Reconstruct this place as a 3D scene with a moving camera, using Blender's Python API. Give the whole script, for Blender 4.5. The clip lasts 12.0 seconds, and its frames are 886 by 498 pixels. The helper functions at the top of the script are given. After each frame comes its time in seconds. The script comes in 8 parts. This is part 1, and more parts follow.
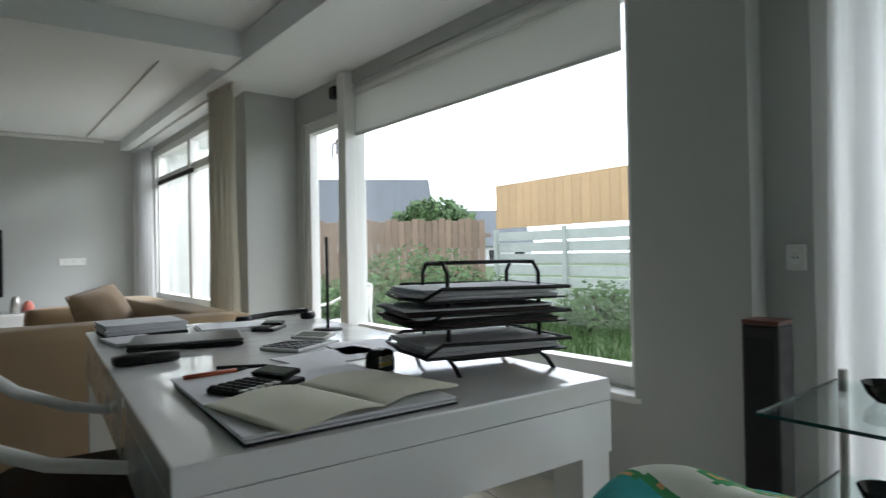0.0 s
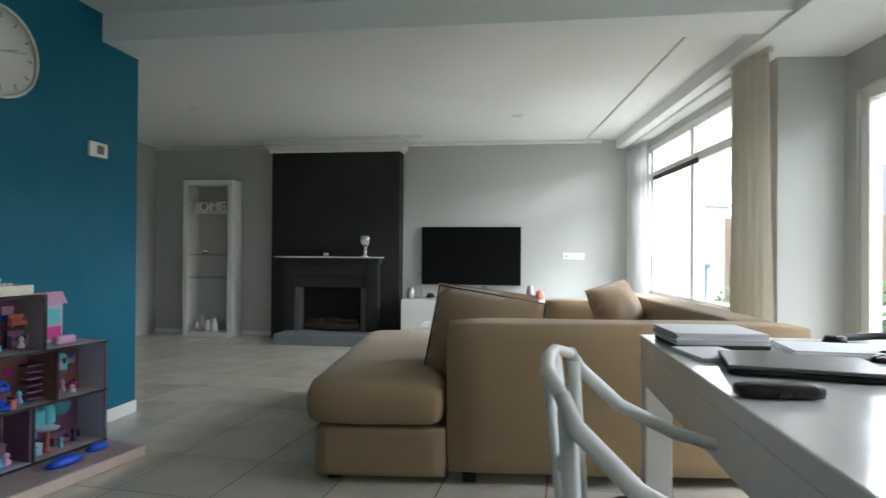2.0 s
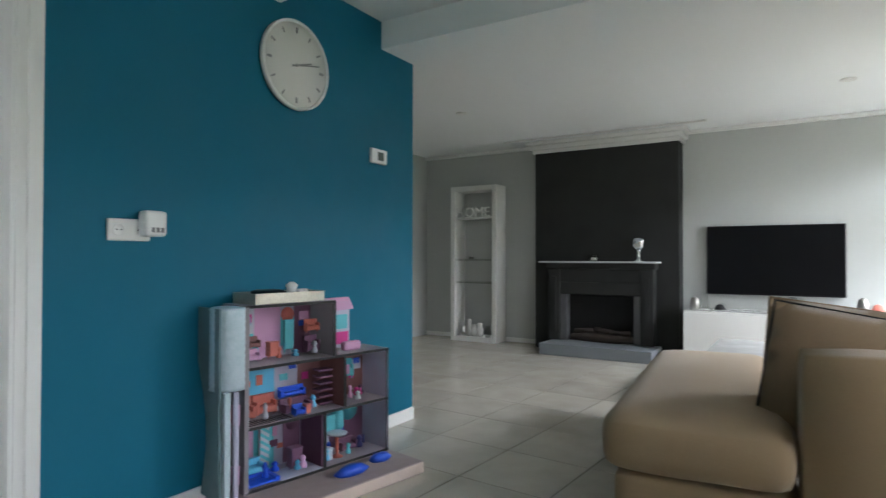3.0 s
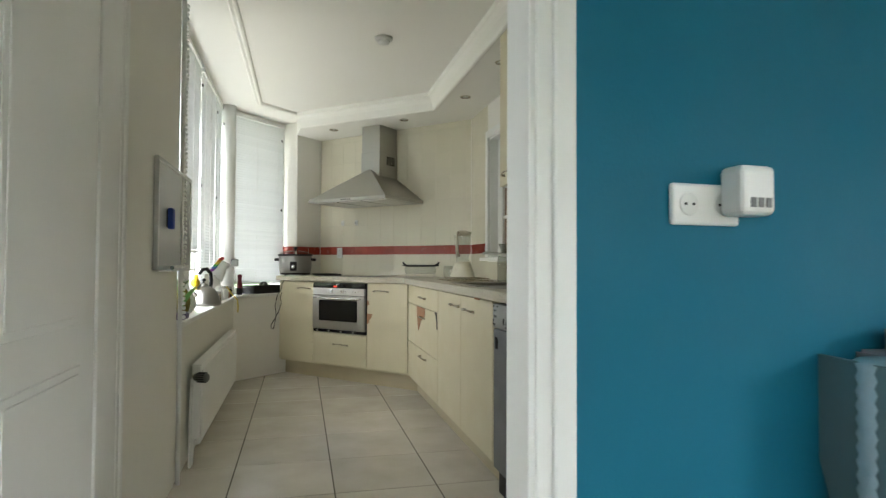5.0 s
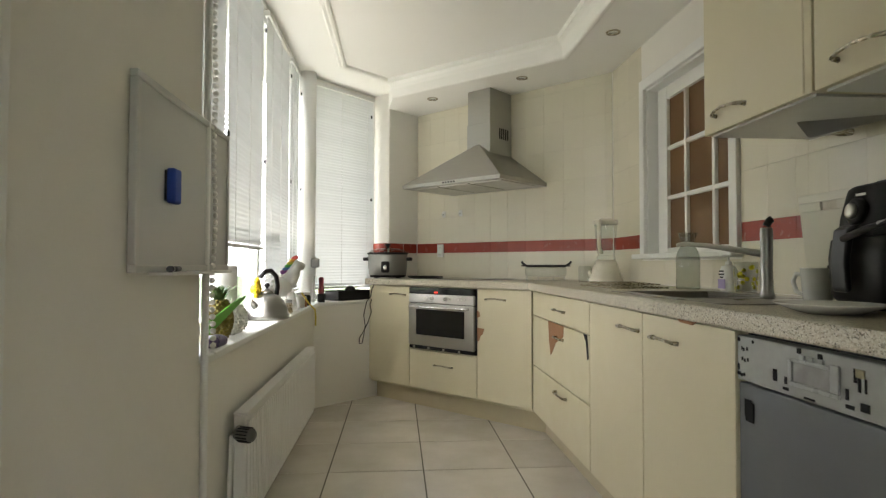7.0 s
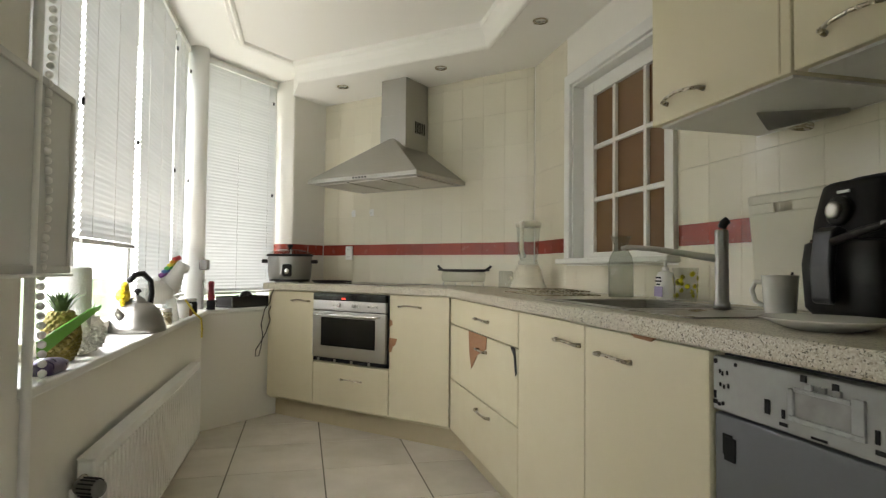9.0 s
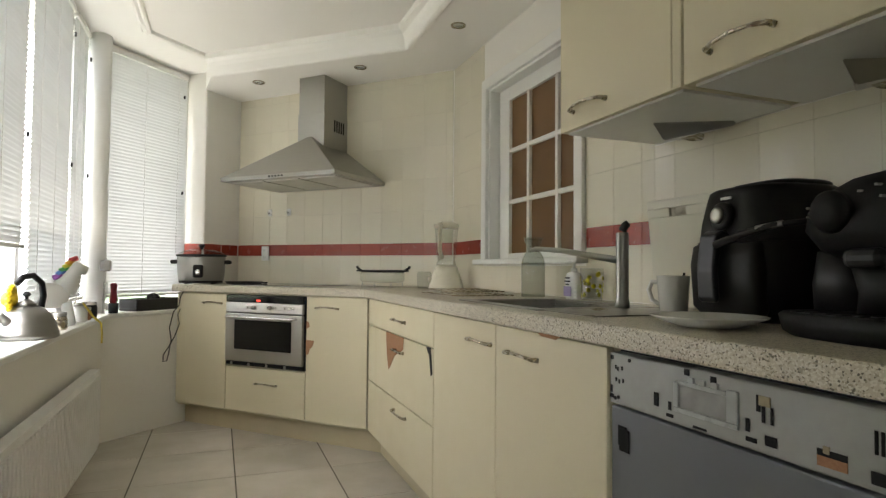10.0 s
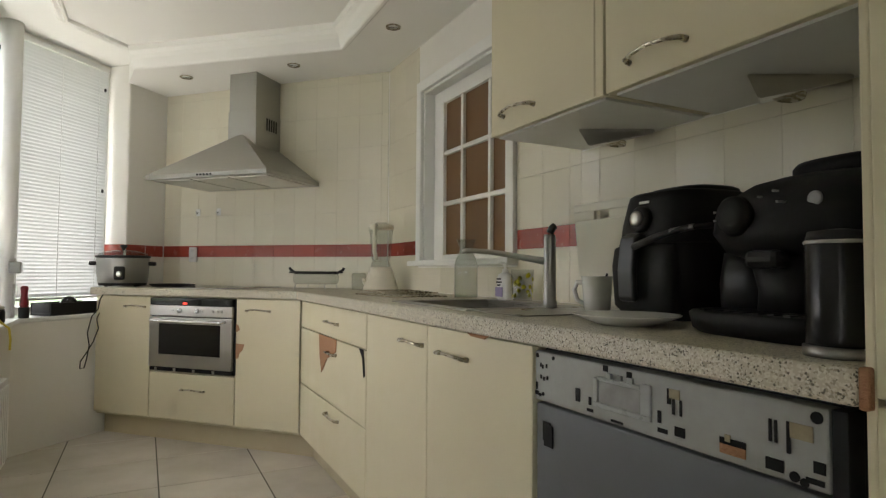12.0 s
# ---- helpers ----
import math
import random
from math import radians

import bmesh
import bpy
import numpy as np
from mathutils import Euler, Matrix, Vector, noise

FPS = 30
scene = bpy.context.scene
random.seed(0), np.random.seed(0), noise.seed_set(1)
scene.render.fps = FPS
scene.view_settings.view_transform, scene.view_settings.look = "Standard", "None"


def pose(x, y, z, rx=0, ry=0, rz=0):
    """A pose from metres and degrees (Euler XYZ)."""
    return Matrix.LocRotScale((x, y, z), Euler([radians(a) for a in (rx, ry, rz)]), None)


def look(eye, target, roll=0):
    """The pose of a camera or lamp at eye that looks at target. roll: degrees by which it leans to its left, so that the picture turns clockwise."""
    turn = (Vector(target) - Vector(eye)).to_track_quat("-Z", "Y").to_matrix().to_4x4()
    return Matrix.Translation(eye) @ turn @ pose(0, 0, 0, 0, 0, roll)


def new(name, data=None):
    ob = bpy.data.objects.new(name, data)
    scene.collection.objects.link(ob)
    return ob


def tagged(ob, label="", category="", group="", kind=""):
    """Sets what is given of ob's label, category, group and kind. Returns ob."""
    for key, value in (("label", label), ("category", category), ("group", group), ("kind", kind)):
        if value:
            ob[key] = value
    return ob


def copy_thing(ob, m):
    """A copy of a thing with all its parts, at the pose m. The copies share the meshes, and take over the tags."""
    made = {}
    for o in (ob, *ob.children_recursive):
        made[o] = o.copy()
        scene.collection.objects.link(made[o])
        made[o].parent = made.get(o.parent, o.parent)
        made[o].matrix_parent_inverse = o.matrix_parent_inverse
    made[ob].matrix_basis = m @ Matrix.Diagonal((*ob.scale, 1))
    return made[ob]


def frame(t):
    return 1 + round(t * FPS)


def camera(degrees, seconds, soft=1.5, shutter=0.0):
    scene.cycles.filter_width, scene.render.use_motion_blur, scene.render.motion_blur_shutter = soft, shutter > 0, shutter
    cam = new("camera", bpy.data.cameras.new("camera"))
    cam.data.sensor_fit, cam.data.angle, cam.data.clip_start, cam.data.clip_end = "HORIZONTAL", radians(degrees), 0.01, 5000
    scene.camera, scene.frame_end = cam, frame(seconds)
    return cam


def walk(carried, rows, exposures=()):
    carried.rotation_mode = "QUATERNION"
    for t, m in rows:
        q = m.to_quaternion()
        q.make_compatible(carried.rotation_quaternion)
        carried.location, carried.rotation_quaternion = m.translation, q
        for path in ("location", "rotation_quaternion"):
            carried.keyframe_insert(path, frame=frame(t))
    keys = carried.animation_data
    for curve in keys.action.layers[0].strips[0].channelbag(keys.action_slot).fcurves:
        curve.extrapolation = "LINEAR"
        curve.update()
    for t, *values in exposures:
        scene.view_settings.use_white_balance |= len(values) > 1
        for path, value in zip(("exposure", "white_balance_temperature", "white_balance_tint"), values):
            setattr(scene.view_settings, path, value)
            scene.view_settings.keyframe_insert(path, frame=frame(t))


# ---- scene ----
cam = camera(74.0, 12.0, 1.3, 0.2)
PATH = [
    (0, (1.715, 1.311, 1.007), (2.847, 2.96, 1.018), -1.1),
    (0.5, (1.652, 1.365, 1.019), (2.399, 3.22, 1.031), 1.1),
    (1, (1.602, 1.472, 1.008), (2.039, 3.424, 1.018), 0.9),
    (1.5, (1.541, 1.662, 0.995), (1.605, 3.661, 1.01), 0.7),
    (2, (1.438, 1.841, 1.004), (1.168, 3.822, 1.019), 0.4),
    (2.5, (1.3, 2.059, 0.997), (0.641, 3.947, 1.02), 0.4),
    (3, (1.133, 2.222, 1.004), (0.076, 3.92, 1.031), 0.1),
    (3.2, (1.019, 2.291, 0.993), (-0.184, 3.887, 1.029), -0.1),
    (3.7, (0.803, 2.363, 0.981), (-0.7, 3.682, 1.029), -0.3),
    (5.3, (-0.197, 2.621, 0.986), (-2.125, 3.152, 1.029), 0.2),
    (5.5, (-0.280, 2.620, 0.995), (-2.218, 3.113, 1.032), 0.1),
    (6, (-0.579, 2.644, 0.990), (-2.549, 2.987, 1.032), 0.3),
    (6.5, (-0.866, 2.657, 0.973), (-2.840, 2.971, 1.021), 0.2),
    (6.7, (-0.985, 2.684, 0.974), (-2.961, 2.985, 1.027), 0.1),
    (8.5, (-1.463, 2.747, 0.975), (-3.403, 3.226, 1.041), 0.5),
    (9, (-1.458, 2.747, 0.974), (-3.362, 3.356, 1.043), 0.6),
    (9.5, (-1.452, 2.766, 0.976), (-3.307, 3.511, 1.047), 0.4),
    (10, (-1.440, 2.771, 0.977), (-3.249, 3.620, 1.049), 0.5),
    (10.5, (-1.427, 2.776, 0.977), (-3.196, 3.707, 1.052), 0.4),
    (11, (-1.422, 2.781, 0.974), (-3.161, 3.766, 1.051), 0.5),
    (11.5, (-1.422, 2.782, 0.974), (-3.141, 3.802, 1.052), 0.5),
    (12, (-1.424, 2.782, 0.976), (-3.134, 3.817, 1.055), 0.4),
]
walk(cam, [(t, look(eye, target, roll)) for t, eye, target, roll in PATH],
     [(0.0, -0.8, 6200, 10), (0.5, -0.72, 6200, 10), (1.2, -0.1, 6200, 10), (2.0, 0.3, 6200, 11), (3.0, 0.65, 6150, 13), (3.6, 0.85, 6100, 11), (4.6, 1.05, 6350, 9), (5.3, 1.2, 6500, 8), (6.0, 1.15, 6800, 10), (6.5, 1.15, 6850, 11), (8.5, 1.15, 6850, 12), (9.5, 1.2, 6780, 13), (12.0, 1.05, 6750, 14)])

# ---- world and light ----
world = bpy.data.worlds.new("sky")
scene.world = world
world.use_nodes = True
wn = world.node_tree
wn.nodes.clear()
sky = wn.nodes.new("ShaderNodeTexSky")
sky.sky_type = 'NISHITA'
sky.sun_disc = False
sky.sun_elevation = radians(42)
sky.sun_rotation = radians(150)
sky.dust_density = 4.0
sky_mix = wn.nodes.new("ShaderNodeMix")
sky_mix.data_type = 'RGBA'
sky_mix.inputs[0].default_value = 0.85
sky_mix.inputs[7].default_value = (36.0, 38.0, 40.5, 1)
sky_bg = wn.nodes.new("ShaderNodeBackground")
sky_bg.inputs[1].default_value = 0.15
sky_out = wn.nodes.new("ShaderNodeOutputWorld")
wn.links.new(sky.outputs[0], sky_mix.inputs[6])
wn.links.new(sky_mix.outputs[2], sky_bg.inputs[0])
wn.links.new(sky_bg.outputs[0], sky_out.inputs[0])

sun = new("sun", bpy.data.lights.new("sun", 'SUN'))
sun.data.energy = 1.8
sun.data.angle = radians(15)
sun.data.color = (1.0, 0.97, 0.92)
sun.matrix_world = look((8, -6, 9), (0, 0, 0))


def window_light(m, w, h, power, tint=(0.93, 0.97, 1.0)):
    """Sky light that enters through one window opening; m looks into the room."""
    lamp = new("window_light", bpy.data.lights.new("window_light", 'AREA'))
    lamp.data.shape, lamp.data.size, lamp.data.size_y = 'RECTANGLE', w, h
    lamp.data.energy, lamp.data.color = power, tint
    lamp.matrix_world = m
    return lamp


# ---- frames of reference of the rooms ----
KIT = pose(-4.429, 3.743, 0, 0, 0, -4.33) @ Matrix.Scale(0.951, 4)          # sink run: fronts on y = 0, wall on y = 0.6
DIA = KIT @ pose(0, 0, 0, 0, 0, 44)            # oven run: fronts on y = 0, wall on y = 0.6
WIN = pose(2.68, 5.80, 0, 0, 0, 4.5)             # garden side of the living room
LIV = Matrix.Identity(4)


# sky light through the openings
window_light(KIT @ pose(0.35, -1.75, 1.45, -131, 0, 180), 2.2, 1.6, 5.7, (1.0, 0.94, 0.84))
window_light(KIT @ pose(-1.16, -1.38, 1.5, -96, 0, 135.7), 0.6, 1.6, 2, (1.0, 0.94, 0.84))
window_light(WIN @ pose(0.9, -5.0, 1.2, 0, 90, 0), 1.5, 1.8, 2.5)
window_light(WIN @ pose(1.7, 1.5, 2.75, 0, 61, 0), 0.9, 2.2, 370)
window_light(WIN @ pose(2.1, -2.0, 2.85, 0, 60, 0), 0.9, 2.2, 90)


# ---- materials ----
def mat(name, col, rough=0.5, metal=0.0, grain=0.0, gscale=40.0, wear=0.0, wscale=3.0, bump=0.0, bscale=60.0,
        spec=0.5, col2=None, coat=0.0, obj_var=0.0, island_var=0.0, glow=0.0, trans=0.0, ior=1.45, sheen=0.0, emit=None, estr=0.0, rvar=True):
    m = bpy.data.materials.new(name)
    m.use_nodes = True
    nt = m.node_tree
    b = nt.nodes["Principled BSDF"]
    b.inputs["Roughness"].default_value = rough
    b.inputs["Metallic"].default_value = metal
    b.inputs["IOR"].default_value = ior
    b.inputs["Specular IOR Level"].default_value = spec
    b.inputs["Coat Weight"].default_value = coat
    b.inputs["Transmission Weight"].default_value = trans
    b.inputs["Sheen Weight"].default_value = sheen
    if emit:
        b.inputs["Emission Color"].default_value = (*emit, 1)
        b.inputs["Emission Strength"].default_value = estr
    b.inputs["Base Color"].default_value = (*col, 1)
    tc = nt.nodes.new("ShaderNodeTexCoord")
    geo = nt.nodes.new("ShaderNodeNewGeometry")
    sock = None

    def noise_tex(scale, detail=4.0):
        n = nt.nodes.new("ShaderNodeTexNoise")
        n.inputs["Scale"].default_value = scale
        n.inputs["Detail"].default_value = detail
        nt.links.new(geo.outputs["Position"] if obj_var else tc.outputs["Object"], n.inputs["Vector"])
        return n

    def mixed(a, b_col, fac_sock, lo, hi):
        r = nt.nodes.new("ShaderNodeMapRange")
        r.inputs["From Min"].default_value, r.inputs["From Max"].default_value = 0.2, 0.8
        r.inputs["To Min"].default_value, r.inputs["To Max"].default_value = lo, hi
        nt.links.new(fac_sock, r.inputs["Value"])
        x = nt.nodes.new("ShaderNodeMix")
        x.data_type = 'RGBA'
        nt.links.new(r.outputs[0], x.inputs[0])
        if a is None:
            x.inputs[6].default_value = (*col, 1)
        else:
            nt.links.new(a, x.inputs[6])
        x.inputs[7].default_value = (*b_col, 1)
        return x.outputs[2]

    second = col2 or tuple(c * 0.6 for c in col)
    if grain:
        sock = mixed(sock, second, noise_tex(gscale).outputs["Fac"], 0.0, grain)
    if wear:
        sock = mixed(sock, second, noise_tex(wscale, 6.0).outputs["Fac"], 0.0, wear)
    if obj_var or island_var:
        hsv = nt.nodes.new("ShaderNodeHueSaturation")
        src = nt.nodes.new("ShaderNodeObjectInfo" if obj_var else "ShaderNodeNewGeometry")
        out = src.outputs["Random"] if obj_var else src.outputs["Random Per Island"]
        r = nt.nodes.new("ShaderNodeMapRange")
        v = obj_var or island_var
        r.inputs["To Min"].default_value, r.inputs["To Max"].default_value = 1 - v, 1 + v
        nt.links.new(out, r.inputs["Value"])
        nt.links.new(r.outputs[0], hsv.inputs["Value"])
        if sock is None:
            hsv.inputs["Color"].default_value = (*col, 1)
        else:
            nt.links.new(sock, hsv.inputs["Color"])
        sock = hsv.outputs[0]
    if sock is not None:
        nt.links.new(sock, b.inputs["Base Color"])
    if (wear or grain) and rvar:
        n = noise_tex(wscale * 2.3 if wear else gscale, 5.0)
        r = nt.nodes.new("ShaderNodeMapRange")
        r.inputs["From Min"].default_value, r.inputs["From Max"].default_value = 0.3, 0.7
        r.inputs["To Min"].default_value, r.inputs["To Max"].default_value = max(rough - 0.07, 0.02), min(rough + 0.1, 1)
        nt.links.new(n.outputs["Fac"], r.inputs["Value"])
        nt.links.new(r.outputs[0], b.inputs["Roughness"])
    if bump:
        n = noise_tex(bscale, 6.0)
        bp = nt.nodes.new("ShaderNodeBump")
        bp.inputs["Strength"].default_value = min(bump, 1.0)
        bp.inputs["Distance"].default_value = 0.004
        nt.links.new(n.outputs["Fac"], bp.inputs["Height"])
        nt.links.new(bp.outputs[0], b.inputs["Normal"])
    if glow:
        tl = nt.nodes.new("ShaderNodeBsdfTranslucent")
        tl.inputs[0].default_value = (*col, 1)
        mx = nt.nodes.new("ShaderNodeMixShader")
        mx.inputs[0].default_value = glow
        nt.links.new(b.outputs[0], mx.inputs[1])
        nt.links.new(tl.outputs[0], mx.inputs[2])
        nt.links.new(mx.outputs[0], nt.nodes["Material Output"].inputs[0])
    return m


def glass_mat(name, tint=(1, 1, 1), rough=0.0):
    """Clear pane glass: mostly straight-through, with Fresnel gloss."""
    m = bpy.data.materials.new(name)
    m.use_nodes = True
    nt = m.node_tree
    nt.nodes.clear()
    out = nt.nodes.new("ShaderNodeOutputMaterial")
    mix = nt.nodes.new("ShaderNodeMixShader")
    tr = nt.nodes.new("ShaderNodeBsdfTransparent")
    gl = nt.nodes.new("ShaderNodeBsdfGlossy")
    lw = nt.nodes.new("ShaderNodeLayerWeight")
    pw = nt.nodes.new("ShaderNodeMath")
    pw.operation = 'POWER'
    pw.inputs[1].default_value = 5.0
    fr = nt.nodes.new("ShaderNodeMath")
    fr.operation = 'MULTIPLY_ADD'
    fr.inputs[1].default_value, fr.inputs[2].default_value = 0.9, 0.035
    nt.links.new(lw.outputs["Facing"], pw.inputs[0])
    nt.links.new(pw.outputs[0], fr.inputs[0])
    tr.inputs[0].default_value = (*tint, 1)
    gl.inputs["Roughness"].default_value = max(rough, 0.02)
    nt.links.new(fr.outputs[0], mix.inputs[0])
    nt.links.new(tr.outputs[0], mix.inputs[1])
    nt.links.new(gl.outputs[0], mix.inputs[2])
    nt.links.new(mix.outputs[0], out.inputs[0])
    return m


def granite_mat():
    m = mat("speckled_worktop", (0.55, 0.51, 0.42), 0.32)
    nt = m.node_tree
    b = nt.nodes["Principled BSDF"]
    tc = nt.nodes.new("ShaderNodeTexCoord")
    v = nt.nodes.new("ShaderNodeTexVoronoi")
    v.inputs["Scale"].default_value = 360
    nt.links.new(tc.outputs["Object"], v.inputs["Vector"])
    bw = nt.nodes.new("ShaderNodeSeparateColor")
    nt.links.new(v.outputs["Color"], bw.inputs[0])
    ramp = nt.nodes.new("ShaderNodeValToRGB")
    e = ramp.color_ramp.elements
    ramp.color_ramp.interpolation = 'CONSTANT'
    e[0].position, e[0].color = 0.0, (0.13, 0.115, 0.085, 1)
    e[1].position, e[1].color = 0.07, (0.34, 0.3, 0.225, 1)
    a = e.new(0.2)
    a.color = (0.52, 0.47, 0.365, 1)
    a = e.new(0.7)
    a.color = (0.63, 0.59, 0.49, 1)
    nt.links.new(bw.outputs[0], ramp.inputs[0])
    nt.links.new(ramp.outputs[0], b.inputs["Base Color"])
    return m


def fabric_mat(name, col, col2, weave=900.0):
    m = mat(name, col, 0.9, grain=0.35, gscale=180, wear=0.35, wscale=2.0, bump=0.35, bscale=500, spec=0.2, col2=col2, sheen=0.25)
    return m


def steel_mat(name, col=(0.5, 0.49, 0.46), rough=0.32, stretch=(4, 4, 220)):
    m = mat(name, col, rough, 1.0)
    nt = m.node_tree
    b = nt.nodes["Principled BSDF"]
    tc = nt.nodes.new("ShaderNodeTexCoord")
    mp = nt.nodes.new("ShaderNodeMapping")
    mp.inputs["Scale"].default_value = stretch
    n = nt.nodes.new("ShaderNodeTexNoise")
    n.inputs["Scale"].default_value = 2.0
    n.inputs["Detail"].default_value = 5.0
    r = nt.nodes.new("ShaderNodeMapRange")
    r.inputs["To Min"].default_value, r.inputs["To Max"].default_value = rough - 0.12, rough + 0.18
    nt.links.new(tc.outputs["Object"], mp.inputs[0])
    nt.links.new(mp.outputs[0], n.inputs["Vector"])
    nt.links.new(n.outputs["Fac"], r.inputs["Value"])
    nt.links.new(r.outputs[0], b.inputs["Roughness"])
    return m


M = {}
M["white_wall"] = mat("white_wall_paint", (0.8, 0.78, 0.72), 0.75, grain=0.06, gscale=25, wear=0.08, wscale=1.5, bump=0.15, bscale=130, col2=(0.6, 0.57, 0.5))
M["grey_wall"] = mat("grey_wall_paint", (0.5, 0.515, 0.49), 0.8, grain=0.05, gscale=30, wear=0.1, wscale=1.2, bump=0.12, bscale=140)
M["blue_wall"] = mat("teal_wall_paint", (0.004, 0.125, 0.2), 0.6, grain=0.06, gscale=30, wear=0.16, wscale=1.6, bump=0.12, bscale=140, col2=(0.005, 0.145, 0.225), spec=0.3)
M["ceiling"] = mat("ceiling_paint", (0.82, 0.84, 0.835), 0.85, wear=0.05, wscale=1.0, bump=0.08, bscale=160)
M["kit_ceiling"] = mat("kitchen_ceiling_paint", (0.88, 0.87, 0.82), 0.8, wear=0.06, wscale=1.0, bump=0.08, bscale=160)
M["white_paint"] = mat("white_gloss_paint", (0.78, 0.78, 0.75), 0.35, wear=0.1, wscale=2.5, bump=0.05, bscale=60, col2=(0.62, 0.6, 0.55))
M["chimney"] = mat("charcoal_wall_paint", (0.018, 0.019, 0.018), 0.7, wear=0.3, wscale=1.5, bump=0.15, bscale=120, col2=(0.03, 0.03, 0.028))
M["floor_tile"] = mat("beige_floor_tile", (0.68, 0.64, 0.56), 0.14, wear=0.6, wscale=4.5, col2=(0.44, 0.39, 0.31), obj_var=0.06, rvar=False, spec=0.7)
M["grout"] = mat("floor_grout", (0.1, 0.088, 0.07), 0.9, grain=0.4, gscale=60, bump=0.3, bscale=200)
M["wall_tile"] = mat("cream_wall_tile", (0.7, 0.66, 0.53), 0.16, wear=0.1, wscale=5, bump=0.04, bscale=18, col2=(0.62, 0.57, 0.44), obj_var=0.025)
M["wall_grout"] = mat("wall_tile_grout", (0.58, 0.54, 0.43), 0.9, grain=0.3, gscale=60)
M["red_tile"] = mat("red_wall_tile", (0.33, 0.055, 0.035), 0.2, grain=0.2, gscale=25, wear=0.25, wscale=9, bump=0.05, bscale=20, obj_var=0.12)
M["cream"] = mat("cream_cabinet_foil", (0.66, 0.6, 0.42), 0.36, wear=0.16, wscale=3.0, bump=0.03, bscale=90, col2=(0.56, 0.49, 0.32))
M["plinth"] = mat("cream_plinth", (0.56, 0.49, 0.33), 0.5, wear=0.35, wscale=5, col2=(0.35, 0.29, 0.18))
M["chipboard"] = mat("bare_chipboard", (0.32, 0.15, 0.075), 0.9, grain=0.6, gscale=160, bump=0.6, bscale=220, col2=(0.46, 0.27, 0.15))
M["worktop"] = granite_mat()
M["steel"] = steel_mat("brushed_steel")
M["hood_steel"] = steel_mat("hood_steel", (0.42, 0.41, 0.38), 0.34)
M["sink_steel"] = steel_mat("sink_steel", (0.3, 0.29, 0.27), 0.28)
M["chrome"] = mat("chrome", (0.7, 0.7, 0.7), 0.1, 1.0, wear=0.1, wscale=8)
M["nickel"] = mat("worn_nickel", (0.5, 0.46, 0.37), 0.25, 1.0, wear=0.3, wscale=30, col2=(0.3, 0.24, 0.15))
M["dish_grey"] = mat("grey_dishwasher_door", (0.155, 0.163, 0.17), 0.45, 0.3, wear=0.2, wscale=3, bump=0.04, bscale=200)
M["dish_panel"] = mat("bare_dishwasher_panel", (0.37, 0.38, 0.36), 0.5, 0.2, grain=0.25, gscale=50, wear=0.5, wscale=7, bump=0.05, bscale=40, col2=(0.22, 0.215, 0.19))
M["black"] = mat("black_plastic", (0.01, 0.01, 0.011), 0.42, wear=0.3, wscale=6, bump=0.05, bscale=300, col2=(0.02, 0.02, 0.02), spec=0.3)
M["black_gloss"] = mat("black_gloss", (0.006, 0.006, 0.007), 0.08, wear=0.1, wscale=5)
M["black_matt"] = mat("black_matt_metal", (0.012, 0.012, 0.012), 0.6, wear=0.3, wscale=8, col2=(0.035, 0.033, 0.03))
M["dark_hole"] = mat("dark_hollow", (0.008, 0.008, 0.008), 0.9)
M["white_plastic"] = mat("white_plastic", (0.75, 0.75, 0.72), 0.35, wear=0.1, wscale=10, col2=(0.6, 0.58, 0.52))
M["old_foam"] = mat("old_foam", (0.36, 0.31, 0.2), 0.9, grain=0.5, gscale=120, wear=0.4, wscale=30)
M["cream_plastic"] = mat("cream_plastic", (0.72, 0.68, 0.55), 0.3, wear=0.15, wscale=10)
M["ceramic"] = mat("glazed_ceramic", (0.75, 0.74, 0.69), 0.12, wear=0.08, wscale=12)
M["glass"] = glass_mat("pane_glass")
M["jar_glass"] = glass_mat("jar_glass", (0.87, 0.88, 0.86))
M["soft_black"] = mat("soft_black_plastic", (0.006, 0.006, 0.0065), 0.5, wear=0.2, wscale=6, bump=0.04, bscale=300, col2=(0.011, 0.011, 0.011), spec=0.22)
M["cooker_steel"] = steel_mat("cooker_steel", (0.3, 0.295, 0.28), 0.32)
M["tv_screen"] = mat("black_tv_screen", (0.004, 0.004, 0.005), 0.32, spec=0.2, rvar=False)
M["cheek"] = mat("smoky_grey_metal", (0.15, 0.15, 0.155), 0.5, 0.3, wear=0.4, wscale=7)
M["blind"] = mat("white_blind_slat", (0.72, 0.73, 0.72), 0.5, wear=0.06, wscale=5, island_var=0.03, glow=0.025)
M["brown_glass"] = mat("brown_obscured_glass", (0.17, 0.09, 0.035), 0.3, grain=0.05, gscale=8, col2=(0.2, 0.11, 0.05), rvar=False)
M["sofa"] = fabric_mat("beige_sofa_fabric", (0.34, 0.245, 0.145), (0.26, 0.18, 0.1))
M["cushion"] = fabric_mat("brown_cushion_fabric", (0.27, 0.19, 0.115), (0.19, 0.13, 0.075))
M["table"] = mat("white_lacquer", (0.8, 0.8, 0.78), 0.14, wear=0.08, wscale=4, col2=(0.68, 0.67, 0.64), coat=0.6)
M["paper"] = mat("white_paper", (0.78, 0.78, 0.8), 0.8, wear=0.1, wscale=10)
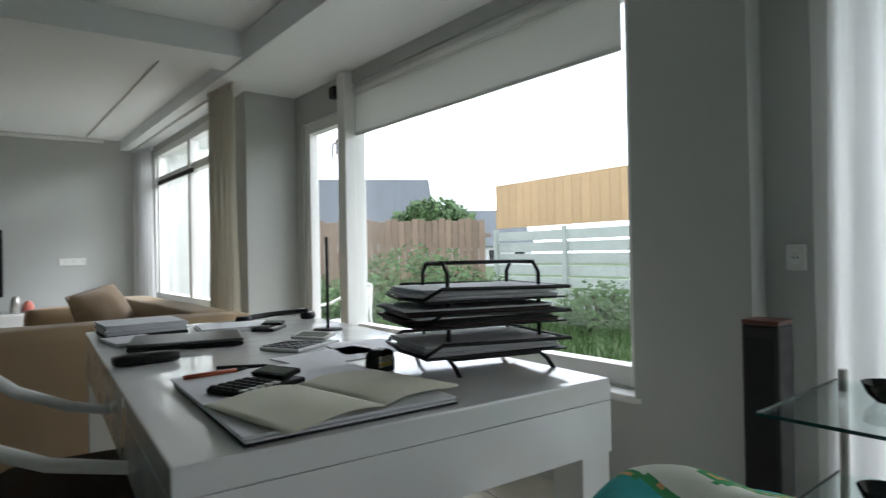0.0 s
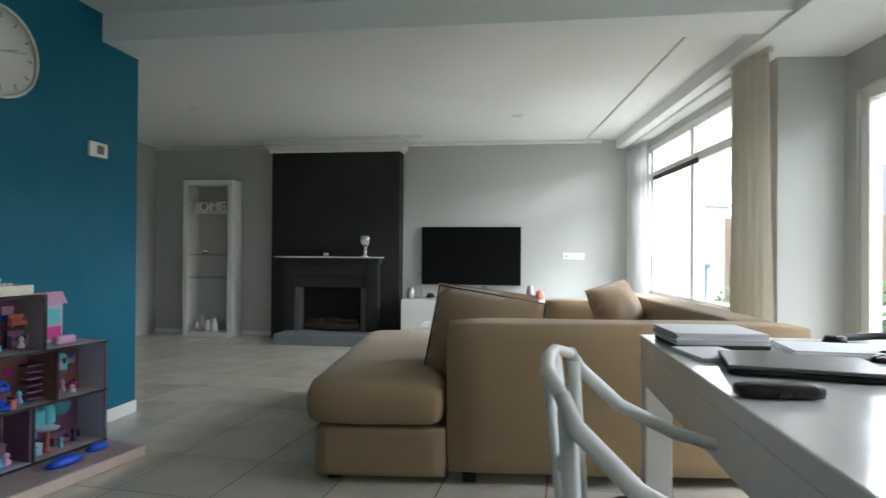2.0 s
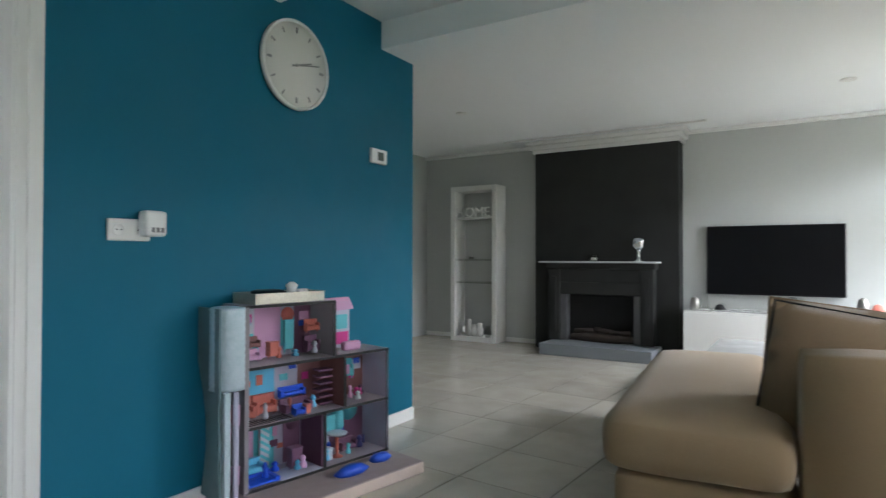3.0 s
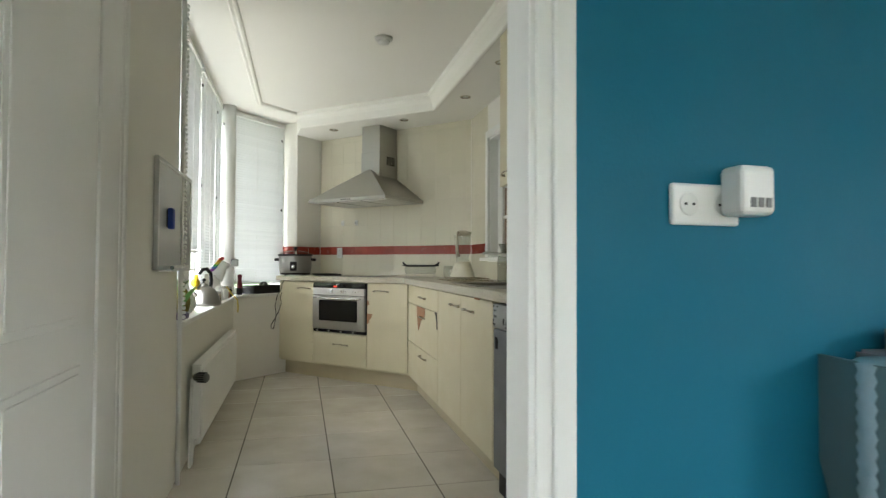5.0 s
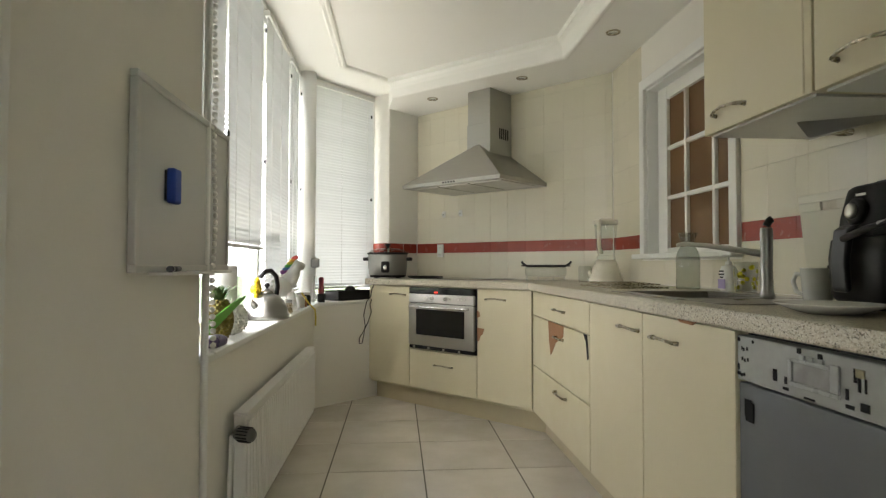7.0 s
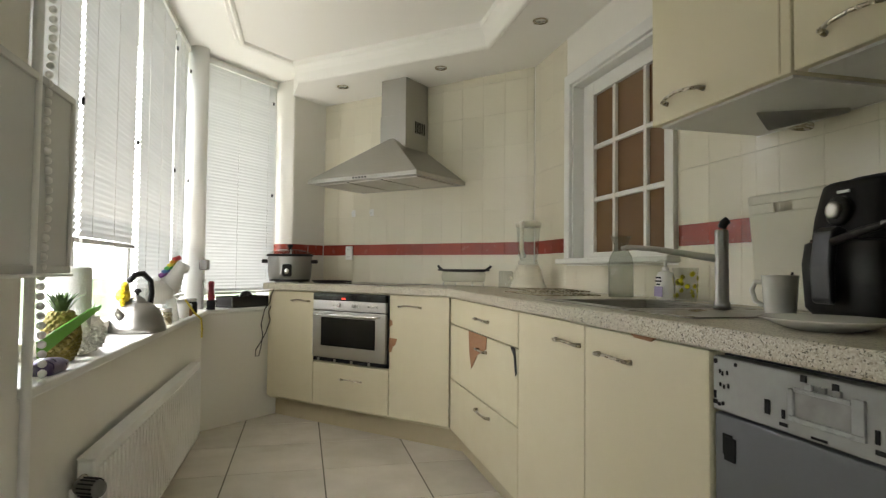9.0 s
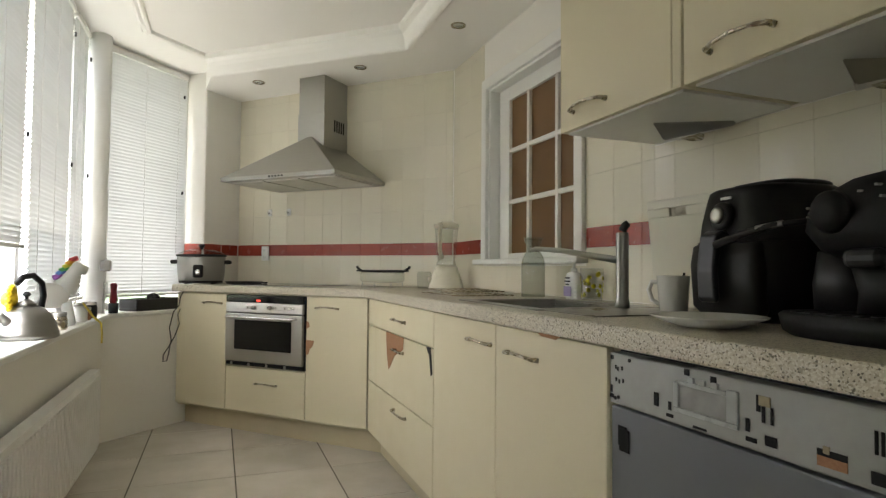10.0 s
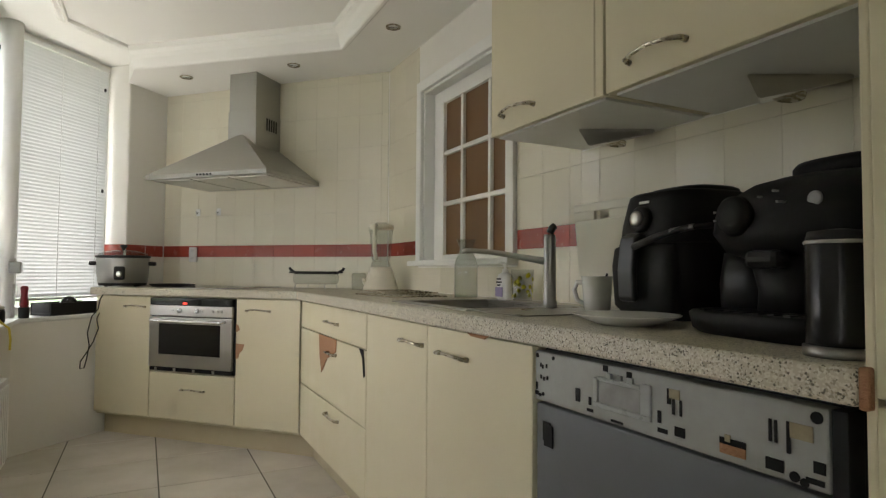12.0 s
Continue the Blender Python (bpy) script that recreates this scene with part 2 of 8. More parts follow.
M["curtain"] = mat("cream_curtain", (0.84, 0.81, 0.73), 0.9, grain=0.15, gscale=120, wear=0.1, wscale=4, sheen=0.2, col2=(0.74, 0.7, 0.61), glow=0.5)
M["net"] = mat("white_net_curtain", (0.92, 0.92, 0.92), 0.9, wear=0.05, wscale=5, glow=0.75)
M["screen_cloth"] = mat("white_roller_cloth", (0.75, 0.75, 0.72), 0.9, wear=0.08, wscale=3, glow=0.35)
M["brown_wood"] = mat("fence_wood", (0.31, 0.235, 0.175), 0.85, grain=0.5, gscale=8, wear=0.4, wscale=4, bump=0.3, bscale=50, col2=(0.2, 0.14, 0.1), obj_var=0.15)
M["tan_wood"] = mat("tan_fence_boards", (0.55, 0.38, 0.21), 0.8, grain=0.35, gscale=10, wear=0.2, wscale=3, bump=0.2, bscale=50, obj_var=0.06)
M["grey_slat"] = mat("weathered_pale_boards", (0.5, 0.55, 0.5), 0.85, grain=0.4, gscale=10, wear=0.3, wscale=4, bump=0.2, bscale=50, obj_var=0.08)
M["grass"] = mat("grass_ground", (0.05, 0.095, 0.03), 0.9, grain=0.5, gscale=18, wear=0.5, wscale=1.2, bump=0.6, bscale=80, col2=(0.09, 0.12, 0.045))
M["leaf"] = mat("green_leaves", (0.055, 0.11, 0.03), 0.6, grain=0.3, gscale=40, col2=(0.09, 0.15, 0.05), island_var=0.3)
M["bark"] = mat("tree_bark", (0.09, 0.065, 0.045), 0.9, grain=0.5, gscale=30, bump=0.5, bscale=40)
M["roof_tile"] = mat("blue_grey_roof_tiles", (0.12, 0.135, 0.15), 0.6, grain=0.4, gscale=5, wear=0.3, wscale=1, bump=0.4, bscale=14)
M["render_wall"] = mat("pale_house_render", (0.62, 0.63, 0.64), 0.85, wear=0.2, wscale=1, bump=0.2, bscale=40)


# ---- mesh helpers ----
def bm_box(x0, x1, y0, y1, z0, z1, bevel=0.0, seg=2, bm=None):
    own = bmesh.new()
    bmesh.ops.create_cube(own, size=1.0)
    for v in own.verts:
        v.co = Vector(((x0 + x1) / 2 + v.co.x * (x1 - x0), (y0 + y1) / 2 + v.co.y * (y1 - y0), (z0 + z1) / 2 + v.co.z * (z1 - z0)))
    if bevel > 0:
        bmesh.ops.bevel(own, geom=list(own.edges), offset=bevel, segments=seg, affect='EDGES', profile=0.5)
    return bm_join(bm, own)


def bm_join(bm, own):
    if bm is None:
        return own
    tmp = bpy.data.meshes.new("tmp")
    own.to_mesh(tmp)
    own.free()
    bm.from_mesh(tmp)
    bpy.data.meshes.remove(tmp)
    return bm


def bm_prism(poly, z0, z1, bevel=0.0, bm=None, seg=2):
    """An upright prism over a polygon of (x, y)."""
    own = bmesh.new()
    low = [own.verts.new((x, y, z0)) for x, y in poly]
    top = [own.verts.new((x, y, z1)) for x, y in poly]
    own.faces.new(list(reversed(low)))
    own.faces.new(top)
    n = len(poly)
    for i in range(n):
        own.faces.new((low[i], low[(i + 1) % n], top[(i + 1) % n], top[i]))
    bmesh.ops.recalc_face_normals(own, faces=list(own.faces))
    if bevel > 0:
        bmesh.ops.bevel(own, geom=list(own.edges), offset=bevel, segments=seg, affect='EDGES', profile=0.5)
    return bm_join(bm, own)


def bm_lathe(profile, seg=28, bm=None, m=None, cap=True):
    """A body turned about z from (radius, height) pairs."""
    own = bmesh.new()
    rings = []
    for r, z in profile:
        rings.append([own.verts.new((r * math.cos(2 * math.pi * i / seg), r * math.sin(2 * math.pi * i / seg), z)) for i in range(seg)])
    for a, b in zip(rings, rings[1:]):
        for i in range(seg):
            own.faces.new((a[i], a[(i + 1) % seg], b[(i + 1) % seg], b[i]))
    if cap:
        own.faces.new(list(reversed(rings[0])))
        own.faces.new(rings[-1])
    for f in own.faces:
        f.smooth = True
    if m is not None:
        own.transform(m)
    return bm_join(bm, own)


def bm_tube(points, r, seg=8, bm=None, radii=None):
    """A round bar along a line of points."""
    own = bmesh.new()
    pts = [Vector(p) for p in points]
    rings = []
    side = None
    for i, p in enumerate(pts):
        d = (pts[min(i + 1, len(pts) - 1)] - pts[max(i - 1, 0)]).normalized()
        if side is None:
            side = d.orthogonal().normalized()
        else:
            side = (side - d * side.dot(d)).normalized()
        up = d.cross(side)
        rr = radii[i] if radii else r
        rings.append([own.verts.new(p + (side * math.cos(2 * math.pi * k / seg) + up * math.sin(2 * math.pi * k / seg)) * rr) for k in range(seg)])
    for a, b in zip(rings, rings[1:]):
        for k in range(seg):
            own.faces.new((a[k], a[(k + 1) % seg], b[(k + 1) % seg], b[k]))
    own.faces.new(list(reversed(rings[0])))
    own.faces.new(rings[-1])
    for f in own.faces:
        f.smooth = True
    bmesh.ops.recalc_face_normals(own, faces=list(own.faces))
    return bm_join(bm, own)


def bm_cyl(p, q, r, seg=20, bm=None):
    own = bm_tube([p, q], r, seg)
    for f in own.faces:
        f.smooth = len(f.verts) == 4
    return bm_join(bm, own)


def bm_poly_extrude(poly, axis, a, b, bevel=0.0, bm=None, seg=2):
    """A prism over a polygon in the plane across axis 'x' (y, z) or 'y' (x, z)."""
    own = bm_prism(poly, a, b, 0.0)
    for v in own.verts:
        x, y, z = v.co
        v.co = (z, x, y) if axis == 'x' else (x, z, y)
    bmesh.ops.recalc_face_normals(own, faces=list(own.faces))
    if bevel > 0:
        bmesh.ops.bevel(own, geom=list(own.edges), offset=bevel, segments=seg, affect='EDGES', profile=0.5)
    return bm_join(bm, own)


def bm_soft(x0, x1, y0, y1, z0, z1, r=0.06, puff=0.03, cuts=6, wobble=0.006):
    """An upholstered block: rounded, slightly puffed and uneven."""
    own = bmesh.new()
    bmesh.ops.create_cube(own, size=2.0)
    bmesh.ops.subdivide_edges(own, edges=list(own.edges), cuts=cuts, use_grid_fill=True)
    c = Vector(((x0 + x1) / 2, (y0 + y1) / 2, (z0 + z1) / 2))
    h = Vector(((x1 - x0) / 2, (y1 - y0) / 2, (z1 - z0) / 2))
    for v in own.verts:
        p = v.co.copy()
        core = Vector([max(min(p[i] * h[i], h[i] - r), r - h[i]) for i in range(3)])
        off = Vector([p[i] * h[i] for i in range(3)]) - core
        if off.length > 0:
            off = off.normalized() * r
        bulge = (1 - p.x ** 2) * (1 - p.y ** 2) * puff if abs(p.z) > 0.99 else 0.0
        q = core + off
        q.z += bulge * (1 if p.z > 0 else 0)
        q += noise.noise_vector(q * 4 + c) * wobble
        v.co = q + c
    for f in own.faces:
        f.smooth = True
    return own


def bm_loft(levels, n=3.0, seg=44, bm=None):
    """A rounded-square body lofted through levels of (z, half width, half depth, centre x, centre y)."""
    own = bmesh.new()
    rings = []
    for z, ax, ay, cx, cy in levels:
        ring = []
        for i in range(seg):
            c, s_ = math.cos(2 * math.pi * i / seg), math.sin(2 * math.pi * i / seg)
            ring.append(own.verts.new((cx + ax * math.copysign(abs(c) ** (2 / n), c), cy + ay * math.copysign(abs(s_) ** (2 / n), s_), z)))
        rings.append(ring)
    for a, b in zip(rings, rings[1:]):
        for i in range(seg):
            own.faces.new((a[i], a[(i + 1) % seg], b[(i + 1) % seg], b[i])).smooth = True
    own.faces.new(list(reversed(rings[0])))
    own.faces.new(rings[-1])
    return bm_join(bm, own)


def obj(name, bm, material, m=None, parent=None, smooth=False):
    me = bpy.data.meshes.new(name)
    bm.to_mesh(me)
    bm.free()
    if smooth:
        for p in me.polygons:
            p.use_smooth = True
    for mm in (material if isinstance(material, (list, tuple)) else [material]):
        me.materials.append(M[mm] if isinstance(mm, str) else mm)
    ob = new(name, me)
    if parent is not None:
        ob.parent = parent
    if m is not None:
        ob.matrix_basis = m
    return ob


def part(name, bm, material, parent, label="", m=None, smooth=False):
    ob = obj(name, bm, material, m, parent, smooth)
    if label:
        ob["label"] = label
    return ob


def structure(name, bm, material, m=LIV, label="", category=""):
    return tagged(obj(name, bm, material, m), label, category, kind="structure")


def thing(name, m, label, category, group=""):
    ob = new(name)
    ob.empty_display_size = 0.1
    ob.matrix_basis = m
    return tagged(ob, label, category, group)

# ---- living room: shell ----
X_BLUE, Y_END, Y_TV, X_LEFT = -0.97, 5.24, 8.60, -3.08
Z_CEIL, Z_BEAM, Z_FAR = 2.37, 2.21, 2.29
DOOR_A, DOOR_B, DOOR_H = 2.17, 3.068, 2.08     # kitchen doorway in the teal wall

floor = structure("floor", bm_box(-8.0, 4.6, -2.0, 9.0, -0.12, -0.0016), "grout", label="tiled floor running through living room and kitchen", category="floor")

structure("wall_blue", bm_box(X_BLUE - 0.045, X_BLUE, DOOR_B, Y_END, 0, 2.5), "blue_wall", label="teal painted living room wall", category="wall")
structure("wall_blue_lintel", bm_box(X_BLUE - 0.045, X_BLUE, DOOR_A, DOOR_B, DOOR_H, 2.5), "blue_wall", label="teal wall above the kitchen doorway", category="wall")
structure("wall_blue_south", bm_box(X_BLUE - 0.045, X_BLUE, -2.0, DOOR_A, 0, 2.5), "blue_wall", label="teal painted wall beside the doorway", category="wall")
structure("wall_hall", bm_box(X_LEFT, X_BLUE - 0.046, Y_END - 0.1, Y_END - 0.004, 0, 2.5), "grey_wall", label="grey wall behind the teal wall", category="wall")
structure("wall_left", bm_box(X_LEFT - 0.1, X_LEFT, Y_END - 0.1, Y_TV + 0.1, 0, 2.5), "grey_wall", label="grey painted wall of the alcove", category="wall")
structure("wall_tv", bm_box(X_LEFT, 3.4, Y_TV, Y_TV + 0.15, 0, 2.5), "grey_wall", label="grey painted wall behind the television", category="wall")
structure("wall_back", bm_box(X_BLUE, 4.6, -2.15, -2.0, 0, 2.5), "grey_wall", label="grey painted back wall of the dining area", category="wall")

structure("ceiling", bm_box(X_BLUE - 0.1, 4.4, -2.0, 4.92, Z_CEIL, Z_CEIL + 0.1), "ceiling", label="white painted dining ceiling", category="ceiling")
structure("ceiling_beam", bm_box(X_BLUE - 0.1, 2.80, 4.92, Y_END, Z_BEAM, Z_CEIL + 0.1, 0.004), "ceiling", label="white boxed ceiling beam", category="beam")
structure("ceiling_far", bm_box(X_LEFT, 3.4, Y_END, Y_TV, Z_FAR, Z_FAR + 0.15), "ceiling", label="white painted sitting room ceiling", category="ceiling")
structure("ceiling_beam_window", bm_box(0, 0.09, -8.0, 2.82, 2.19, 2.36, 0.004), "ceiling", WIN, label="white boxed beam along the garden windows", category="beam")
structure("ceiling_bay", bm_box(0.09, 0.42, -0.18, 3.0, 2.21, 2.36, bm=bm_box(0.09, 0.8, -8.0, -0.18, 2.21, 2.36)), "ceiling", WIN, label="low white ceiling above the garden windows", category="ceiling")
structure("baseboard", bm_box(X_BLUE, X_BLUE + 0.014, DOOR_B + 0.09, Y_END, 0.0, 0.075, 0.004), "white_paint", label="white painted skirting board", category="baseboard")
structure("baseboard_tv", bm_box(X_LEFT, -1.48, Y_TV - 0.012, Y_TV, 0.0, 0.05, 0.003), "white_paint", label="low pale tiled skirting", category="baseboard")

# chimney breast with its cornice
CH_Y = 8.38
structure("wall_chimney", bm_box(-1.475, 0.045, CH_Y, Y_TV, 0, 2.17), "chimney", label="charcoal painted chimney breast", category="chimney")
bm = bm_box(-1.50, 0.07, CH_Y - 0.03, Y_TV, 2.16, 2.2, 0.006)
bm_box(-1.53, 0.10, CH_Y - 0.06, Y_TV, 2.2, 2.25, 0.012, bm=bm)
bm_box(-1.56, 0.13, CH_Y - 0.09, Y_TV, 2.25, Z_FAR - 0.002, 0.006, bm=bm)
structure("trim_chimney", bm, "white_paint", label="white stepped cornice over the chimney breast", category="cornice")
bm = bm_box(X_LEFT, -1.56, Y_TV - 0.05, Y_TV, Z_FAR - 0.04, Z_FAR - 0.002, 0.008)
bm_box(0.13, 2.3, Y_TV - 0.05, Y_TV, Z_FAR - 0.04, Z_FAR - 0.002, 0.008, bm=bm)
bm_box(-1.75, 0.33, CH_Y - 0.24, CH_Y - 0.22, Z_FAR - 0.02, Z_FAR - 0.002, 0.004, bm=bm)
structure("trim_cornice", bm, "white_paint", label="white plaster cornice", category="cornice")
bm = bm_box(-0.34, -0.32, -0.35, 2.7, Z_FAR - 0.018, Z_FAR - 0.001, 0.004)
structure("trim_ceiling", bm, "white_paint", WIN, label="thin white plaster line on the ceiling", category="trim")

# ---- garden side: bay with big window, narrow window, far window ----
bm = bm_box(0.66, 0.78, -3.16, -0.95, 0, 0.47)
bm_box(0.66, 0.78, -0.3, -0.18, 0, 2.22, bm=bm)
bm_box(0.66, 0.78, -0.95, -0.3, 1.98, 2.22, bm=bm)
bm_box(0.66, 0.78, -3.16, -0.95, 2.13, 2.22, bm=bm)
bm_box(0.66, 0.78, -0.95, -0.3, 0, 0.12, bm=bm)
structure("wall_bay", bm, "grey_wall", WIN, "grey wall round the garden windows", "wall")
structure("wall_return", bm_box(0.27, 0.78, -0.18, 0.4, 0, 2.22), "grey_wall", WIN, "grey wall return between two windows", "wall")
bm = bm_box(0.27, 0.4, 0.4, 2.6, 0, 0.56)
bm_box(0.27, 0.4, 2.6, 2.9, 0, 2.22, bm=bm)
bm_box(0.27, 0.4, 0.4, 2.6, 2.15, 2.22, bm=bm)
structure("wall_far_window", bm, "grey_wall", WIN, "grey wall round the sliding window", "wall")
bm = bm_box(0.58, 0.78, -3.58, -3.16, 0, 2.22)
bm_box(0.68, 0.8, -3.72, -3.58, 0, 2.22, bm=bm)
structure("wall_pier", bm, "grey_wall", WIN, "grey wall pier beside the big window", "wall")
bm = bm_box(0.68, 0.8, -7.9, -3.72, 0, 0.12)
bm_box(0.68, 0.8, -7.9, -6.0, 0.12, 2.22, bm=bm)
bm_box(0.68, 0.8, -6.0, -3.72, 2.1, 2.22, bm=bm)
structure("wall_dining_window", bm, "grey_wall", WIN, "grey wall below the dining window", "wall")


def framed_window(name, m, w, h, frame=0.06, depth=0.08, posts=(), bars=(), label="white framed window", sill=0.0):
    """A window in its opening: x to the right, y outwards, z up from the sill; posts and bars are centre lines."""
    win = tagged(thing(name, m, label, "window"), kind="structure")
    bm = bm_box(0, frame, 0, depth, 0, h, 0.004)
    bm_box(w - frame, w, 0, depth, 0, h, 0.004, bm=bm)
    bm_box(frame, w - frame, 0, depth, 0, frame, 0.004, bm=bm)
    bm_box(frame, w - frame, 0, depth, h - frame, h, 0.004, bm=bm)
    part("window_frame", bm, "white_paint", win)
    for p in posts:
        part("mullion", bm_box(p - frame / 2, p + frame / 2, -0.004, depth - 0.01, frame, h - frame, 0.004), "white_paint", win)
    for b in bars:
        part("transom", bm_box(frame, w - frame, 0.004, depth - 0.01, b - frame / 2, b + frame / 2, 0.004), "white_paint", win)
    pane = part("pane", bm_box(frame, w - frame, depth / 2, depth / 2 + 0.005, frame, h - frame), "glass", win, "clear glass pane")
    pane.visible_shadow = False
    if sill:
        part("window_sill", bm_box(-0.03, w + 0.03, -sill, 0.0, -0.035, -0.004, 0.006), "white_paint", win, "white painted sill")
    return win


OUT = pose(0, 0, 0, 0, 0, -90)      # window seen from inside, looking to the garden: x runs south
framed_window("window_big", WIN @ pose(0.68, -0.95, 0.47) @ OUT, 2.21, 1.66, 0.08, 0.08, label="large white framed garden window", sill=0.1)
framed_window("window_narrow", WIN @ pose(0.68, -0.3, 0.12) @ OUT, 0.65, 1.86, 0.075, 0.07, label="narrow white framed window with handle")
framed_window("window_far", WIN @ pose(0.28, 2.6, 0.56) @ OUT, 2.2, 1.6, 0.075, 0.08, posts=(0.2, 1.34), bars=(1.27,), label="white sliding window with transom lights", sill=0.08)
framed_window("window_dining", WIN @ pose(0.68, -3.72, 0.12) @ OUT, 2.28, 1.98, 0.07, 0.08, label="white framed dining window")
rb_ = thing("roller_blind", WIN @ pose(0.69, -3.08, 0), "white roller blind lowered a little", "roller blind")
part("cloth", bm_box(-0.004, 0.0, 0.02, 2.06, 1.80, 2.06), "screen_cloth", rb_)
part("tube", bm_cyl((0.0, 0.0, 2.085), (0.0, 2.08, 2.085), 0.025, 16), "white_plastic", rb_)
part("bottom_bar", bm_box(-0.008, 0.004, 0.02, 2.06, 1.785, 1.802, 0.002), "white_plastic", rb_)
structure("trim_post", bm_box(0.60, 0.68, -1.04, -0.94, 0.1, 2.2, 0.006), "white_paint", WIN, "white window post", "trim")
structure("trim_slide", bm_box(0.255, 0.275, 1.1, 2.3, 1.77, 1.81, 0.003), "black_matt", WIN, "dark sliding rail of the window", "trim")

# ---- kitchen doorway ----
door_1 = tagged(thing("door_1", LIV, "white panelled frame of the kitchen doorway", "door frame"), kind="structure")
for y0, y1 in ((DOOR_B - 0.012, DOOR_B + 0.03), (DOOR_A - 0.03, DOOR_A + 0.012)):
    part("jamb", bm_box(X_BLUE - 0.087, X_BLUE + 0.008, y0, y1, 0, DOOR_H + 0.01, 0.003), "white_paint", door_1)
part("head", bm_box(X_BLUE - 0.087, X_BLUE + 0.008, DOOR_A - 0.03, DOOR_B + 0.03, DOOR_H, DOOR_H + 0.05, 0.003), "white_paint", door_1)
for s, y in ((1, DOOR_B), (-1, DOOR_A)):
    a, b, c, d = sorted((y, y + s * 0.035))[0], sorted((y, y + s * 0.035))[1], sorted((y + s * 0.03, y + s * 0.075))[0], sorted((y + s * 0.03, y + s * 0.075))[1]
    bm = bm_box(X_BLUE, X_BLUE + 0.014, a, b, 0, DOOR_H + 0.08, 0.004)
    bm_box(X_BLUE, X_BLUE + 0.024, c, d, 0, DOOR_H + 0.08, 0.006, bm=bm)
    part("casing", bm, "white_paint", door_1)
part("casing", bm_box(X_BLUE, X_BLUE + 0.024, DOOR_A - 0.075, DOOR_B + 0.075, DOOR_H + 0.03, DOOR_H + 0.1, 0.006), "white_paint", door_1)


# ---- kitchen: shell ----
Z_SOF, Z_KC = 2.31, 2.44
V_WIN = -1.56
BAY = KIT @ pose(-0.85, V_WIN, 0, 0, 0, 138)    # angled bay window: x to the right, y outwards
LWI = KIT @ pose(-0.81, V_WIN, 0, 0, 0, 180)      # long window: x to the right, y outwards
structure("kitchen_wall_sink", bm_box(-0.3, 0.28, 0.6, 0.74, 0, 2.6), "white_wall", KIT, "white kitchen wall behind the sink", "wall")
structure("kitchen_wall_sink_right", bm_box(1.14, 3.5, 0.6, 0.74, 0, 2.6), "white_wall", KIT, "white kitchen wall behind the machines", "wall")
structure("kitchen_wall_sink_low", bm_box(0.28, 1.14, 0.6, 0.74, 0, 1.09), "white_wall", KIT, "white kitchen wall below the inner window", "wall")
structure("kitchen_wall_sink_high", bm_box(0.28, 1.14, 0.6, 0.74, 2.03, 2.6), "white_wall", KIT, "white kitchen wall above the inner window", "wall")
structure("kitchen_wall_hood", bm_box(-1.56, 0.242, 0.604, 0.74, 0, 2.6), "white_wall", DIA, "white kitchen wall behind the cooker hood", "wall")
structure("kitchen_pier", bm_box(-1.95, -1.562, 0.271, 0.74, 0, 2.6, 0.012), "white_wall", DIA, "white wall pier beside the bay window", "wall")
structure("kitchen_wall_board", bm_box(1.715, 3.55, -1.55, -1.41, 0, 2.6, 0.006), "white_wall", KIT, "white kitchen wall with whiteboard", "wall")
structure("kitchen_wall_door", bm_box(X_BLUE - 0.083, X_BLUE - 0.045, DOOR_B, 4.6, 0, 2.6), "white_wall", LIV, "white kitchen side of the door wall", "wall")
structure("kitchen_wall_door_south", bm_box(X_BLUE - 0.083, X_BLUE - 0.045, 1.2, DOOR_A, 0, 2.6), "white_wall", LIV, "white kitchen side of the door wall", "wall")
structure("kitchen_wall_lintel", bm_box(X_BLUE - 0.083, X_BLUE - 0.045, DOOR_A, DOOR_B, DOOR_H, 2.6), "white_wall", LIV, "white kitchen wall above the doorway", "wall")
structure("kitchen_wall_end", bm_box(1.5, 1.8, -1.70, -1.552, 0, 2.6), "white_wall", KIT, "white wall between window and whiteboard wall", "wall")
low = [(1.713, -1.415), (-0.74, -1.415), (-1.31, -0.80), (-1.46, -0.9), (-0.84, -1.66), (1.499, -1.66), (1.499, -1.551), (1.713, -1.551)]
structure("kitchen_wall_low", bm_prism(low, 0, 0.725), "white_wall", KIT, "white low wall under the bay window", "wall")
sill = [(1.713, -1.385), (-0.755, -1.385), (-1.285, -0.82), (-1.46, -0.92), (-0.84, -1.62), (1.499, -1.62), (1.499, -1.551), (1.713, -1.551)]
structure("window_sill", bm_prism(sill, 0.726, 0.752, 0.006), "white_paint", KIT, "white painted window sill strewn with things", "window sill")
structure("kitchen_wall_head", bm_prism([(1.499, -1.545), (-0.85, -1.545), (-1.45, -1.005), (-1.56, -1.06), (-0.9, -1.70), (1.499, -1.70)], 2.418, 2.6), "white_wall", KIT, "white wall above the bay window", "wall")
framed_window("window_kitchen_long", LWI @ pose(-2.31, 0, 0.756), 2.29, 1.66, 0.05, 0.06, posts=(0.46, 1.16, 1.89), label="white framed kitchen window behind blinds")
framed_window("window_kitchen_bay", BAY @ pose(0.02, 0, 0.756), 0.79, 1.66, 0.05, 0.06, label="white framed angled bay window behind a blind")

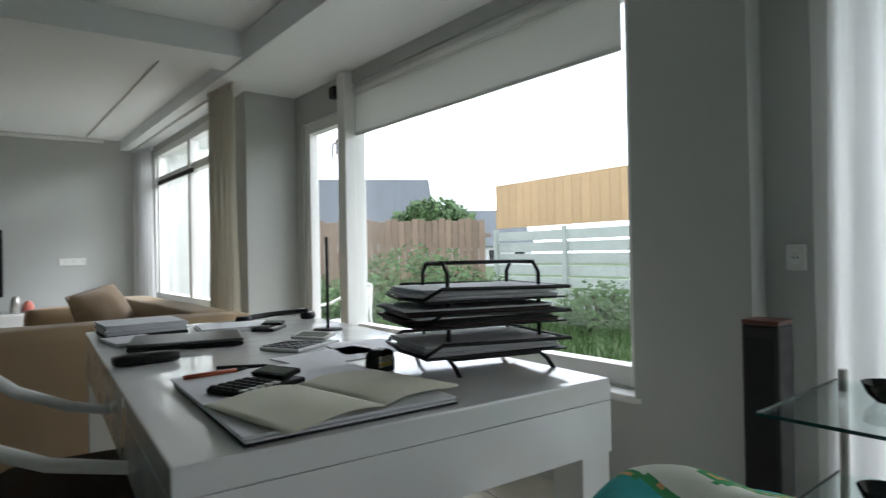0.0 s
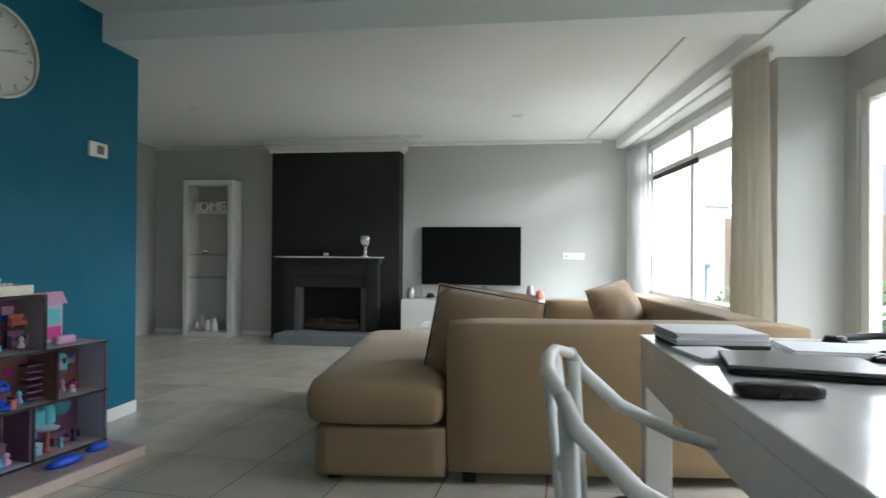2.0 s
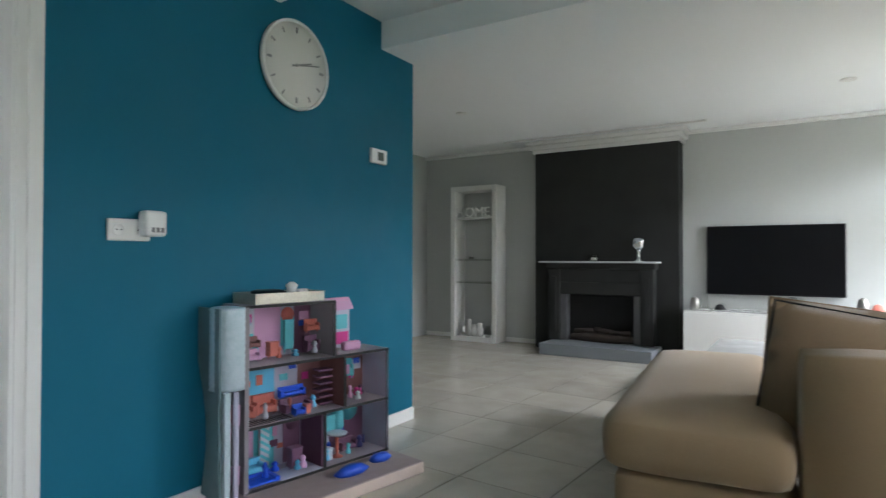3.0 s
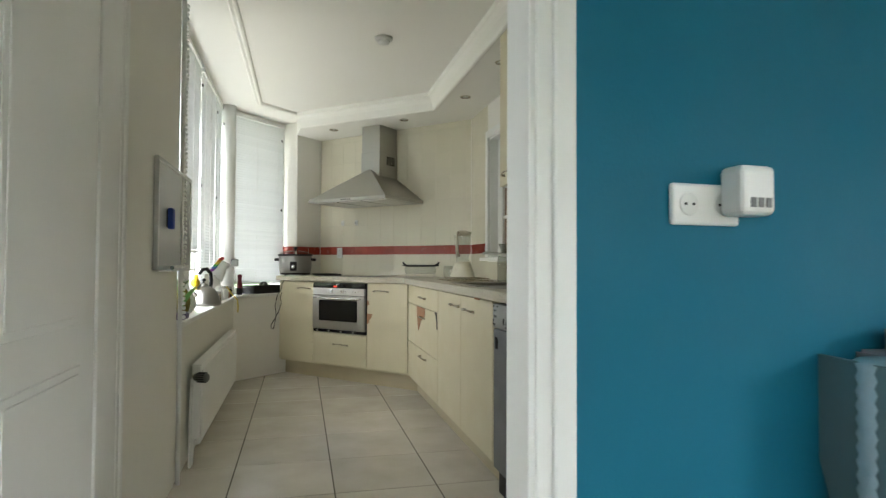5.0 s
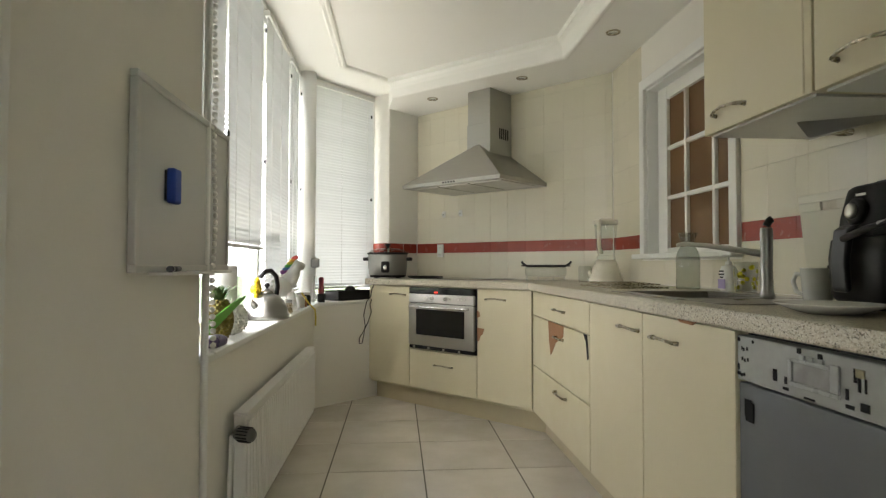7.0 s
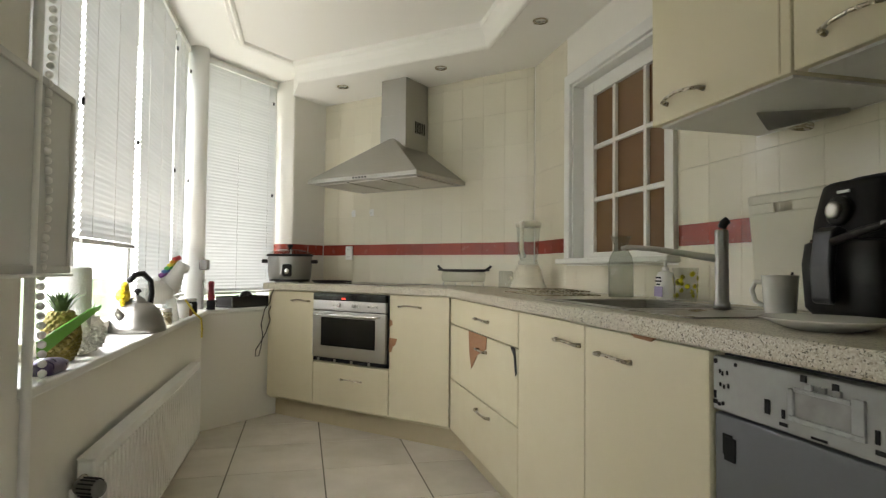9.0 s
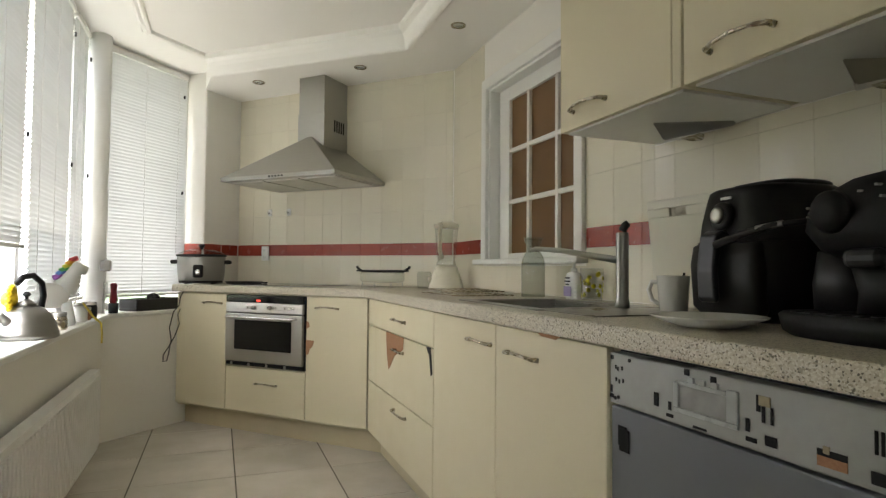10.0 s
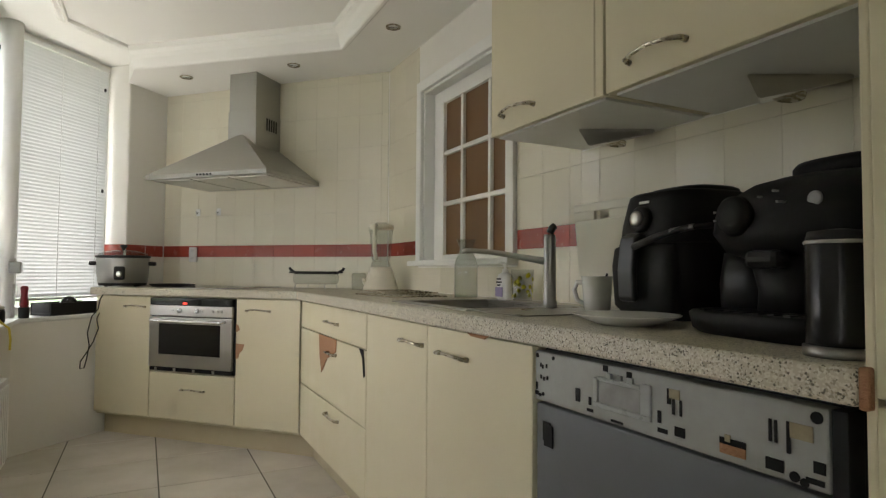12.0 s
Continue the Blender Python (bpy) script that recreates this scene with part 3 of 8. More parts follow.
# panelled door in the whiteboard wall
d2 = tagged(thing("door_2", KIT @ pose(0, -1.41, 0), "white panelled closet door in a moulded frame", "door"), kind="structure")
lf = part("leaf", bm_box(2.873, 3.5, 0.001, 0.008, 0.01, 2.05, 0.003), "white_paint", d2)
for z0, z1 in ((0.13, 0.77), (0.875, 1.93)):
    bm = bm_box(2.985, 3.42, 0.006, 0.0115, z0, z1, 0.0035)
    bm_box(3.005, 3.40, 0.0105, 0.0145, z0 + 0.02, z1 - 0.02, 0.003, bm=bm)
    part("panel", bm, "white_paint", lf)
bm = bm_box(2.685, 2.868, 0.0, 0.014, 0.0, 2.12, 0.004)
bm_box(2.868, 3.5, 0.0, 0.014, 2.056, 2.12, 0.004, bm=bm)
part("frame", bm, "white_paint", d2)
bm = bm_box(2.625, 2.655, 0.0, 0.022, 0.0, 2.16, 0.008, 3)
bm_box(2.655, 2.685, 0.0, 0.016, 0.0, 2.16, 0.005, bm=bm)
part("moulding", bm, "white_paint", d2)

# ceiling with a raised tray and cove mouldings
inner = [(3.7, 0.205), (-0.012, 0.217), (-0.97, -0.857)]      # edge of the boxed border over the units


def inset(line, d):
    """The tray's outline drawn inwards by d."""
    out = []
    n = len(line)
    for i, p in enumerate(line):
        p = Vector(p)
        dirs = []
        if i > 0:
            e = (p - Vector(line[i - 1])).normalized()
            dirs.append(Vector((e.y, -e.x)))
        if i < n - 1:
            e = (Vector(line[i + 1]) - p).normalized()
            dirs.append(Vector((e.y, -e.x)))
        nrm = sum(dirs, Vector((0, 0)))
        k = nrm.length_squared / len(dirs)
        out.append(tuple(p - nrm * (d / max(k, 0.3))))
    return out


box = inner + [(-1.33, -0.9), (-1.66, -0.6), (-0.24, 0.7), (3.7, 0.7)]
structure("ceiling_kitchen_soffit", bm_prism(box, Z_SOF, 2.6), "kit_ceiling", KIT, "cream boxed ceiling border over the units", "ceiling")
structure("ceiling_kitchen", bm_box(-2.0, 3.7, -1.85, 0.75, Z_KC, Z_KC + 0.1), "kit_ceiling", KIT, "white kitchen ceiling", "ceiling")
profile = [(-0.012, Z_SOF + 0.004), (-0.012, Z_SOF - 0.006), (-0.002, Z_SOF - 0.012), (0.012, Z_SOF - 0.01), (0.02, Z_SOF + 0.0), (0.024, Z_SOF + 0.02), (0.03, Z_SOF + 0.05),
           (0.04, Z_SOF + 0.075), (0.055, Z_SOF + 0.092), (0.062, Z_SOF + 0.096), (0.064, Z_KC + 0.01)]
bm = bmesh.new()
lines = [[bm.verts.new((x, y, z)) for x, y in inset(inner, d)] for d, z in profile]
for p0, p1 in zip(lines, lines[1:]):
    for i in range(len(p0) - 1):
        bm.faces.new((p0[i], p0[i + 1], p1[i + 1], p1[i]))
bmesh.ops.recalc_face_normals(bm, faces=list(bm.faces))
structure("trim_kitchen_cove", bm, "kit_ceiling", KIT, "white plaster cove moulding along the boxed border", "cornice")
# flat moulding on the ceiling along the window side
bm = bmesh.new()
edge = [(-0.985, -0.87), (-0.65, -1.215), (3.7, -1.225)]
lines = [[bm.verts.new((x, y, z)) for x, y in inset(edge, d)] for d, z in ((-0.03, Z_KC + 0.004), (-0.028, Z_KC - 0.008), (-0.016, Z_KC - 0.02), (0.0, Z_KC - 0.014), (0.012, Z_KC - 0.024), (0.024, Z_KC - 0.018), (0.03, Z_KC + 0.004))]
for p0, p1 in zip(lines, lines[1:]):
    for i in range(len(p0) - 1):
        bm.faces.new((p0[i], p0[i + 1], p1[i + 1], p1[i]))
bmesh.ops.recalc_face_normals(bm, faces=list(bm.faces))
structure("trim_kitchen_moulding", bm, "kit_ceiling", KIT, "white plaster moulding on the ceiling by the windows", "cornice")

# round column in the corner of the bay
structure("column", bm_lathe([(0.062, 0.75), (0.062, Z_KC)], 32), "white_paint", KIT @ pose(-0.85, -1.485, 0), "round white column standing on the sill", "column")


def blind(name, m, w, h, pitch=0.022, tilt=-64, label="white lowered venetian blind"):
    b = thing(name, m, label, "blind", "venetian blinds")
    part("headrail", bm_box(0, w, -0.03, 0.0, -0.03, 0.0, 0.002), "white_plastic", b)
    own = bmesh.new()
    c, s = math.cos(radians(tilt)), math.sin(radians(tilt))
    n = int((h - 0.05) / pitch)
    for i in range(n):
        z = -0.045 - i * pitch
        pts = []
        for k in (-1, 0, 1):
            d = k * 0.0125
            bow = 0.0015 * (1 - k * k)
            pts.append((-0.015 + d * c - bow * s, z + d * s + bow * c))
        v0 = [own.verts.new((0.004, y, zz)) for y, zz in pts]
        v1 = [own.verts.new((w - 0.004, y, zz)) for y, zz in pts]
        for k in range(2):
            own.faces.new((v0[k], v0[k + 1], v1[k + 1], v1[k]))
    part("slats", own, "blind", b)["kind"] = "stuff"
    part("bottom_rail", bm_box(0, w, -0.027, -0.003, -h, -h + 0.016, 0.002), "white_plastic", b)
    for x in (0.12 * w, 0.5 * w, 0.88 * w):
        part("ladder_cord", bm_cyl((x, -0.031, -0.03), (x, -0.031, -h), 0.0012, 6), "white_plastic", b)
    for x, z in ((0.94 * w, -0.16), (0.94 * w, -0.85)):
        part("cord_knob", bm_box(x - 0.006, x + 0.006, -0.04, -0.03, z - 0.012, z + 0.012, 0.003), "black", b, "small dark cord knob")
    return b


blind("venetian_blind", LWI @ pose(-1.825, -0.012, 2.41), 0.635, 1.31, label="white venetian blind pulled half up")
blind("venetian_blind", LWI @ pose(-1.11, -0.012, 2.41), 0.67, 1.57)
blind("venetian_blind", LWI @ pose(-2.29, -0.012, 2.41), 0.43, 1.31, label="white venetian blind pulled half up")
blind("venetian_blind", LWI @ pose(-0.40, -0.012, 2.41), 0.34, 1.57)
blind("venetian_blind", BAY @ pose(0.04, -0.012, 2.41), 0.73, 1.57)

# inner window with brown panes above the sink
iw = tagged(thing("window_inner", KIT @ pose(0.28, 0.6, 1.09), "white inner window with nine brown panes", "window"), kind="structure")
W_, H_ = 0.86, 0.94
bm = bm_box(-0.06, 0.0, -0.022, 0.0, -0.03, H_ + 0.06, 0.005)
bm_box(W_, W_ + 0.06, -0.022, 0.0, -0.03, H_ + 0.06, 0.005, bm=bm)
bm_box(-0.06, W_ + 0.06, -0.022, 0.0, H_, H_ + 0.06, 0.005, bm=bm)
part("casing", bm, "white_paint", iw)
bm = bm_box(0, 0.012, 0, 0.09, 0, H_)
bm_box(W_ - 0.012, W_, 0, 0.09, 0, H_, bm=bm)
bm_box(0.012, W_ - 0.012, 0, 0.09, H_ - 0.012, H_, bm=bm)
part("reveal", bm, "white_paint", iw)
part("window_sill", bm_box(-0.09, W_ + 0.075, -0.06, 0.09, -0.03, -0.002, 0.006), "white_paint", iw, "white painted sill")
F0, F1 = 0.012, W_ - 0.012
bm = bm_box(F0, F0 + 0.11, 0.06, 0.1, 0, H_ - 0.012, 0.004)
bm_box(F1 - 0.06, F1, 0.06, 0.1, 0, H_ - 0.012, 0.004, bm=bm)
bm_box(F0 + 0.11, F1 - 0.06, 0.06, 0.1, H_ - 0.085, H_ - 0.012, 0.004, bm=bm)
bm_box(F0 + 0.11, F1 - 0.06, 0.06, 0.1, 0, 0.03, 0.004, bm=bm)
part("window_frame", bm, "white_paint", iw)
gx0, gx1, gz0, gz1 = F0 + 0.11, F1 - 0.06, 0.03, H_ - 0.085
for i in (1, 2):
    x = (0.324, 0.593)[i - 1]
    part("glazing_bar", bm_box(x - 0.012, x + 0.012, 0.062, 0.098, gz0, gz1, 0.004), "white_paint", iw)
    z = gz0 + (gz1 - gz0) * i / 3
    part("glazing_bar", bm_box(gx0, gx1, 0.064, 0.096, z - 0.012, z + 0.012, 0.004), "white_paint", iw)
for i in range(3):
    for k in range(3):
        x0, x1 = (gx0, 0.324, 0.593)[i], (0.324, 0.593, gx1)[i]
        z0, z1 = gz0 + (gz1 - gz0) * k / 3, gz0 + (gz1 - gz0) * (k + 1) / 3
        part("pane", bm_box(x0 - 0.006, x1 + 0.006, 0.08 + 0.0004 * i, 0.086 + 0.0004 * i, z0 - 0.006 + 0.0002 * k, z1 + 0.006), "brown_glass", iw, "brown pane")

# ---- kitchen units ----
def handle(parent, x, y, z, length=0.12, mat_name="nickel"):
    """A bow handle that stands out to -y from a front."""
    h = length / 2
    pts = [(x - h, y, z - 0.006), (x - h * 0.97, y - 0.018, z - 0.004), (x - h * 0.6, y - 0.028, z), (x, y - 0.032, z + 0.003),
           (x + h * 0.6, y - 0.028, z), (x + h * 0.97, y - 0.018, z - 0.004), (x + h, y, z - 0.006)]
    bm = bm_tube(pts, 0.005, 8, radii=[0.008, 0.006, 0.0048, 0.0045, 0.0048, 0.006, 0.008])
    return part("handle", bm, mat_name, parent, "worn nickel bow handle")


def front(parent, x0, x1, z0, z1, name="door", m="cream"):
    return part(name, bm_box(x0 + 0.0015, x1 - 0.0015, -0.002, 0.018, z0 + 0.0015, z1 - 0.0015, 0.0025), m, parent)


def base_unit(name, m, x0, x1, label):
    u = thing(name, m, label, "kitchen cabinet", "kitchen base units")
    part("body", bm_box(x0, x1, 0.019, 0.56, 0.13, 0.868), "cream", u)
    return u


ZT, ZB = 0.866, 0.145
u = base_unit("base_cabinet", DIA, -1.49, -1.053, "cream corner cabinet beside the built-in oven")
d = front(u, -1.49, -1.053, ZB, ZT)
handle(d, -1.169, -0.002, 0.81, 0.15)
u = base_unit("base_cabinet", DIA, -0.43, -0.012, "cream cabinet with chipped door edges next to the oven")
d = front(u, -0.428, -0.006, ZB, ZT)
handle(d, -0.277, -0.002, 0.806, 0.15)
bm = bm_poly_extrude([(-0.4265, 0.613), (-0.368, 0.61), (-0.38, 0.575), (-0.4, 0.56), (-0.408, 0.53), (-0.4265, 0.525)], 'y', -0.0035, -0.0005)
part("chipped_edge", bm, "chipboard", d, "bare chipboard where foil broke off")
bm = bm_poly_extrude([(-0.4265, 0.725), (-0.407, 0.715), (-0.402, 0.69), (-0.4265, 0.675)], 'y', -0.0035, -0.0005)
part("chipped_edge", bm, "chipboard", d, "bare chipboard where foil broke off")

# oven housing: drawer below, oven above
u = base_unit("oven_cabinet", DIA @ pose(0.05, 0, 0), -1.101, -0.481, "cream oven housing with a drawer below")
d = front(u, -1.101, -0.481, ZB, 0.42, "drawer")
handle(d, -0.773, -0.002, 0.33, 0.16)
oven = thing("oven", DIA @ pose(0.05, 0, 0), "steel built-in oven with dark glass door", "oven")
part("body", bm_box(-1.096, -0.486, 0.0, 0.05, 0.427, 0.864, 0.003), "black_matt", oven)
part("control_panel", bm_box(-1.09, -0.492, -0.02, 0.0, 0.755, 0.818, 0.004), "steel", oven, "brushed steel control strip")
od = part("oven_door", bm_box(-1.09, -0.492, -0.024, 0.0, 0.455, 0.75, 0.005), "steel", oven, "brushed steel oven door")
part("oven_window", bm_box(-1.013, -0.568, -0.027, -0.02, 0.53, 0.712, 0.004), "black_gloss", od, "dark glass window")
bm = bm_tube([(-1.05, -0.024, 0.7305), (-1.05, -0.058, 0.7305), (-1.04, -0.062, 0.7305), (-0.545, -0.062, 0.7305), (-0.535, -0.058, 0.7305), (-0.535, -0.024, 0.7305)], 0.008)
part("oven_handle", bm, "chrome", od, "steel bar handle")
part("top_strip", bm_box(-1.09, -0.492, -0.018, 0.0, 0.82, 0.862, 0.002), "black_gloss", oven, "black display strip")
part("display", bm_box(-0.845, -0.812, -0.0195, -0.017, 0.826, 0.838), mat("red_display", (0.2, 0.01, 0.01), 0.3, emit=(1.0, 0.06, 0.03), estr=0.8), oven, "glowing red clock display")
for x in (-0.91, -0.86, -0.735, -0.70, -0.62, -0.59, -0.56):
    r = 0.013 if x in (-0.86, -0.735) else 0.006
    part("knob", bm_cyl((x, -0.02, 0.79), (x, -0.034 if r > 0.01 else -0.024, 0.79), r, 16), "chrome", oven)
part("vent_strip", bm_box(-1.09, -0.492, -0.012, 0.0, 0.43, 0.451, 0.002), "dark_hole", oven, "dark vent slot under the oven door")
for i in range(4):
    x = -1.05 + i * 0.14
    part("vent_rib", bm_box(x, x + 0.016, -0.016, -0.01, 0.432, 0.449), "steel", oven)

# sink run: drawers, double doors
u = base_unit("drawer_unit", KIT, 0.012, 1.065, "cream drawer unit with a torn middle front")
d = front(u, 0.012, 1.065, 0.725, ZT, "drawer")
handle(d, 0.61, -0.002, 0.797, 0.18)
d = front(u, 0.012, 1.065, 0.425, 0.722, "drawer")
tear = [(0.384, 0.722), (0.675, 0.722), (0.668, 0.668), (0.6, 0.645), (0.53, 0.622), (0.47, 0.57), (0.434, 0.545), (0.4, 0.62)]
part("torn_patch", bm_poly_extrude(tear, 'y', -0.0045, -0.001), "chipboard", d, "bare chipboard under torn foil")
bm = bm_poly_extrude([(0.985, 0.722), (1.035, 0.722), (1.045, 0.68), (1.055, 0.625), (1.04, 0.615), (1.022, 0.69)], 'y', -0.0045, -0.001)
part("torn_crack", bm, "dark_hole", d, "dark crack in the front")
handle(d, 0.624, -0.006, 0.66, 0.12)
d = front(u, 0.012, 1.065, ZB, 0.422, "drawer")
handle(d, 0.629, -0.002, 0.378, 0.18)
u = base_unit("sink_cabinet", KIT, 1.068, 2.153, "cream double door cabinet under the sink")
d = front(u, 1.068, 1.609, ZB, ZT)
handle(d, 1.502, -0.002, 0.807, 0.16)
d = front(u, 1.611, 2.153, ZB, ZT)
handle(d, 1.78, -0.002, 0.8, 0.16)
bm = bm_poly_extrude([(1.86, ZT + 0.003), (1.97, ZT + 0.003), (1.95, ZT - 0.008), (1.88, ZT - 0.006)], 'y', -0.005, 0.0)
part("chipped_edge", bm, "chipboard", d, "chipped top edge")

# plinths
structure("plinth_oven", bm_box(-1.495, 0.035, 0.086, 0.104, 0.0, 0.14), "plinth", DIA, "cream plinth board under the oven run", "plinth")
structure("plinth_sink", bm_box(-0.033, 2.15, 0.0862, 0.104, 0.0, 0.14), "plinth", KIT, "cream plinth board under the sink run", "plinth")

# dishwasher without its decor front
dw = thing("dishwasher", KIT @ pose(0.04, 0, 0), "grey dishwasher missing its cover, bare control panel", "dishwasher")
part("body", bm_box(2.118, 2.765, 0.03, 0.56, 0.012, 0.86), "black_matt", dw)
part("panel", bm_box(2.125, 2.745, -0.004, 0.03, 0.752, 0.858, 0.004), "dish_panel", dw, "bare grey metal control panel with cut-outs")
part("dishwasher_door", bm_box(2.125, 2.755, 0.0, 0.03, 0.13, 0.746, 0.004), "dish_grey", dw, "dark grey door")
part("side_edge", bm_box(2.748, 2.768, -0.006, 0.03, 0.13, 0.86, 0.002), "black", dw)
part("plinth", bm_box(2.13, 2.75, 0.04, 0.06, 0.012, 0.125), "black_matt", dw)

# tall cabinet by the door
tall = thing("tall_cabinet", KIT @ pose(0.056, 0, 0), "tall cream cabinet with paper notes on it", "cabinet")
part("body", bm_box(2.79, 3.36, 0.0, 0.598, 0.02, 2.308), "cream", tall)
for z0, z1, hz in ((0.145, 0.878, 0.80), (0.884, 2.3, 0.955)):
    d = front(tall, 2.79, 3.36, z0, z1)
    d.matrix_basis = pose(0, -0.02, 0)
    handle(d, 3.12, -0.002, hz, 0.22)
part("note", bm_box(2.98, 3.2, -0.0255, -0.0235, 1.30, 1.75), "paper", tall, "printed paper note")
part("side_edging", bm_box(2.778, 2.79, -0.018, 0.598, 0.02, 2.308, 0.003), "cream", tall)

# worktop
front_l = [(-1.515 * math.cos(radians(44)) + 0.03 * math.sin(radians(44)), -1.515 * math.sin(radians(44)) - 0.03 * math.cos(radians(44)))]
top_poly = [front_l[0], (0.0 + 0.011, -0.03), (2.832, -0.03), (2.832, 0.598), (-0.2416, 0.598),
            (-1.555 * math.cos(radians(44)) - 0.598 * math.sin(radians(44)), -1.555 * math.sin(radians(44)) + 0.598 * math.cos(radians(44)))]
# the sink's hole is cut as two slabs and two bridges
HX0, HX1, HY0, HY1 = 1.27, 1.76, 0.06, 0.42
structure_top = thing("worktop", KIT, "speckled granite-look worktop running round the corner", "worktop")
bm = bm_prism([top_poly[0], top_poly[1], (HX0, -0.03), (HX0, 0.598), top_poly[4], top_poly[5]], 0.872, 0.918, 0.006)
part("slab", bm, "worktop", structure_top)
part("slab", bm_box(HX1, 2.832, -0.03, 0.598, 0.872, 0.918, 0.006), "worktop", structure_top)
part("slab", bm_box(HX0 - 0.006, HX1 + 0.006, -0.03, HY0, 0.872, 0.918, 0.006), "worktop", structure_top)
part("slab", bm_box(HX0 - 0.006, HX1 + 0.006, HY1, 0.598, 0.872, 0.918, 0.006), "worktop", structure_top)
part("edge_trim", bm_box(2.832, 2.844, -0.03, 0.2, 0.87, 0.92, 0.003), "chipboard", structure_top, "broken brown end of the worktop")

# upper cabinets
for x0, x1, hx, lab in ((1.614, 2.139, 1.772, "cream wall cabinet above the sink"), (2.143, 2.832, 2.305, "cream wall cabinet above the coffee machine")):
    uc = thing("wall_cabinet", KIT, lab, "cabinet", "wall cabinets")
    part("body", bm_box(x0, x1, 0.238, 0.597, 1.463, 2.308), "cream", uc)
    d = part("door", bm_box(x0 + 0.002, x1 - 0.002, 0.218, 0.236, 1.461, 2.305, 0.003), "cream", uc)
    part("groove", bm_box(x1 - 0.035, x1 - 0.03, 0.2165, 0.22, 1.466, 2.3), "plinth", d)
    handle(d, hx, 0.218, 1.518, 0.16)
    part("underside", bm_box(x0 + 0.018, x1 - 0.018, 0.24, 0.59, 1.456, 1.464), "white_plastic", uc)

# cooker hood
hood = thing("cooker_hood", DIA @ pose(-0.705, 0, 0), "brushed steel pyramid cooker hood", "cooker hood")
own = bmesh.new()
w2, w3, y0, y1 = 0.453, 0.44, 0.028, 0.597
a = [own.verts.new(p) for p in ((-w2, y0, 1.587), (w3, y0, 1.587), (w3, y1, 1.587), (-w2, y1, 1.587))]
b = [own.verts.new(p) for p in ((-w2, y0, 1.612), (w3, y0, 1.612), (w3, y1, 1.612), (-w2, y1, 1.612))]
c = [own.verts.new(p) for p in ((0.012, 0.318, 1.9), (0.042, 0.318, 1.9), (0.042, y1, 1.9), (0.012, y1, 1.9))]
own.faces.new(list(reversed(a)))
own.faces.new(c)
for lo, hi in ((a, b), (b, c)):
    for i in range(4):
        own.faces.new((lo[i], lo[(i + 1) % 4], hi[(i + 1) % 4], hi[i]))
bmesh.ops.recalc_face_normals(own, faces=list(own.faces))
part("canopy", own, "hood_steel", hood, "brushed steel pyramid canopy")
part("chimney", bm_box(-0.077, 0.13, 0.335, 0.597, 1.8, 2.309, 0.003), "hood_steel", hood, "square steel chimney")
part("chimney_sleeve", bm_box(-0.081, 0.134, 0.331, 0.597, 1.8, 2.06, 0.003), "hood_steel", hood)
for i in range(5):
    part("vent_slot", bm_box(0.132, 0.136, 0.44 + i * 0.025, 0.453 + i * 0.025, 1.95, 2.03), "dark_hole", hood)
for x in (-0.28, 0.0, 0.28):
    part("grease_filter", bm_box(x - 0.13, x + 0.13, 0.08, 0.5, 1.58, 1.588, 0.003), "steel", hood, "ribbed metal grease filter")
for i in range(5):
    x = -0.05 + i * 0.025
    part("button", bm_cyl((x, y0 - 0.004, 1.6), (x, y0 + 0.002, 1.6), 0.006, 12), "black", hood)

# ---- living room: big furniture ----
TX0, TX1, TY0, TY1, TZ = 1.86, 2.78, 2.20, 4.06, 0.715
tab = thing("dining_table", LIV, "white lacquered table used as a desk", "table")
part("tabletop", bm_box(TX0, TX1, TY0, TY1, TZ - 0.05, TZ, 0.004), "table", tab)
bm = bm_box(TX0 + 0.001, TX1 - 0.001, TY0 + 0.001, TY0 + 0.03, TZ - 0.165, TZ - 0.0505)
part("apron", bm, "table", tab)
part("apron", bm_box(TX0 + 0.004, TX1 - 0.004, TY1 - 0.03, TY1 - 0.004, TZ - 0.16, TZ - 0.051), "table", tab)
part("apron", bm_box(TX0 + 0.001, TX0 + 0.03, TY0 + 0.031, TY1 - 0.03, TZ - 0.165, TZ - 0.0505), "table", tab)
part("apron", bm_box(TX1 - 0.03, TX1 - 0.004, TY0 + 0.03, TY1 - 0.03, TZ - 0.16, TZ - 0.051), "table", tab)
for x in (TX0 + 0.004, TX1 - 0.094):
    for y in (TY0 + 0.004, TY1 - 0.094):
        part("leg", bm_box(x, x + 0.09, y, y + 0.09, 0, TZ - 0.051, 0.004), "table", tab)

SOF = pose(1.115, 4.36, 0, 0, 0, 5.5)
sofa = thing("corner_sofa", SOF, "beige fabric corner sofa seen from behind", "sofa")
part("backrest", bm_soft(0.0, 1.55, 0.0, 0.22, 0.05, 0.705, 0.03, 0.0, 8, 0.004), "sofa", sofa)
part("chaise_base", bm_soft(-0.575, 0.0, 0.0, 1.75, 0.03, 0.25, 0.02, 0.0, 8, 0.003), "sofa", sofa)
part("chaise_cushion", bm_soft(-0.635, 0.005, -0.03, 1.78, 0.235, 0.455, 0.095, 0.025, 10, 0.008), "sofa", sofa)
part("seat_cushion", bm_soft(0.02, 0.8, 0.2, 0.95, 0.22, 0.44, 0.06, 0.02, 8, 0.006), "sofa", sofa)
part("seat_cushion", bm_soft(0.8, 1.55, 0.2, 2.2, 0.22, 0.44, 0.06, 0.02, 8, 0.006), "sofa", sofa)
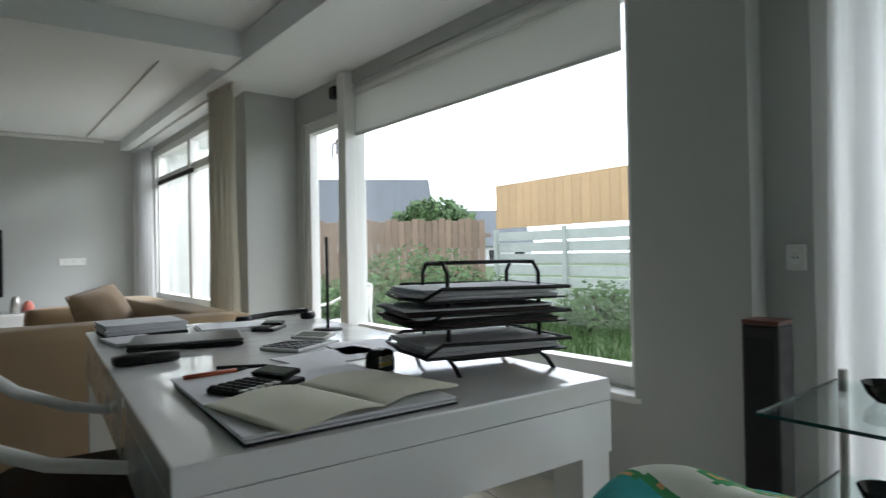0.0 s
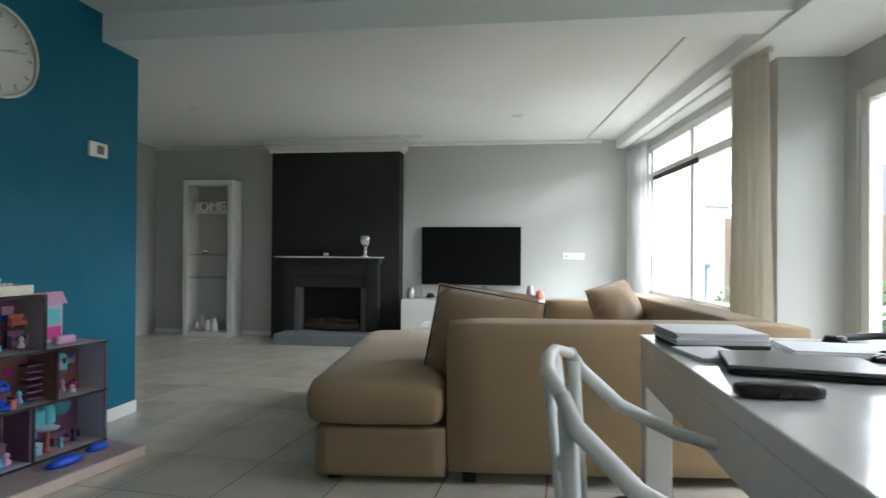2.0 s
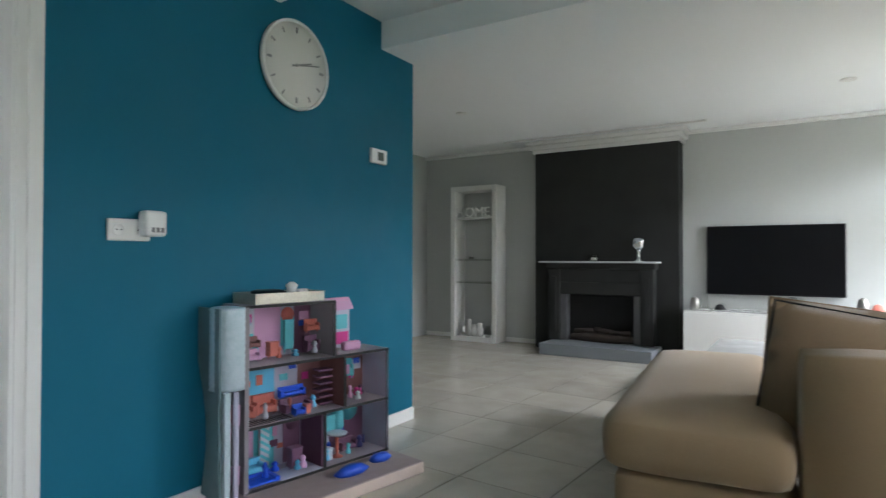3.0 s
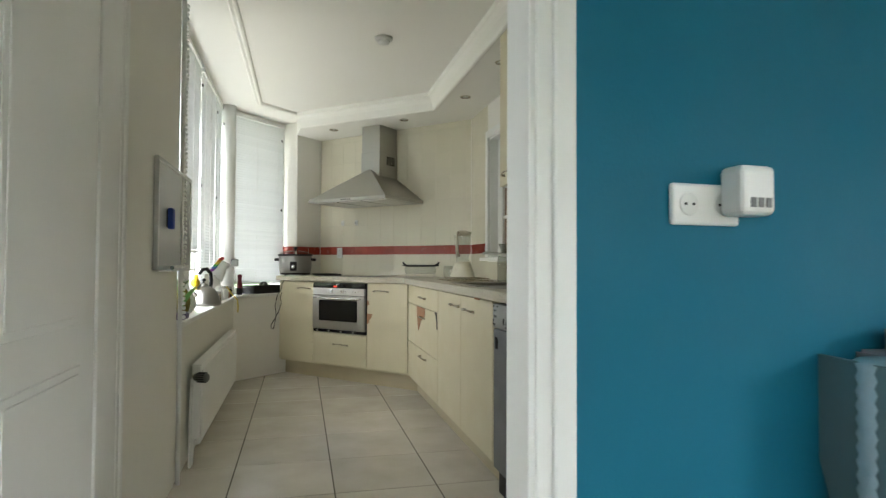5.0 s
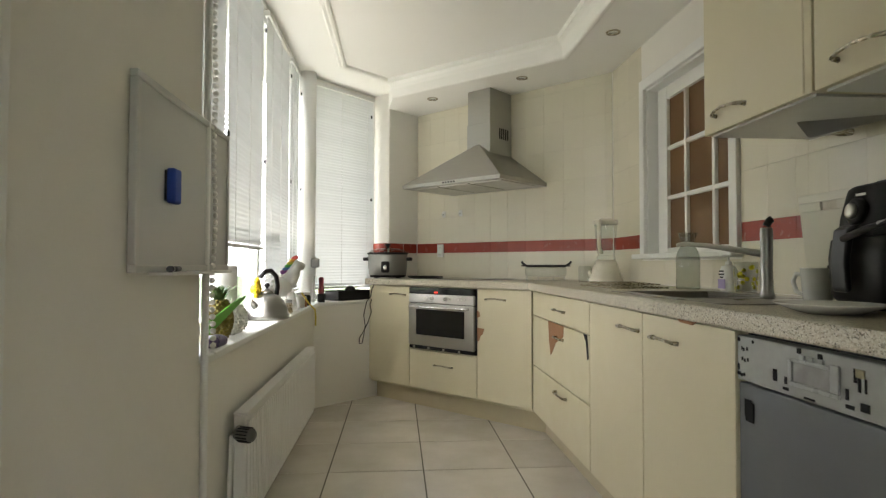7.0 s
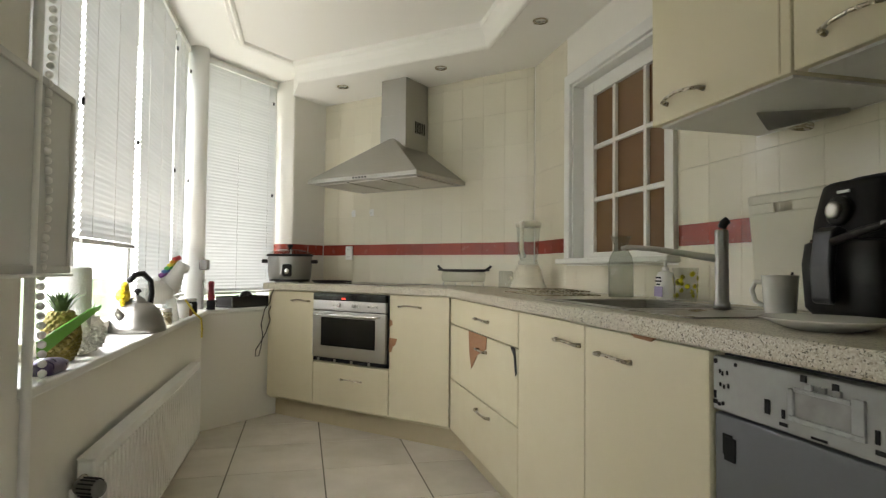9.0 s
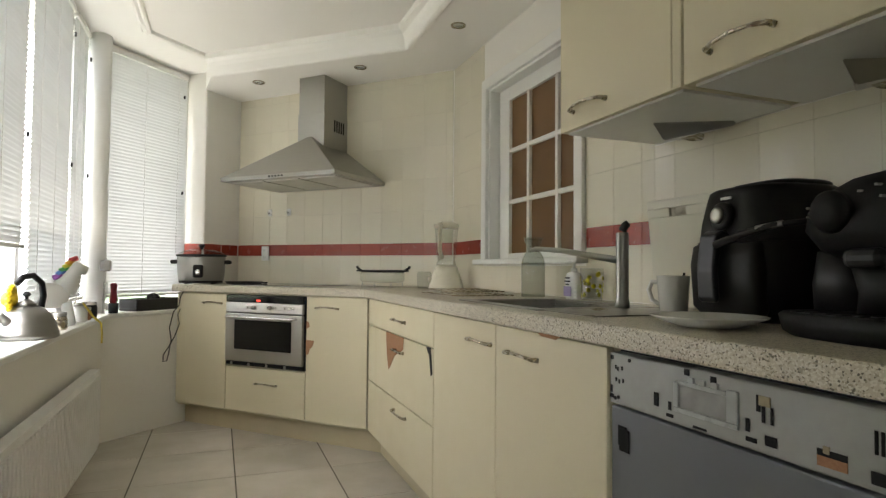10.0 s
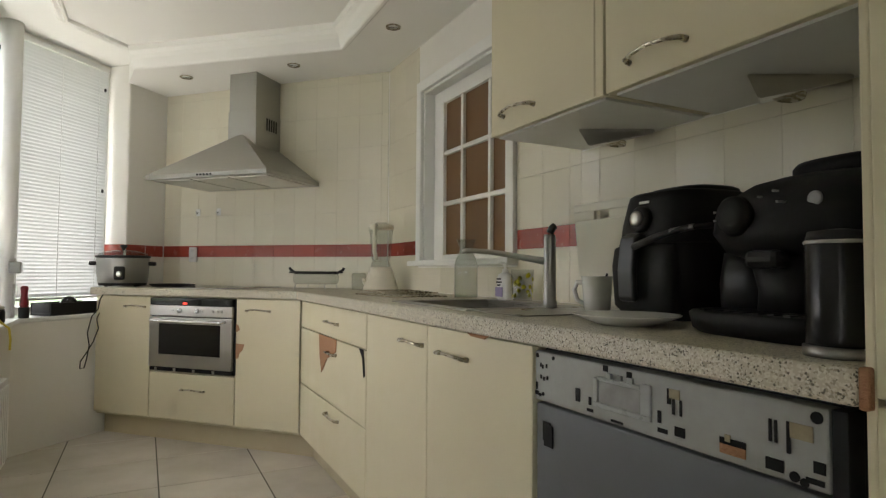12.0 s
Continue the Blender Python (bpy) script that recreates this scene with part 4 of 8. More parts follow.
part("side_backrest", bm_soft(1.32, 1.55, 0.2, 2.35, 0.05, 0.70, 0.035, 0.0, 8, 0.004), "sofa", sofa)
part("arm", bm_soft(0.72, 1.5, 2.2, 2.4, 0.05, 0.64, 0.05, 0.0, 6, 0.004), "sofa", sofa)
for x, y in ((-0.5, 0.1), (-0.5, 1.7), (0.1, 0.08), (1.48, 0.08), (1.48, 2.3)):
    part("foot", bm_box(x - 0.03, x + 0.03, y - 0.03, y + 0.03, 0, 0.06, 0.004), "black_matt", sofa)

ct = thing("coffee_table", LIV, "low white coffee table behind the sofa", "coffee table")
part("tabletop", bm_box(0.53, 1.25, 6.5, 7.3, 0.33, 0.37, 0.004), "table", ct)
part("shelf", bm_box(0.56, 1.22, 6.53, 7.27, 0.12, 0.145, 0.003), "table", ct)
for x in (0.54, 1.18):
    for y in (6.51, 7.23):
        part("leg", bm_box(x, x + 0.06, y, y + 0.06, 0, 0.33, 0.003), "table", ct)

tv = thing("television", LIV, "large black flat television on the wall", "television")
part("screen", bm_box(0.285, 1.405, 8.545, 8.552, 0.66, 1.30), "tv_screen", tv, "black glossy screen")
part("bezel", bm_box(0.275, 1.415, 8.55, 8.59, 0.645, 1.31, 0.006), "black", tv)
part("wall_mount", bm_box(0.7, 1.0, 8.588, 8.6, 0.8, 1.15), "black_matt", tv)

cab = thing("tv_cabinet", LIV, "long white low television cabinet", "cabinet")
part("body", bm_box(0.125, 2.05, 8.12, 8.58, 0.06, 0.505, 0.004), "table", cab)
for i in range(3):
    x = 0.128 + i * 0.641
    part("door", bm_box(x, x + 0.638, 8.102, 8.12, 0.065, 0.49, 0.004), "table", cab)
part("plinth", bm_box(0.16, 2.02, 8.16, 8.55, 0.0, 0.06), "black_matt", cab)

sh = thing("display_shelf", LIV, "tall narrow white shelf unit with glass shelves", "shelf")
SX0, SX1, SY0, SY1 = -2.56, -1.94, 8.33, 8.58
part("side_panel", bm_box(SX0, SX0 + 0.06, SY0, SY1, 0, 1.85, 0.004), "white_paint", sh)
part("side_panel", bm_box(SX1 - 0.06, SX1, SY0, SY1, 0, 1.85, 0.004), "white_paint", sh)
part("top_panel", bm_box(SX0 + 0.06, SX1 - 0.06, SY0, SY1, 1.79, 1.85, 0.004), "white_paint", sh)
part("bottom_panel", bm_box(SX0 + 0.06, SX1 - 0.06, SY0, SY1, 0, 0.06, 0.004), "white_paint", sh)
part("back_panel", bm_box(SX0 + 0.06, SX1 - 0.06, SY1 - 0.008, SY1, 0.06, 1.79), "grey_wall", sh, "grey back")
for z in (0.70, 0.97, 1.47):
    part("shelf_board", bm_box(SX0 + 0.06, SX1 - 0.06, SY0 + 0.02, SY1 - 0.01, z - 0.01, z + 0.01, 0.003), "white_paint" if z > 1.2 else "jar_glass", sh)

fp = thing("fireplace", LIV, "black stone fireplace with white mantel shelf", "fireplace")
FX0, FX1, FY = -1.27, -0.17, CH_Y - 0.002
part("mantel_shelf", bm_box(-1.355, -0.125, CH_Y - 0.2, FY, 0.945, 0.96, 0.003), "render_wall", fp, "pale stone mantel shelf")
part("frieze", bm_box(FX0 + 0.02, FX1 - 0.02, CH_Y - 0.13, FY, 0.74, 0.944, 0.006), "chimney", fp)
bm = bm_box(FX0 - 0.02, FX1 + 0.02, CH_Y - 0.16, FY, 0.88, 0.944, 0.012)
part("moulding", bm, "chimney", fp)
for x0, x1 in ((FX0, FX0 + 0.13), (FX1 - 0.13, FX1)):
    part("pilaster", bm_box(x0, x1, CH_Y - 0.14, FY, 0.12, 0.88, 0.008), "chimney", fp)
    part("pilaster_panel", bm_box(x0 + 0.04, x1 - 0.04, CH_Y - 0.146, CH_Y - 0.13, 0.2, 0.8, 0.004), "chimney", fp)
part("lintel_panel", bm_box(FX0 + 0.13, FX1 - 0.13, CH_Y - 0.115, FY, 0.61, 0.74, 0.005), "chimney", fp)
for x0, x1 in ((FX0 + 0.13, FX0 + 0.2), (FX1 - 0.2, FX1 - 0.13)):
    part("firebox_cheek", bm_box(x0, x1, CH_Y - 0.105, FY, 0.12, 0.61, 0.004), "cheek", fp, "smoky grey cheek")
part("firebox", bm_box(FX0 + 0.2, FX1 - 0.2, CH_Y - 0.012, FY, 0.12, 0.61), "dark_hole", fp, "sooty dark firebox")
ash = mat("grey_brown_ash", (0.06, 0.045, 0.035), 0.95, grain=0.7, gscale=25, wear=0.4, wscale=9, bump=0.6, bscale=60, col2=(0.02, 0.017, 0.015))
own = bm_soft(FX0 + 0.21, FX1 - 0.21, CH_Y - 0.1, CH_Y - 0.015, 0.112, 0.2, 0.03, 0.01, 4, 0.02)
for f in own.faces:
    f.smooth = True
part("ash_bed", own, ash, fp, "grey-brown bed of ash")
for x, z, a in ((-0.9, 0.225, 8), (-0.68, 0.235, -12), (-0.52, 0.22, 5)):
    part("log", bm_cyl((x - 0.1, CH_Y - 0.06, z - 0.001 * a), (x + 0.1, CH_Y - 0.05, z + 0.001 * a), 0.026, 12), ash, fp, "charred log")
part("hearth", bm_box(-1.25, -0.12, 7.93, FY, 0.0, 0.115, 0.008), mat("hearth_stone", (0.23, 0.25, 0.27), 0.4, wear=0.3, wscale=5), fp, "grey stone hearth")

# ---- kitchen: fittings and loose things ----
TOPZ = 0.918


def spot(m, name="ceiling_spot"):
    s = thing(name, m, "small round recessed steel ceiling spotlight", "spotlight", "kitchen ceiling spots")
    part("rim", bm_lathe([(0.028, -0.002), (0.04, -0.006), (0.042, 0.0), (0.028, 0.004)], 24, cap=False), "nickel", s)
    part("lens", bm_lathe([(0.0005, -0.001), (0.028, -0.001), (0.028, 0.002)], 24), "jar_glass", s, "unlit glass lens")
    return s


first = spot(KIT @ pose(-0.98, -0.555, Z_SOF - 0.001))
for x, y in ((-0.42, 0.027), (0.403, 0.36), (1.2, 0.37)):
    copy_thing(first, KIT @ pose(x, y, Z_SOF - 0.001))
sd = thing("smoke_detector", KIT @ pose(1.08, -0.36, Z_KC - 0.001), "white round smoke detector on the ceiling", "smoke detector")
part("base", bm_lathe([(0.055, 0.0), (0.055, -0.012), (0.045, -0.02)], 28), "white_plastic", sd)
part("cap", bm_lathe([(0.04, -0.018), (0.036, -0.034), (0.01, -0.038)], 28), "white_plastic", sd)

# radiator under the window
rad = thing("radiator", KIT @ pose(-0.26, -1.332, -0.03), "white panel radiator with thermostat valve", "radiator")
own = bm_box(0, 1.68, -0.055, -0.012, 0.125, 0.53, 0.006)
part("panel", own, "white_paint", rad)
for i in range(40):
    x = 0.012 + i * 0.0415
    part("rib", bm_box(x, x + 0.022, -0.013, -0.004, 0.15, 0.505, 0.003), "white_paint", rad)
part("top_grille", bm_box(0.005, 1.675, -0.058, -0.008, 0.528, 0.537, 0.003), "white_paint", rad)
part("bracket", bm_box(0.2, 0.24, -0.078, -0.055, 0.2, 0.5), "white_paint", rad)
part("bracket", bm_box(1.5, 1.54, -0.078, -0.055, 0.2, 0.5), "white_paint", rad)
bm = bm_tube([(1.675, -0.035, 0.485), (1.73, -0.035, 0.485), (1.745, -0.025, 0.485)], 0.012)
part("valve_body", bm, "nickel", rad, "metal valve body")
vm = pose(1.745, -0.03, 0.485, -90, 0, -25)
own = bm_lathe([(0.017, 0.0), (0.02, 0.006), (0.0235, 0.02), (0.0235, 0.055), (0.02, 0.07), (0.008, 0.073)], 20, m=vm)
tvv = part("thermostat_head", own, mat("grey_knob", (0.13, 0.13, 0.12), 0.45), rad, "grey ribbed thermostat head")
for i in range(14):
    a = 2 * math.pi * i / 14
    bm = bm_box(-0.002, 0.002, 0.0225, 0.0265, 0.018, 0.062, 0.001)
    bm.transform(vm @ Matrix.Rotation(a, 4, 'Z'))
    part("ridge", bm, "black", tvv)
part("pipe", bm_tube([(1.735, -0.045, 0.475), (1.74, -0.05, 0.3), (1.74, -0.05, 0.13), (1.745, -0.05, 0.0)], 0.008), "white_paint", rad)
part("pipe", bm_tube([(1.675, -0.035, 0.15), (1.7, -0.04, 0.14), (1.705, -0.045, 0.1), (1.705, -0.05, 0.0)], 0.008), "white_paint", rad)
structure("heating_pipe", bm_tube([(1.712, -1.396, 0.0), (1.712, -1.396, 2.3)], 0.011, 10), "white_paint", KIT, "white painted heating pipe up the wall", "pipe")

# whiteboard
wb = thing("whiteboard", KIT @ pose(0, -1.408, 0), "white framed whiteboard with a blue eraser", "whiteboard")
part("board", bm_box(1.51, 2.195, 0.004, 0.014, 1.015, 1.445, 0.001), mat("board_white", (0.6, 0.61, 0.6), 0.2, wear=0.25, wscale=3, col2=(0.5, 0.51, 0.5), rvar=False), wb)
bm = bm_box(1.5, 2.205, 0.0, 0.02, 1.437, 1.455, 0.003)
bm_box(1.5, 2.205, 0.0, 0.02, 1.005, 1.023, 0.003, bm=bm)
bm_box(1.5, 1.518, 0.0, 0.02, 1.023, 1.437, 0.003, bm=bm)
bm_box(2.187, 2.205, 0.0, 0.02, 1.023, 1.437, 0.003, bm=bm)
part("frame", bm, mat("board_frame", (0.5, 0.5, 0.48), 0.4, 0.4), wb)
part("pen_tray", bm_box(1.6, 2.1, 0.0, 0.06, 0.998, 1.005, 0.002), "white_plastic", wb)
blue = mat("blue_foam", (0.012, 0.05, 0.3), 0.6)
er = thing("board_eraser", KIT @ pose(2.01, -1.392, 1.22), "blue magnetic board eraser on the whiteboard", "eraser")
part("foam", bm_box(-0.024, 0.024, 0.0, 0.022, -0.044, 0.044, 0.006), blue, er)
part("back", bm_box(-0.028, 0.028, -0.002, 0.002, -0.038, 0.038), "black", er)
pen = thing("marker", KIT @ pose(2.03, -1.37, 1.013, 0, 0, 10), "black board marker on the tray", "pen")
part("barrel", bm_cyl((-0.06, 0, 0), (0.03, 0, 0), 0.007, 12), "black", pen)
part("cap", bm_cyl((0.03, 0, 0), (0.06, 0, 0), 0.008, 12), "black_gloss", pen)
# bead chain of the blinds
chain = thing("blind_chain", KIT @ pose(1.655, -1.392, 0), "white beaded blind chain hanging down", "blind chain")
random.seed(5)
bead = None
for i in range(70):
    z = 2.28 - i * 0.0225
    if z < 0.74:
        break
    x = 0.012 * math.sin(i * 0.35)
    if bead is None:
        bead = part("bead", bm_lathe([(0.003, -0.009), (0.0085, -0.005), (0.0095, 0.0), (0.0085, 0.005), (0.003, 0.009)], 10), "white_plastic", chain, m=pose(x, 0, z))
    else:
        o = new("bead", bead.data)
        o.parent = chain
        o.matrix_basis = pose(x, 0, z)

# socket and hooks on the hood wall
def socket(m, n=2, label="white double wall socket", along='z'):
    s = thing("wall_socket", m, label, "socket")
    h = 0.04 * n
    part("plate", bm_box(-0.04, 0.04, -0.012, 0.0, -h, h, 0.006) if along == 'z' else bm_box(-h, h, -0.012, 0.0, -0.04, 0.04, 0.006), "white_plastic", s)
    for i in range(n):
        o = (i - (n - 1) / 2) * 0.08
        mm = pose(0, -0.012, o, 90) if along == 'z' else pose(o, -0.012, 0, 90)
        part("insert", bm_lathe([(0.0225, -0.003), (0.0225, 0.0015), (0.0208, 0.002), (0.0195, 0.0007), (0.001, 0.0006)], 24, m=mm, cap=False), "white_plastic", s)
        for k in (-0.009, 0.009):
            dx, dz = (k, o) if along == 'z' else (o + k, 0)
            part("hole", bm_cyl((dx, -0.0145, dz), (dx, -0.010, dz), 0.0028, 8), "dark_hole", s)
    return s


socket(DIA @ pose(-1.277, 0.592, 1.14) @ Matrix.Diagonal((0.85, 1, 0.66, 1)), 2)
for x in (-1.241, -1.063):
    hk = thing("wall_hook", DIA @ pose(x, 0.592, 1.44), "small white adhesive wall hook", "hook", "wall hooks")
    part("plate", bm_box(-0.018, 0.018, -0.005, 0.0, -0.025, 0.025, 0.003), "white_plastic", hk)
    part("prong", bm_tube([(0, -0.005, 0.0), (0, -0.02, -0.012), (0, -0.026, -0.004), (0, -0.027, 0.006)], 0.004), "white_plastic", hk)

# slow cooker
sc = thing("slow_cooker", DIA @ pose(-1.50, 0.2, TOPZ, 0, 0, 38) @ Matrix.Diagonal((0.94, 0.94, 1.1, 1)), "oval steel slow cooker with glass lid", "slow cooker")
el = Matrix.Diagonal((1.0, 0.78, 1, 1))
part("body", bm_lathe([(0.15, 0.018), (0.158, 0.025), (0.165, 0.08), (0.168, 0.165), (0.166, 0.172)], 40, m=el), "cooker_steel", sc)
part("base_ring", bm_lathe([(0.15, 0.006), (0.155, 0.02), (0.15, 0.024)], 40, m=el), "black", sc)
part("rim", bm_lathe([(0.166, 0.17), (0.176, 0.174), (0.174, 0.184), (0.16, 0.186)], 40, m=el), "black", sc)
part("lid", bm_lathe([(0.165, 0.184), (0.15, 0.198), (0.09, 0.214), (0.02, 0.22)], 40, m=el), "jar_glass", sc, "clear glass lid")
part("lid_knob", bm_lathe([(0.01, 0.218), (0.014, 0.23), (0.024, 0.24), (0.022, 0.25), (0.008, 0.252)], 20), "black", sc)
for s in (-1, 1):
    part("handle", bm_box(s * 0.185 - 0.025, s * 0.185 + 0.025, -0.03, 0.03, 0.125, 0.15, 0.009), "black", sc)
part("control", bm_box(-0.035, 0.035, -0.142, -0.125, 0.04, 0.12, 0.012), "black", sc)
part("dial", bm_lathe([(0.018, 0.0), (0.017, 0.012), (0.008, 0.014)], 20, m=pose(0, -0.142, 0.075, 90)), "chrome", sc)
for x, y in ((-0.09, -0.07), (0.09, -0.07), (-0.09, 0.07), (0.09, 0.07)):
    part("foot", bm_lathe([(0.012, 0.0), (0.014, 0.012)], 12, m=pose(x, y, 0)), "black", sc)

# griddle, hob
gr = thing("griddle_plate", DIA @ pose(-1.24, 0.34, TOPZ), "flat black griddle pan", "pan")
part("pan", bm_lathe([(0.11, 0.0), (0.125, 0.016), (0.128, 0.018), (0.115, 0.006)], 32), "black_matt", gr)
part("handle", bm_box(0.1, 0.2, -0.016, 0.016, 0.008, 0.018, 0.006), "black", gr)
hob = thing("hob", DIA @ pose(-0.79, 0.3, TOPZ), "flat black glass hob in the worktop", "hob")
part("glass", bm_box(-0.29, 0.29, -0.24, 0.24, 0.0005, 0.006, 0.003), "black_gloss", hob)
part("trim", bm_box(-0.296, 0.296, -0.246, 0.246, 0.0003, 0.004, 0.002), "steel", hob)

# glass dish with black handled lid tray
gd = thing("glass_dish", DIA @ pose(-0.13, 0.36, TOPZ), "clear glass dish on wire legs with black handles", "dish")
part("bowl", bm_box(-0.12, 0.12, -0.08, 0.08, 0.03, 0.1, 0.02, 3), "jar_glass", gd, "clear glass bowl")
bm = bm_tube([(-0.19, 0, 0.13), (-0.185, 0, 0.12), (-0.15, 0, 0.1), (0.15, 0, 0.1), (0.185, 0, 0.12), (0.19, 0, 0.13)], 0.008)
bm_box(-0.14, 0.14, -0.085, 0.085, 0.097, 0.107, 0.004, bm=bm)
part("tray", bm, "black_matt", gd, "black metal tray with curled handles")
for x in (-0.1, 0.1):
    for y in (-0.07, 0.07):
        part("leg", bm_tube([(x, y, 0.03), (x * 1.05, y * 1.05, 0.0)], 0.003, 6), "steel", gd)

# blender
bl = thing("blender", KIT @ pose(0.05, 0.44, TOPZ), "cream blender with clear jug", "blender")
part("base", bm_lathe([(0.098, 0.0), (0.102, 0.012), (0.095, 0.03), (0.086, 0.06), (0.07, 0.11), (0.058, 0.137)], 32), "cream_plastic", bl)
part("collar", bm_lathe([(0.056, 0.135), (0.056, 0.15), (0.05, 0.165)], 32), "jar_glass", bl)
part("jug", bm_lathe([(0.046, 0.165), (0.055, 0.19), (0.068, 0.35), (0.067, 0.36)], 32, cap=False), "jar_glass", bl, "clear scratched jug")
part("lid", bm_lathe([(0.07, 0.352), (0.072, 0.375), (0.05, 0.382), (0.03, 0.392), (0.01, 0.394)], 32), "cream_plastic", bl)
part("jug_handle", bm_tube([(0.05, -0.05, 0.37), (0.075, -0.07, 0.365), (0.08, -0.07, 0.3), (0.065, -0.065, 0.22), (0.035, -0.04, 0.18)], 0.012), "cream_plastic", bl)
part("dial", bm_lathe([(0.02, 0.0), (0.018, 0.014)], 20, m=pose(-0.03, -0.082, 0.055, 100)), "cream_plastic", bl)
bag = thing("glass_jar", KIT @ pose(-0.1, 0.36, TOPZ), "small empty glass jar beside the blender", "jar")
part("wall", bm_lathe([(0.04, 0.0), (0.042, 0.01), (0.042, 0.09), (0.036, 0.1)], 24, cap=False), "jar_glass", bag)

# cooling racks lying on the worktop
for k, (x, y, r) in enumerate(((0.76, 0.26, 4), (0.64, 0.3, -6))):
    rk = thing("wire_rack", KIT @ pose(x, y, TOPZ + 0.004 + 0.012 * k, 0, 0, r), "brown stained wire baking rack", "baking rack", "baking racks")
    own = None
    own = bm_tube([(-0.2, -0.13, 0), (0.2, -0.13, 0), (0.2, 0.13, 0), (-0.2, 0.13, 0), (-0.2, -0.13, 0)], 0.003, 6)
    part("rim", own, "nickel", rk)
    for i in range(4):
        xx = -0.15 + i * 0.1
        part("wire", bm_tube([(xx, -0.13, 0.001), (xx, 0.13, 0.001)], 0.0018, 5), "nickel", rk)

# sink, drainer rim and tap
sk = thing("sink", KIT, "stainless steel round-cornered kitchen sink", "sink")
bm = bm_box(HX0 - 0.035, HX1 + 0.035, HY0 - 0.03, HY0 + 0.012, TOPZ, TOPZ + 0.005, 0.002)
bm_box(HX0 - 0.035, HX1 + 0.035, HY1 - 0.012, HY1 + 0.03, TOPZ, TOPZ + 0.005, 0.002, bm=bm)
bm_box(HX0 - 0.035, HX0 + 0.012, HY0 + 0.012, HY1 - 0.012, TOPZ, TOPZ + 0.005, 0.002, bm=bm)
bm_box(HX1 - 0.012, HX1 + 0.035, HY0 + 0.012, HY1 - 0.012, TOPZ, TOPZ + 0.005, 0.002, bm=bm)
part("rim", bm, "sink_steel", sk)
bm = bm_box(HX0 + 0.004, HX1 - 0.004, HY0 + 0.004, HY1 - 0.004, TOPZ - 0.17, TOPZ - 0.165)
bm_box(HX0 + 0.004, HX0 + 0.01, HY0 + 0.004, HY1 - 0.004, TOPZ - 0.165, TOPZ, bm=bm)
bm_box(HX1 - 0.01, HX1 - 0.004, HY0 + 0.004, HY1 - 0.004, TOPZ - 0.165, TOPZ, bm=bm)
bm_box(HX0 + 0.01, HX1 - 0.01, HY0 + 0.004, HY0 + 0.01, TOPZ - 0.165, TOPZ, bm=bm)
bm_box(HX0 + 0.01, HX1 - 0.01, HY1 - 0.01, HY1 - 0.004, TOPZ - 0.165, TOPZ, bm=bm)
part("bowl", bm, "sink_steel", sk)
part("drain", bm_lathe([(0.04, 0.0), (0.042, 0.004), (0.03, 0.005)], 24, m=pose(1.5, 0.24, TOPZ - 0.165)), "chrome", sk)
part("drainer_board", bm_box(HX1 + 0.03, HX1 + 0.27, HY0 - 0.01, HY1 + 0.02, TOPZ + 0.0005, TOPZ + 0.004, 0.0015), "sink_steel", sk)
tp = thing("tap", KIT @ pose(1.79, 0.32, TOPZ + 0.004) @ Matrix.Scale(0.82, 4), "matt steel single lever kitchen tap", "tap")
part("pillar", bm_lathe([(0.027, 0.0), (0.026, 0.02), (0.022, 0.03), (0.022, 0.255), (0.02, 0.268)], 24), "cooker_steel", tp)
part("spout", bm_tube([(-0.01, -0.01, 0.17), (-0.06, -0.06, 0.182), (-0.16, -0.15, 0.205), (-0.235, -0.215, 0.213), (-0.25, -0.228, 0.207)], 0.009, 12, radii=[0.014, 0.012, 0.01, 0.009, 0.009]), "steel", tp)
part("lever", bm_tube([(0, 0, 0.275), (0.004, 0.01, 0.295), (0.006, 0.018, 0.30)], 0.014, 10), "black_matt", tp, "dark lever on top")

# bottle, soap, glass
bt = thing("glass_bottle", KIT @ pose(1.02, 0.46, TOPZ), "empty clear glass carafe", "bottle")
part("wall", bm_lathe([(0.046, 0.0), (0.05, 0.008), (0.05, 0.14), (0.044, 0.165), (0.03, 0.19), (0.027, 0.212), (0.042, 0.25), (0.0405, 0.25), (0.0255, 0.212), (0.0285, 0.19), (0.0425, 0.164), (0.0485, 0.139), (0.0485, 0.009), (0.044, 0.006)], 28, cap=False), "jar_glass", bt)
part("base", bm_lathe([(0.05, 0.001), (0.05, 0.012)], 28), "jar_glass", bt)
so = thing("soap_bottle", KIT @ pose(1.22, 0.53, TOPZ), "white pump bottle of hand soap", "soap bottle")
part("bottle", bm_lathe([(0.034, 0.0), (0.037, 0.006), (0.037, 0.085), (0.03, 0.102), (0.014, 0.108)], 28, m=Matrix.Diagonal((1.1, 0.8, 1, 1))), "white_plastic", so)
part("neck", bm_lathe([(0.013, 0.106), (0.013, 0.122)], 16), "white_plastic", so)
part("pump", bm_tube([(0, 0, 0.12), (0, 0, 0.145), (-0.012, -0.01, 0.148), (-0.03, -0.02, 0.143)], 0.006), "white_plastic", so)
part("label", bm_box(-0.026, 0.026, -0.0315, -0.029, 0.012, 0.05, 0.001), mat("lilac_label", (0.3, 0.25, 0.42), 0.5), so, "purple and white label")
for i, (w, z) in enumerate(((0.03, 0.083), (0.038, 0.07), (0.02, 0.058))):
    part("print_bar", bm_box(-w / 2, w / 2, -0.0318, -0.0295, z - 0.003, z + 0.003), "black", so)
